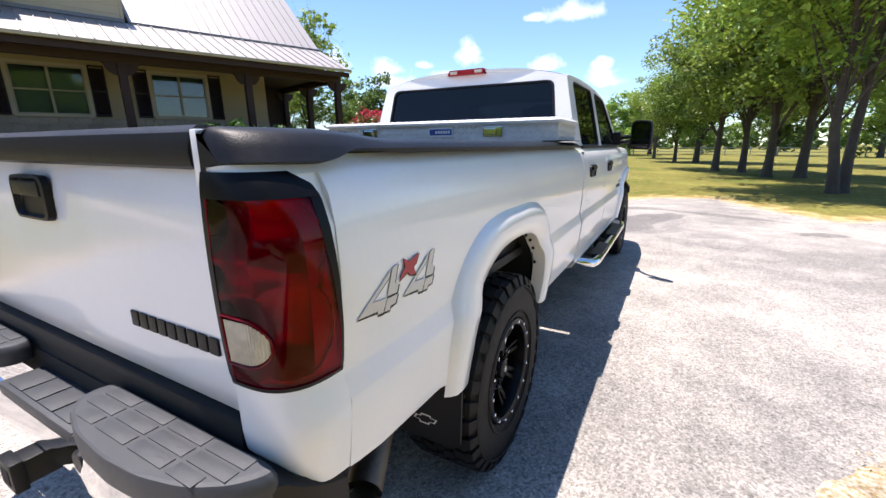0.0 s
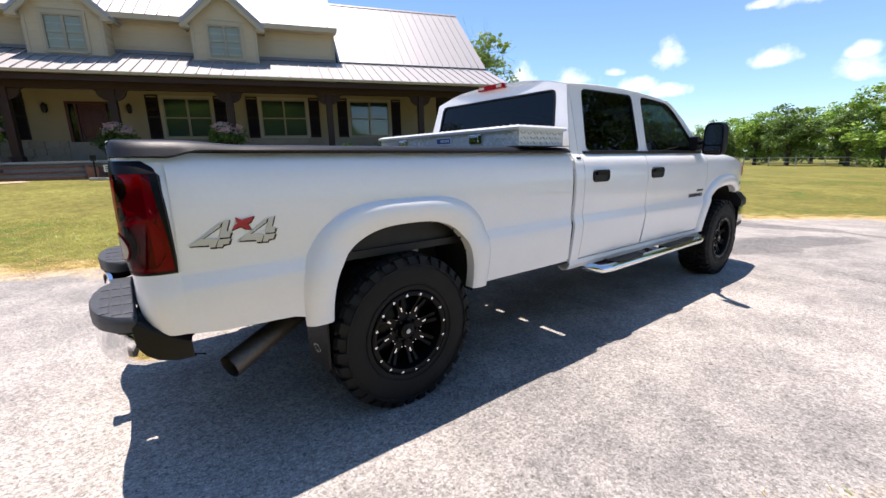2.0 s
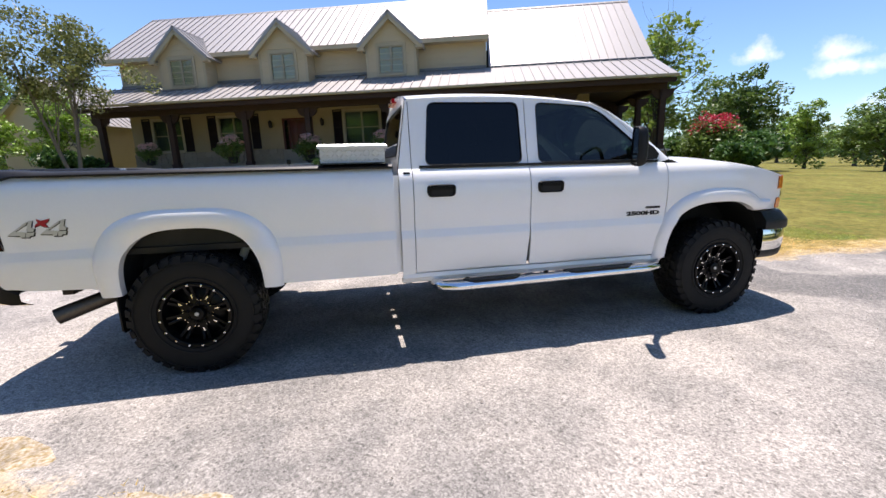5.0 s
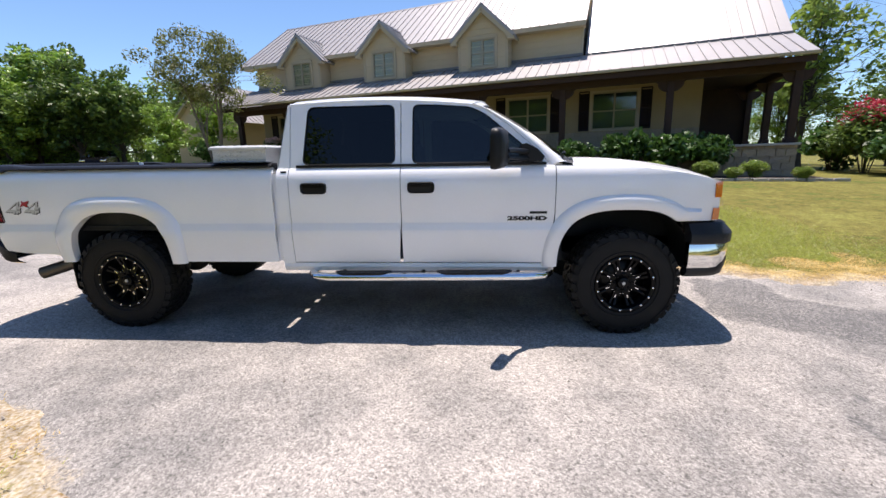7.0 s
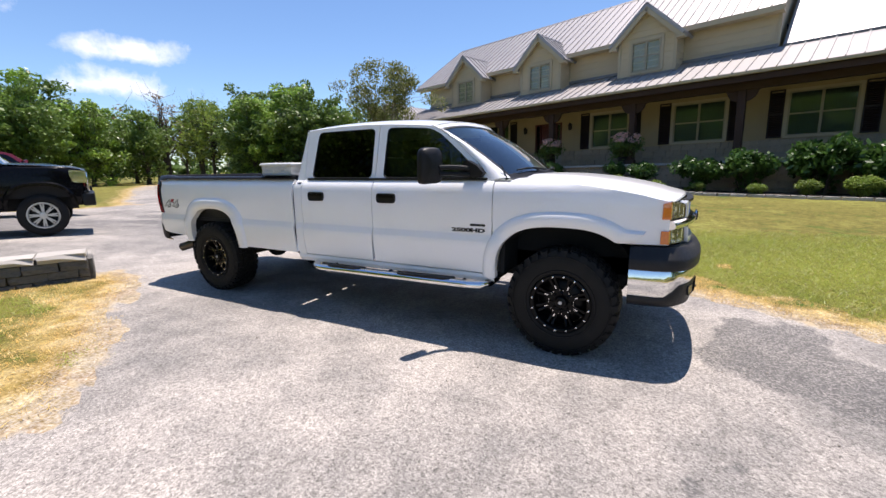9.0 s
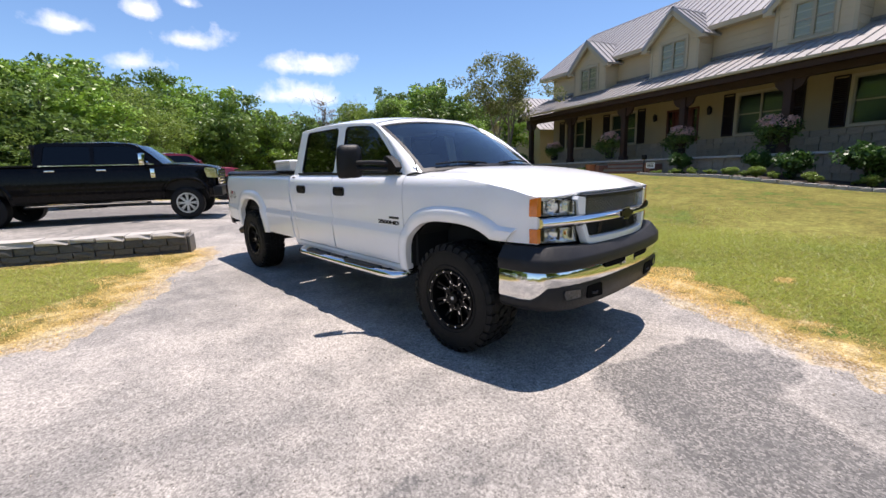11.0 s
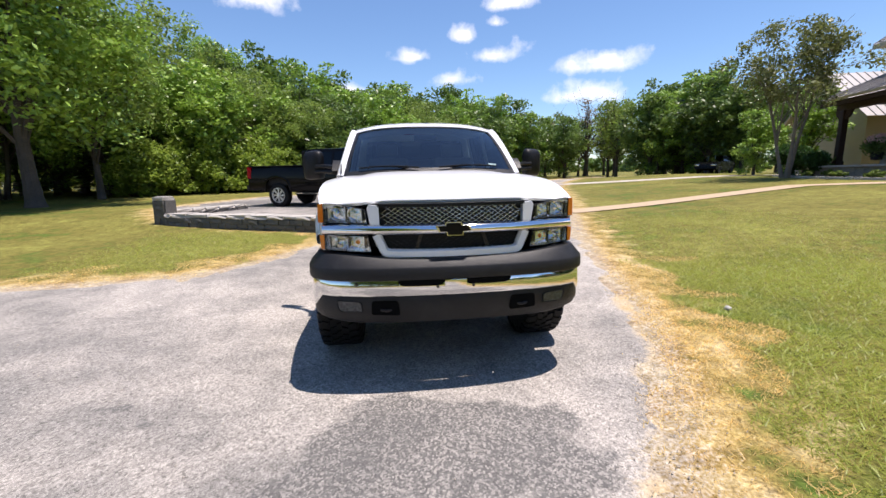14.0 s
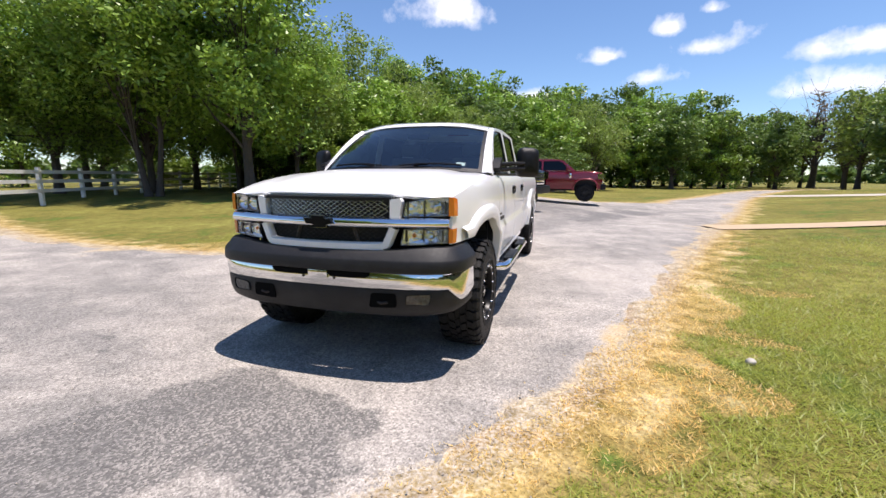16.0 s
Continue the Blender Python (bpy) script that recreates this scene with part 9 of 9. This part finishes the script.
# ---- dark car by the garage ----
def parked_car(m, paint, label):
    t = thing("parked_car", m, label, "car")
    bm = bmesh.new()
    side = [(-2.25, 0.55), (-2.28, 0.85), (-2.2, 1.05), (-1.6, 1.12), (1.0, 1.08), (1.9, 0.98), (2.25, 0.82), (2.3, 0.5), (2.0, 0.3), (-2.0, 0.3)]
    add_prism(bm, side, "x", -0.9, 0.9)
    bmesh.ops.bevel(bm, geom=bm.edges[:], offset=0.06, segments=2, affect="EDGES")
    part("body", bm, paint, t, smooth=40)
    bm = bmesh.new()
    add_grid(bm, [[Vector((x * w, y, z)) for x, z in ((-0.86, 1.08), (-0.66, 1.58), (-0.4, 1.63), (0.4, 1.63), (0.66, 1.58), (0.86, 1.08))] for y, w in ((-1.5, 1.0), (0.2, 1.0))])
    part("roof", bm, paint, t, smooth=40)
    bm = bmesh.new()
    add_grid(bm, [[Vector((x * w, y, z)) for x in (-1, -0.5, 0, 0.5, 1)] for y, z, w in ((0.22, 1.62, 0.64), (0.6, 1.36, 0.74), (1.05, 1.08, 0.84))])
    part("windscreen", bm, SCREEN, t, smooth=True)
    bm = bmesh.new()
    add_grid(bm, [[Vector((x * w, y, z)) for x in (-1, -0.5, 0, 0.5, 1)] for y, z, w in ((-1.52, 1.62, 0.64), (-1.75, 1.36, 0.74), (-1.95, 1.1, 0.84))])
    part("rear_window", bm, TINT, t, smooth=True)
    for s in (1, -1):
        for y0, y1 in ((-1.4, -0.5), (-0.42, 0.45)):
            bm = bmesh.new()
            bm.faces.new([bm.verts.new((s * (0.868 - (z - 1.08) * 0.4), y, z)) for y, z in ((y0, 1.13), (y1, 1.13), (y1 - 0.12, 1.5), (y0 + 0.06, 1.5))])
            part("side_window", bm, TINT, t)
        for yc in (-1.4, 1.4):
            bm = bmesh.new()
            add_lathe(bm, [(0.0, 0.1), (0.18, 0.11), (0.22, 0.12), (0.32, 0.11), (0.34, 0.05), (0.34, -0.1)], 28, axis="x")
            w = part("wheel", bm, TYRE, t, smooth=40)
            w.matrix_local = Matrix.Translation((s * 0.8, yc, 0.34)) @ Matrix.Rotation(0 if s > 0 else math.pi, 4, "Z")
        box("head_lamp", (min(s * 0.5, s * 0.86), max(s * 0.5, s * 0.86), 2.2, 2.29, 0.72, 0.84), REFLECT, t, bevel=0.02)
    return t


parked_car(pose(-30.0, -28.6, height(-30, -28.6), 0, 0, -60), BLACKPAINT, "dark parked car on the side drive near the garage")

# ---- low stone retaining wall ----
WALLCORE = material("dark_wall_joints", (0.07, 0.065, 0.06), 0.95, var=0.3, bump=0.5, bscale=40)


def stone_wall(x0, y0, x1, y1, h, thick, seed, cap=True, label=""):
    a, b = Vector((x0, y0)), Vector((x1, y1))
    L = (b - a).length
    ang = math.degrees(math.atan2(b.y - a.y, b.x - a.x))
    zb = min(height(x0, y0), height(x1, y1)) - 0.08
    w = thing("stone_wall", pose(x0, y0, zb, 0, 0, ang), label or "low weathered stone retaining wall with pale cap", "wall")
    core = box("wall_core", (0.02, L - 0.02, -thick / 2 + 0.05, thick / 2 - 0.05, 0, h - 0.02), WALLCORE, w)
    r = random.Random(seed)
    for side in (-1, 1):
        stone_face(core, 0, L, 0, h - 0.07, side * (thick / 2 - 0.07), r, OLDSTONE, depth=0.16, size=0.3, row=0.12)
    u = 0.0
    while u < L:
        n_ = min(r.uniform(0.35, 0.7), L - u)
        m = Matrix.Translation((u + n_ / 2, 0, h - 0.02)) @ Matrix.Diagonal((n_ * 0.985, thick * r.uniform(0.98, 1.1), 0.09 * r.uniform(0.8, 1.25), 1))
        piece("cap_stone", r.choice(cap_meshes), core, m)
        u += n_
    for e_, q in ((0.0, -1), (L, 1)):
        m = Matrix.Translation((e_ + q * 0.0, 0, h / 2 - 0.03)) @ Matrix.Diagonal((0.1, thick * 0.95, h - 0.06, 1))
        piece("end_stone", end_mesh, core, m)
    return w


cap_meshes = []
for me in stone_meshes[:3]:
    c = me.copy()
    c.materials.clear()
    c.materials.append(CAPSTONE)
    cap_meshes.append(c)
end_mesh = stone_meshes[3].copy()
end_mesh.materials.clear()
end_mesh.materials.append(OLDSTONE)
WALL_END = (6.35, -4.55)
stone_wall(1.33, -2.36, WALL_END[0], WALL_END[1], 0.44, 0.42, 9)
stone_wall(WALL_END[0] + 0.25, WALL_END[1] - 0.45, 5.3, -7.1, 0.33, 0.36, 12)
stone_wall(WALL_END[0] + 0.02, WALL_END[1] - 0.02, WALL_END[0] + 0.36, WALL_END[1] - 0.16, 0.78, 0.36, 15, label="square stone pier at the wall's corner")

# ---- white rail fence ----
fence = thing("rail_fence", pose(30, -26, 0.3, 0, 0, 115), "white three-rail timber fence beyond the trees", "fence")
bm = bmesh.new()
add_box(bm, -0.07, 0.07, -0.07, 0.07, -0.4, 1.35, 0.01)
post_me = bpy.data.meshes.new("post")
bm.to_mesh(post_me)
bm.free()
post_me.materials.append(FENCEWHITE)
bm = bmesh.new()
add_box(bm, 0, 2.6, 0.07, 0.11, -0.075, 0.075)
rail_me = bpy.data.meshes.new("rail")
bm.to_mesh(rail_me)
bm.free()
rail_me.materials.append(FENCEWHITE)
for k in range(16):
    piece("post", post_me, fence, Matrix.Translation((-8 + k * 2.6, 0, 0)))
    for z in (0.35, 0.75, 1.15):
        piece("rail", rail_me, fence, Matrix.Translation((-8 + k * 2.6, 0, z)))
fence_b = thing("rail_fence", pose(-30, 62, 0.0, 0, 0, 0), "weathered grey rail fence across the far field", "fence")
bm = bmesh.new()
add_box(bm, -0.05, 0.05, -0.05, 0.05, -0.4, 1.15)
thin_post_me = bpy.data.meshes.new("post")
bm.to_mesh(thin_post_me)
bm.free()
bm = bmesh.new()
add_box(bm, 0, 2.6, 0.05, 0.07, -0.035, 0.035)
thin_rail_me = bpy.data.meshes.new("rail")
bm.to_mesh(thin_rail_me)
bm.free()
FENCEGREY = material("weathered_grey_fence", (0.42, 0.41, 0.38), 0.8, var=0.15)
for me in (thin_post_me, thin_rail_me):
    me.materials.append(FENCEGREY)
for k in range(34):
    piece("post", thin_post_me, fence_b, Matrix.Translation((k * 2.6, 0, 0)))
    for z in (0.5, 1.0):
        piece("rail", thin_rail_me, fence_b, Matrix.Translation((k * 2.6, 0, z)))

# ---- garden: paths, beds, shrubs ----
def strip(points, w):
    L_, R_ = [], []
    for i, p in enumerate(points):
        a, b = Vector(points[max(0, i - 1)]), Vector(points[min(len(points) - 1, i + 1)])
        d = (b - a).normalized()
        L_.append((p[0] - d.y * w / 2, p[1] + d.x * w / 2))
        R_.append((p[0] + d.y * w / 2, p[1] - d.x * w / 2))
    return L_ + R_[::-1]


def hp(u, n):
    q = HOUSE @ Vector((u, -n, 0))
    return (q.x, q.y)


PATHTAN = material("tan_path", (0.44, 0.33, 0.21), 0.9, var=0.15, scale=3, bump=0.4, bscale=80)
sheet("pavement", strip([(-5.3, -5.3), (-10, -6.1), (-15.5, -6.9), hp(-2.4, 3.4), hp(-1.2, 2.4)], 1.1), 0, 0.02, PATHTAN, "narrow tan garden path to the porch steps", "path")
sheet("pavement", strip([(-14, -26), (-18, -21), (-22, -18.0), (-27, -16.0), (-36, -17)], 2.2), 0, 0.018, CONCRETE, "pale side drive towards the garage", "path")
SOIL = material("mulched_bed", (0.07, 0.05, 0.035), 0.95, var=0.4, scale=8, bump=0.8, bscale=30)
bed = [hp(0.5, 0.7), hp(0.6, 2.2), hp(3.0, 3.0), hp(6.0, 3.2), hp(10, 3.4), hp(15, 3.6), hp(19.5, 3.2), hp(19.5, 0.7)]
sheet("flower_bed", wobble(bed, 0.1, 0.5), 0, 0.03, SOIL, "mulched flower bed with stone edging", "flower bed")
bed2 = [hp(-11.5, 0.7), hp(-11.8, 2.2), hp(-8, 2.6), hp(-4, 2.3), hp(-3.0, 0.7)]
sheet("flower_bed", wobble(bed2, 0.1, 0.5), 0, 0.03, SOIL, "mulched flower bed beside the porch", "flower bed")
rng = random.Random(21)
edge_parent = thing("bed_edging", pose(0, 0, 0), "row of pale flat edging stones round the bed", "edging")
for lp in (bed[1:7], bed2[1:4]):
    for a, b in zip(lp, lp[1:]):
        a, b = Vector(a), Vector(b)
        d = (b - a)
        s = 0.0
        while s < d.length:
            w = rng.uniform(0.25, 0.55)
            p = a + d.normalized() * (s + w / 2)
            z = height(p.x, p.y)
            m = pose(p.x, p.y, z + 0.04, 0, 0, math.degrees(math.atan2(d.y, d.x)) + rng.uniform(-8, 8)) @ Matrix.Diagonal((w * 0.95, 0.2, 0.13, 1))
            piece("edging_stone", rng.choice(cap_meshes), edge_parent, m)
            s += w


def shrub(name, seed, w, h, leaf, label, category="shrub", per=90, size=0.05, clumps=26, bloom=None, clip=False, stems=True, group="", bloom_part=0.8):
    """A leafy bush on several stems; clipped ones keep a round outline."""
    rs = np.random.RandomState(seed)
    rnd = random.Random(seed)
    t = thing(name, Matrix.Identity(4), label, category, group)
    cs, rr = [], []
    for k in range(clumps):
        d = Vector(rs.normal(size=3)).normalized()
        d.z = abs(d.z) if k % 3 else d.z
        f = (0.62 if clip else rnd.uniform(0.35, 0.8))
        cs.append(Vector((d.x * w / 2 * f, d.y * w / 2 * f, h * 0.48 + d.z * h * 0.42 * f)))
        rr.append(min(w, h) * (0.26 if clip else rnd.uniform(0.18, 0.32)))
    bm = bmesh.new()
    for c in cs[:12]:
        add_tube(bm, [(c.x * 0.15, c.y * 0.15, -0.05), (c.x * 0.5, c.y * 0.5, c.z * 0.6), tuple(c)], [0.02, 0.014, 0.006], 4)
    part("stems", bm, BARK, t)
    me = leaf_mesh("foliage", cs, rr, per, size, leaf, rs)
    o = new("foliage", me)
    o.parent = t
    if bloom:
        top_ = [c + Vector((0, 0, rr[i] * 0.7)) for i, c in enumerate(cs) if c.z > h * 0.45]
        me = leaf_mesh("blossom", top_, [r * 0.55 for r, c in zip(rr, cs) if c.z > h * 0.45], max(20, int(per * bloom_part)), size * 0.85, bloom, rs)
        o = new("blossom", me)
        o.parent = t
    return t


def put(proto, u, n, s=1.0, turn=0.0, sz=None):
    x, y = hp(u, n)
    t = copy_thing(proto, pose(x, y, height(x, y) + 0.02, 0, 0, turn))
    t.scale = (s, s, sz or s)
    return t


boxwood = shrub("boxwood_ball", 61, 0.95, 0.8, LEAF_PALE, "clipped round bright green boxwood in the bed", clip=True, per=170, size=0.035, clumps=34, group="boxwood balls")
hedge = shrub("vine_shrub", 63, 2.3, 1.5, LEAF_BUSH, "dark green arching vine shrub against the porch wall", per=110, size=0.11, clumps=34, group="shrubs along the porch")
crepe = shrub("crepe_myrtle_bush", 65, 1.7, 1.5, LEAF_DARK, "bush with pale pink blossom beside the porch", per=90, size=0.07, clumps=30, bloom=BLOOM, group="blossom bushes")
low = shrub("ground_cover", 67, 0.7, 0.35, LEAF_PALE, "low leafy ground-cover plant", per=60, size=0.05, clumps=14, group="low plants")
for i, (u, n, s) in enumerate([(12.3, 2.6, 0.8), (13.6, 2.7, 1.0), (15.4, 2.7, 1.0), (17.0, 2.6, 1.0), (9.0, 2.3, 0.55), (7.4, 2.2, 0.5), (11.0, 3.1, 0.62), (14.4, 3.3, 0.66), (16.2, 3.3, 0.68), (18.3, 3.2, 0.7), (5.0, 2.4, 0.5), (5.8, 2.3, 0.6)]):
    put(boxwood, u, n, s, 40 * i)
for i, (u, n, s, z) in enumerate([(6.6, 1.5, 0.6, 0.75), (8.7, 1.5, 0.85, 1.0), (10.3, 1.4, 0.95, 1.2), (12.6, 1.5, 1.1, 1.45), (14.4, 1.5, 1.1, 1.35), (15.6, 1.4, 0.9, 1.3), (5.2, 1.2, 0.45, 0.7), (2.0, 1.3, 0.45, 0.7)]):
    put(hedge, u, n, s, 70 * i, z)
for i, (u, n, s, z) in enumerate([(5.0, -0.2, 1.1, 1.0), (0.9, -0.1, 0.95, 0.95), (-3.4, -0.1, 0.95, 1.0), (-8.2, -0.1, 0.8, 0.8)]):
    x, y = hp(u, n)
    t = put(crepe, u, n, s, 50 * i, z)
    t.matrix_basis = Matrix.Translation((0, 0, 1.6 - height(x, y))) @ t.matrix_basis
    pot = thing("planter", pose(x, y, 1.6), "dark round planter on the porch", "planter")
    bm = bmesh.new()
    add_lathe(bm, [(0.0, 0.0), (0.2, 0.0), (0.26, 0.3), (0.28, 0.34), (0.25, 0.34), (0.23, 0.28), (0.0, 0.26)], 20, axis="z")
    part("pot", bm, GREYTRIM, pot, smooth=True)
for i in range(14):
    put(low, 1.2 + i * 0.55 + 0.2 * math.sin(i * 3), 2.0 + 0.4 * math.sin(i * 1.7), 0.5 + 0.4 * fract(i * 0.31), 60 * i)
for i in range(10):
    put(low, -10.5 + i * 0.75, 1.5 + 0.35 * math.sin(i * 2.1), 0.7 + 0.5 * fract(i * 0.41), 80 * i)
put(hedge, -11.2, 0.6, 0.8, 20, 1.0)
put(hedge, -12.3, 1.2, 1.0, 90, 1.3)
# bushes and crimson myrtle beyond the far end of the house
for i, (x, y, s) in enumerate([(-15.0, 21.5, 1.5), (-17, 24, 1.7), (-13.6, 19.6, 1.1), (-19.0, 21.5, 1.6)]):
    t = copy_thing(hedge, pose(x, y, height(x, y), 0, 0, 40 * i))
    t.scale = (s, s, s * 1.1)
myrtle = shrub("crepe_myrtle", 71, 3.4, 3.3, LEAF_DARK, "tall crepe myrtle with crimson blossom", "tree", per=150, size=0.1, clumps=44, bloom=BLOOMRED, bloom_part=0.22)
x, y = -16.0, 20.5
myrtle.matrix_basis = pose(x, y, height(x, y))
for t in (boxwood, hedge, crepe, low):
    for o in (t, *t.children_recursive):
        bpy.data.objects.remove(o)
# terracotta pot, lantern and small sign by the steps
x, y = hp(-3.1, 1.6)
pot = thing("flower_pot", pose(x, y, height(x, y)), "terracotta pot beside the brick steps", "pot")
bm = bmesh.new()
add_lathe(bm, [(0.0, 0.0), (0.2, 0.0), (0.27, 0.42), (0.31, 0.44), (0.31, 0.5), (0.26, 0.5), (0.25, 0.45), (0.0, 0.42)], 20, axis="z")
part("pot", bm, TERRACOTTA, pot, smooth=True)
x, y = hp(0.7, 2.0)
lan = thing("garden_lantern", pose(x, y, height(x, y)), "black post lantern beside the path", "lantern")
bm = bmesh.new()
add_tube(bm, [(0, 0, -0.1), (0, 0, 0.7)], 0.025, 8)
part("post", bm, BLACKTRIM, lan, smooth=True)
box("lamp_head", (-0.09, 0.09, -0.09, 0.09, 0.7, 0.92), BLACKTRIM, lan, bevel=0.02)
x, y = hp(1.3, 2.3)
sg = thing("garden_sign", pose(x, y, height(x, y), 0, 0, HOUSE_TURN), "small white lawn sign with dark lines of print", "sign")
box("board", (-0.22, 0.22, -0.01, 0.01, 0.3, 0.56), PAPER, sg)
for k in range(3):
    box("print_bar", (-0.17, 0.17, -0.013, -0.01, 0.35 + k * 0.065, 0.385 + k * 0.065), GREYTRIM, sg)
for sx in (-0.16, 0.16):
    box("stake", (sx - 0.01, sx + 0.01, -0.008, 0.008, -0.1, 0.3), BLACKTRIM, sg)

# ---- far woods round the horizon ----
rs = np.random.RandomState(77)
cs, rr = [], []
for k in range(420):
    a = 2 * math.pi * k / 420 + rs.uniform(-0.01, 0.01)
    r = rs.uniform(135, 190)
    h = rs.uniform(4.5, 8.5) * (0.8 + 0.4 * noise.noise(Vector((math.cos(a) * 3, math.sin(a) * 3, 0))))
    for q in range(3):
        cs.append((r * math.cos(a) + rs.uniform(-2, 2), r * math.sin(a) + rs.uniform(-2, 2), h * (0.2 + 0.3 * q)))
        rr.append(h * 0.42)
me = leaf_mesh("far_woods", cs, rr, 26, 1.3, LEAF_DARK, rs)
tagged(new("far_woods", me), "dense dark woods along the horizon", "woods", kind="stuff")

# ---- grass blades and loose stones on the verges ----
BLADE = leaf_material("grass_blades", (0.235, 0.285, 0.068), 0.5, 0.5)
STRAW = leaf_material("straw_blades", (0.62, 0.47, 0.20), 0.3, 0.45)


def blades(name, boxes, count, straw, seed, label):
    rs = np.random.RandomState(seed)
    P = []
    for (x0, x1, y0, y1), n_ in boxes:
        for x, y in zip(rs.uniform(x0, x1, n_), rs.uniform(y0, y1, n_)):
            rim = min((x - x0) / (x1 - x0), (x1 - x) / (x1 - x0), (y - y0) / (y1 - y0), (y1 - y) / (y1 - y0))
            if rs.rand() > rim * 5:
                continue
            d = edge_distance(x, y, DRIVE)
            if inside(x, y, DRIVE):
                # a few tufts creep over the drive's edge
                if d > 0.28 or noise.noise(Vector((x * 3, y * 3, 7))) < 0.05 or rs.rand() < d / 0.28:
                    continue
                d = 0.0
            patch = noise.noise(Vector((x * 1.3, y * 1.3, 2)))
            dryness = max(0, 1 - d / 1.35) + 0.95 * patch - 0.35 * max(0.0, d - 1.2)
            is_straw = dryness > 0.45
            if is_straw != straw:
                continue
            if d < 0.5 and rs.rand() < 0.45:
                continue
            P.append((x, y, height(x, y) + ground_noise(x, y), d))
    P = np.array(P)
    n_ = len(P)
    ang = rs.uniform(0, 2 * math.pi, n_)
    h = rs.uniform(0.015, 0.045, n_) * (0.65 if straw else 1.0)
    wv = rs.uniform(0.0025, 0.005, n_)
    lean = rs.uniform(0.7, 2.4, n_) * h
    la = rs.uniform(0, 2 * math.pi, n_)
    B = P[:, :3]
    dx = np.stack([np.cos(ang) * wv, np.sin(ang) * wv, 0 * wv], 1)
    T = B + np.stack([np.cos(la) * lean, np.sin(la) * lean, h], 1)
    V = np.stack([B - dx, B + dx, T], 1).reshape(-1, 3)
    me = bpy.data.meshes.new(name)
    me.vertices.add(n_ * 3)
    me.vertices.foreach_set("co", V.ravel())
    me.loops.add(n_ * 3)
    me.loops.foreach_set("vertex_index", np.arange(n_ * 3))
    me.polygons.add(n_)
    me.polygons.foreach_set("loop_start", np.arange(n_) * 3)
    me.polygons.foreach_set("loop_total", np.full(n_, 3))
    me.materials.append(STRAW if straw else BLADE)
    me.update(calc_edges=True)
    tagged(new(name, me), label, "grass", kind="stuff")


NEAR = [((-6.5, -0.1, 1.5, 9.5), 200000), ((-9.5, -2.0, -4.0, 5.0), 50000), ((0.5, 6.2, -3.6, 2.4), 52000)]
blades("grass", NEAR, 0, False, 81, "short mown green grass")
blades("dry_grass", NEAR, 0, True, 83, "parched yellow grass along the drive's edge")
GRAVEL = material("loose_chippings", (0.42, 0.37, 0.31), 0.9, var=0.3, rand=0.0)
rs = np.random.RandomState(91)
V, F = [], []
for k in range(2200):
    i = rs.randint(0, 11)
    a, b = Vector(LEFT_EDGE[i]), Vector(LEFT_EDGE[i + 1])
    p = a.lerp(b, rs.rand())
    x, y = p.x + rs.normal(0, 0.16), p.y + rs.normal(0, 0.16)
    if k % 3 == 0:
        x, y = rs.uniform(-1.5, 4.5), rs.uniform(-1.0, 8.0)
        if not inside(x, y, DRIVE):
            continue
    z = height(x, y) + 0.012
    r = rs.uniform(0.003, 0.007) * (2.2 if rs.rand() < 0.03 else 1)
    o = len(V)
    q = rs.uniform(0.6, 1.2, 5)
    for m_, (cx, cy) in enumerate(((1, 0), (0, 1), (-1, 0), (0, -1))):
        V.append((x + cx * r * q[m_], y + cy * r * q[m_], z - 0.002))
    V.append((x, y, z + r * q[4]))
    F += [(o, o + 1, o + 4), (o + 1, o + 2, o + 4), (o + 2, o + 3, o + 4), (o + 3, o, o + 4)]
me = bpy.data.meshes.new("chippings")
me.from_pydata(V, [], F)
me.materials.append(GRAVEL)
tagged(new("chippings", me), "loose pale stone chippings on the drive", "gravel", kind="stuff")
# pale stone lying in the lawn
bm = bmesh.new()
bmesh.ops.create_icosphere(bm, subdivisions=2, radius=0.035)
for v in bm.verts:
    v.co *= 1 + 0.3 * noise.noise(v.co * 40)
    v.co.z *= 0.7
o = tagged(finish("stone", bm, CAPSTONE, smooth=True), "small pale stone lying in the lawn", "stone")
o.location = (-2.9, 4.14, 0.035)
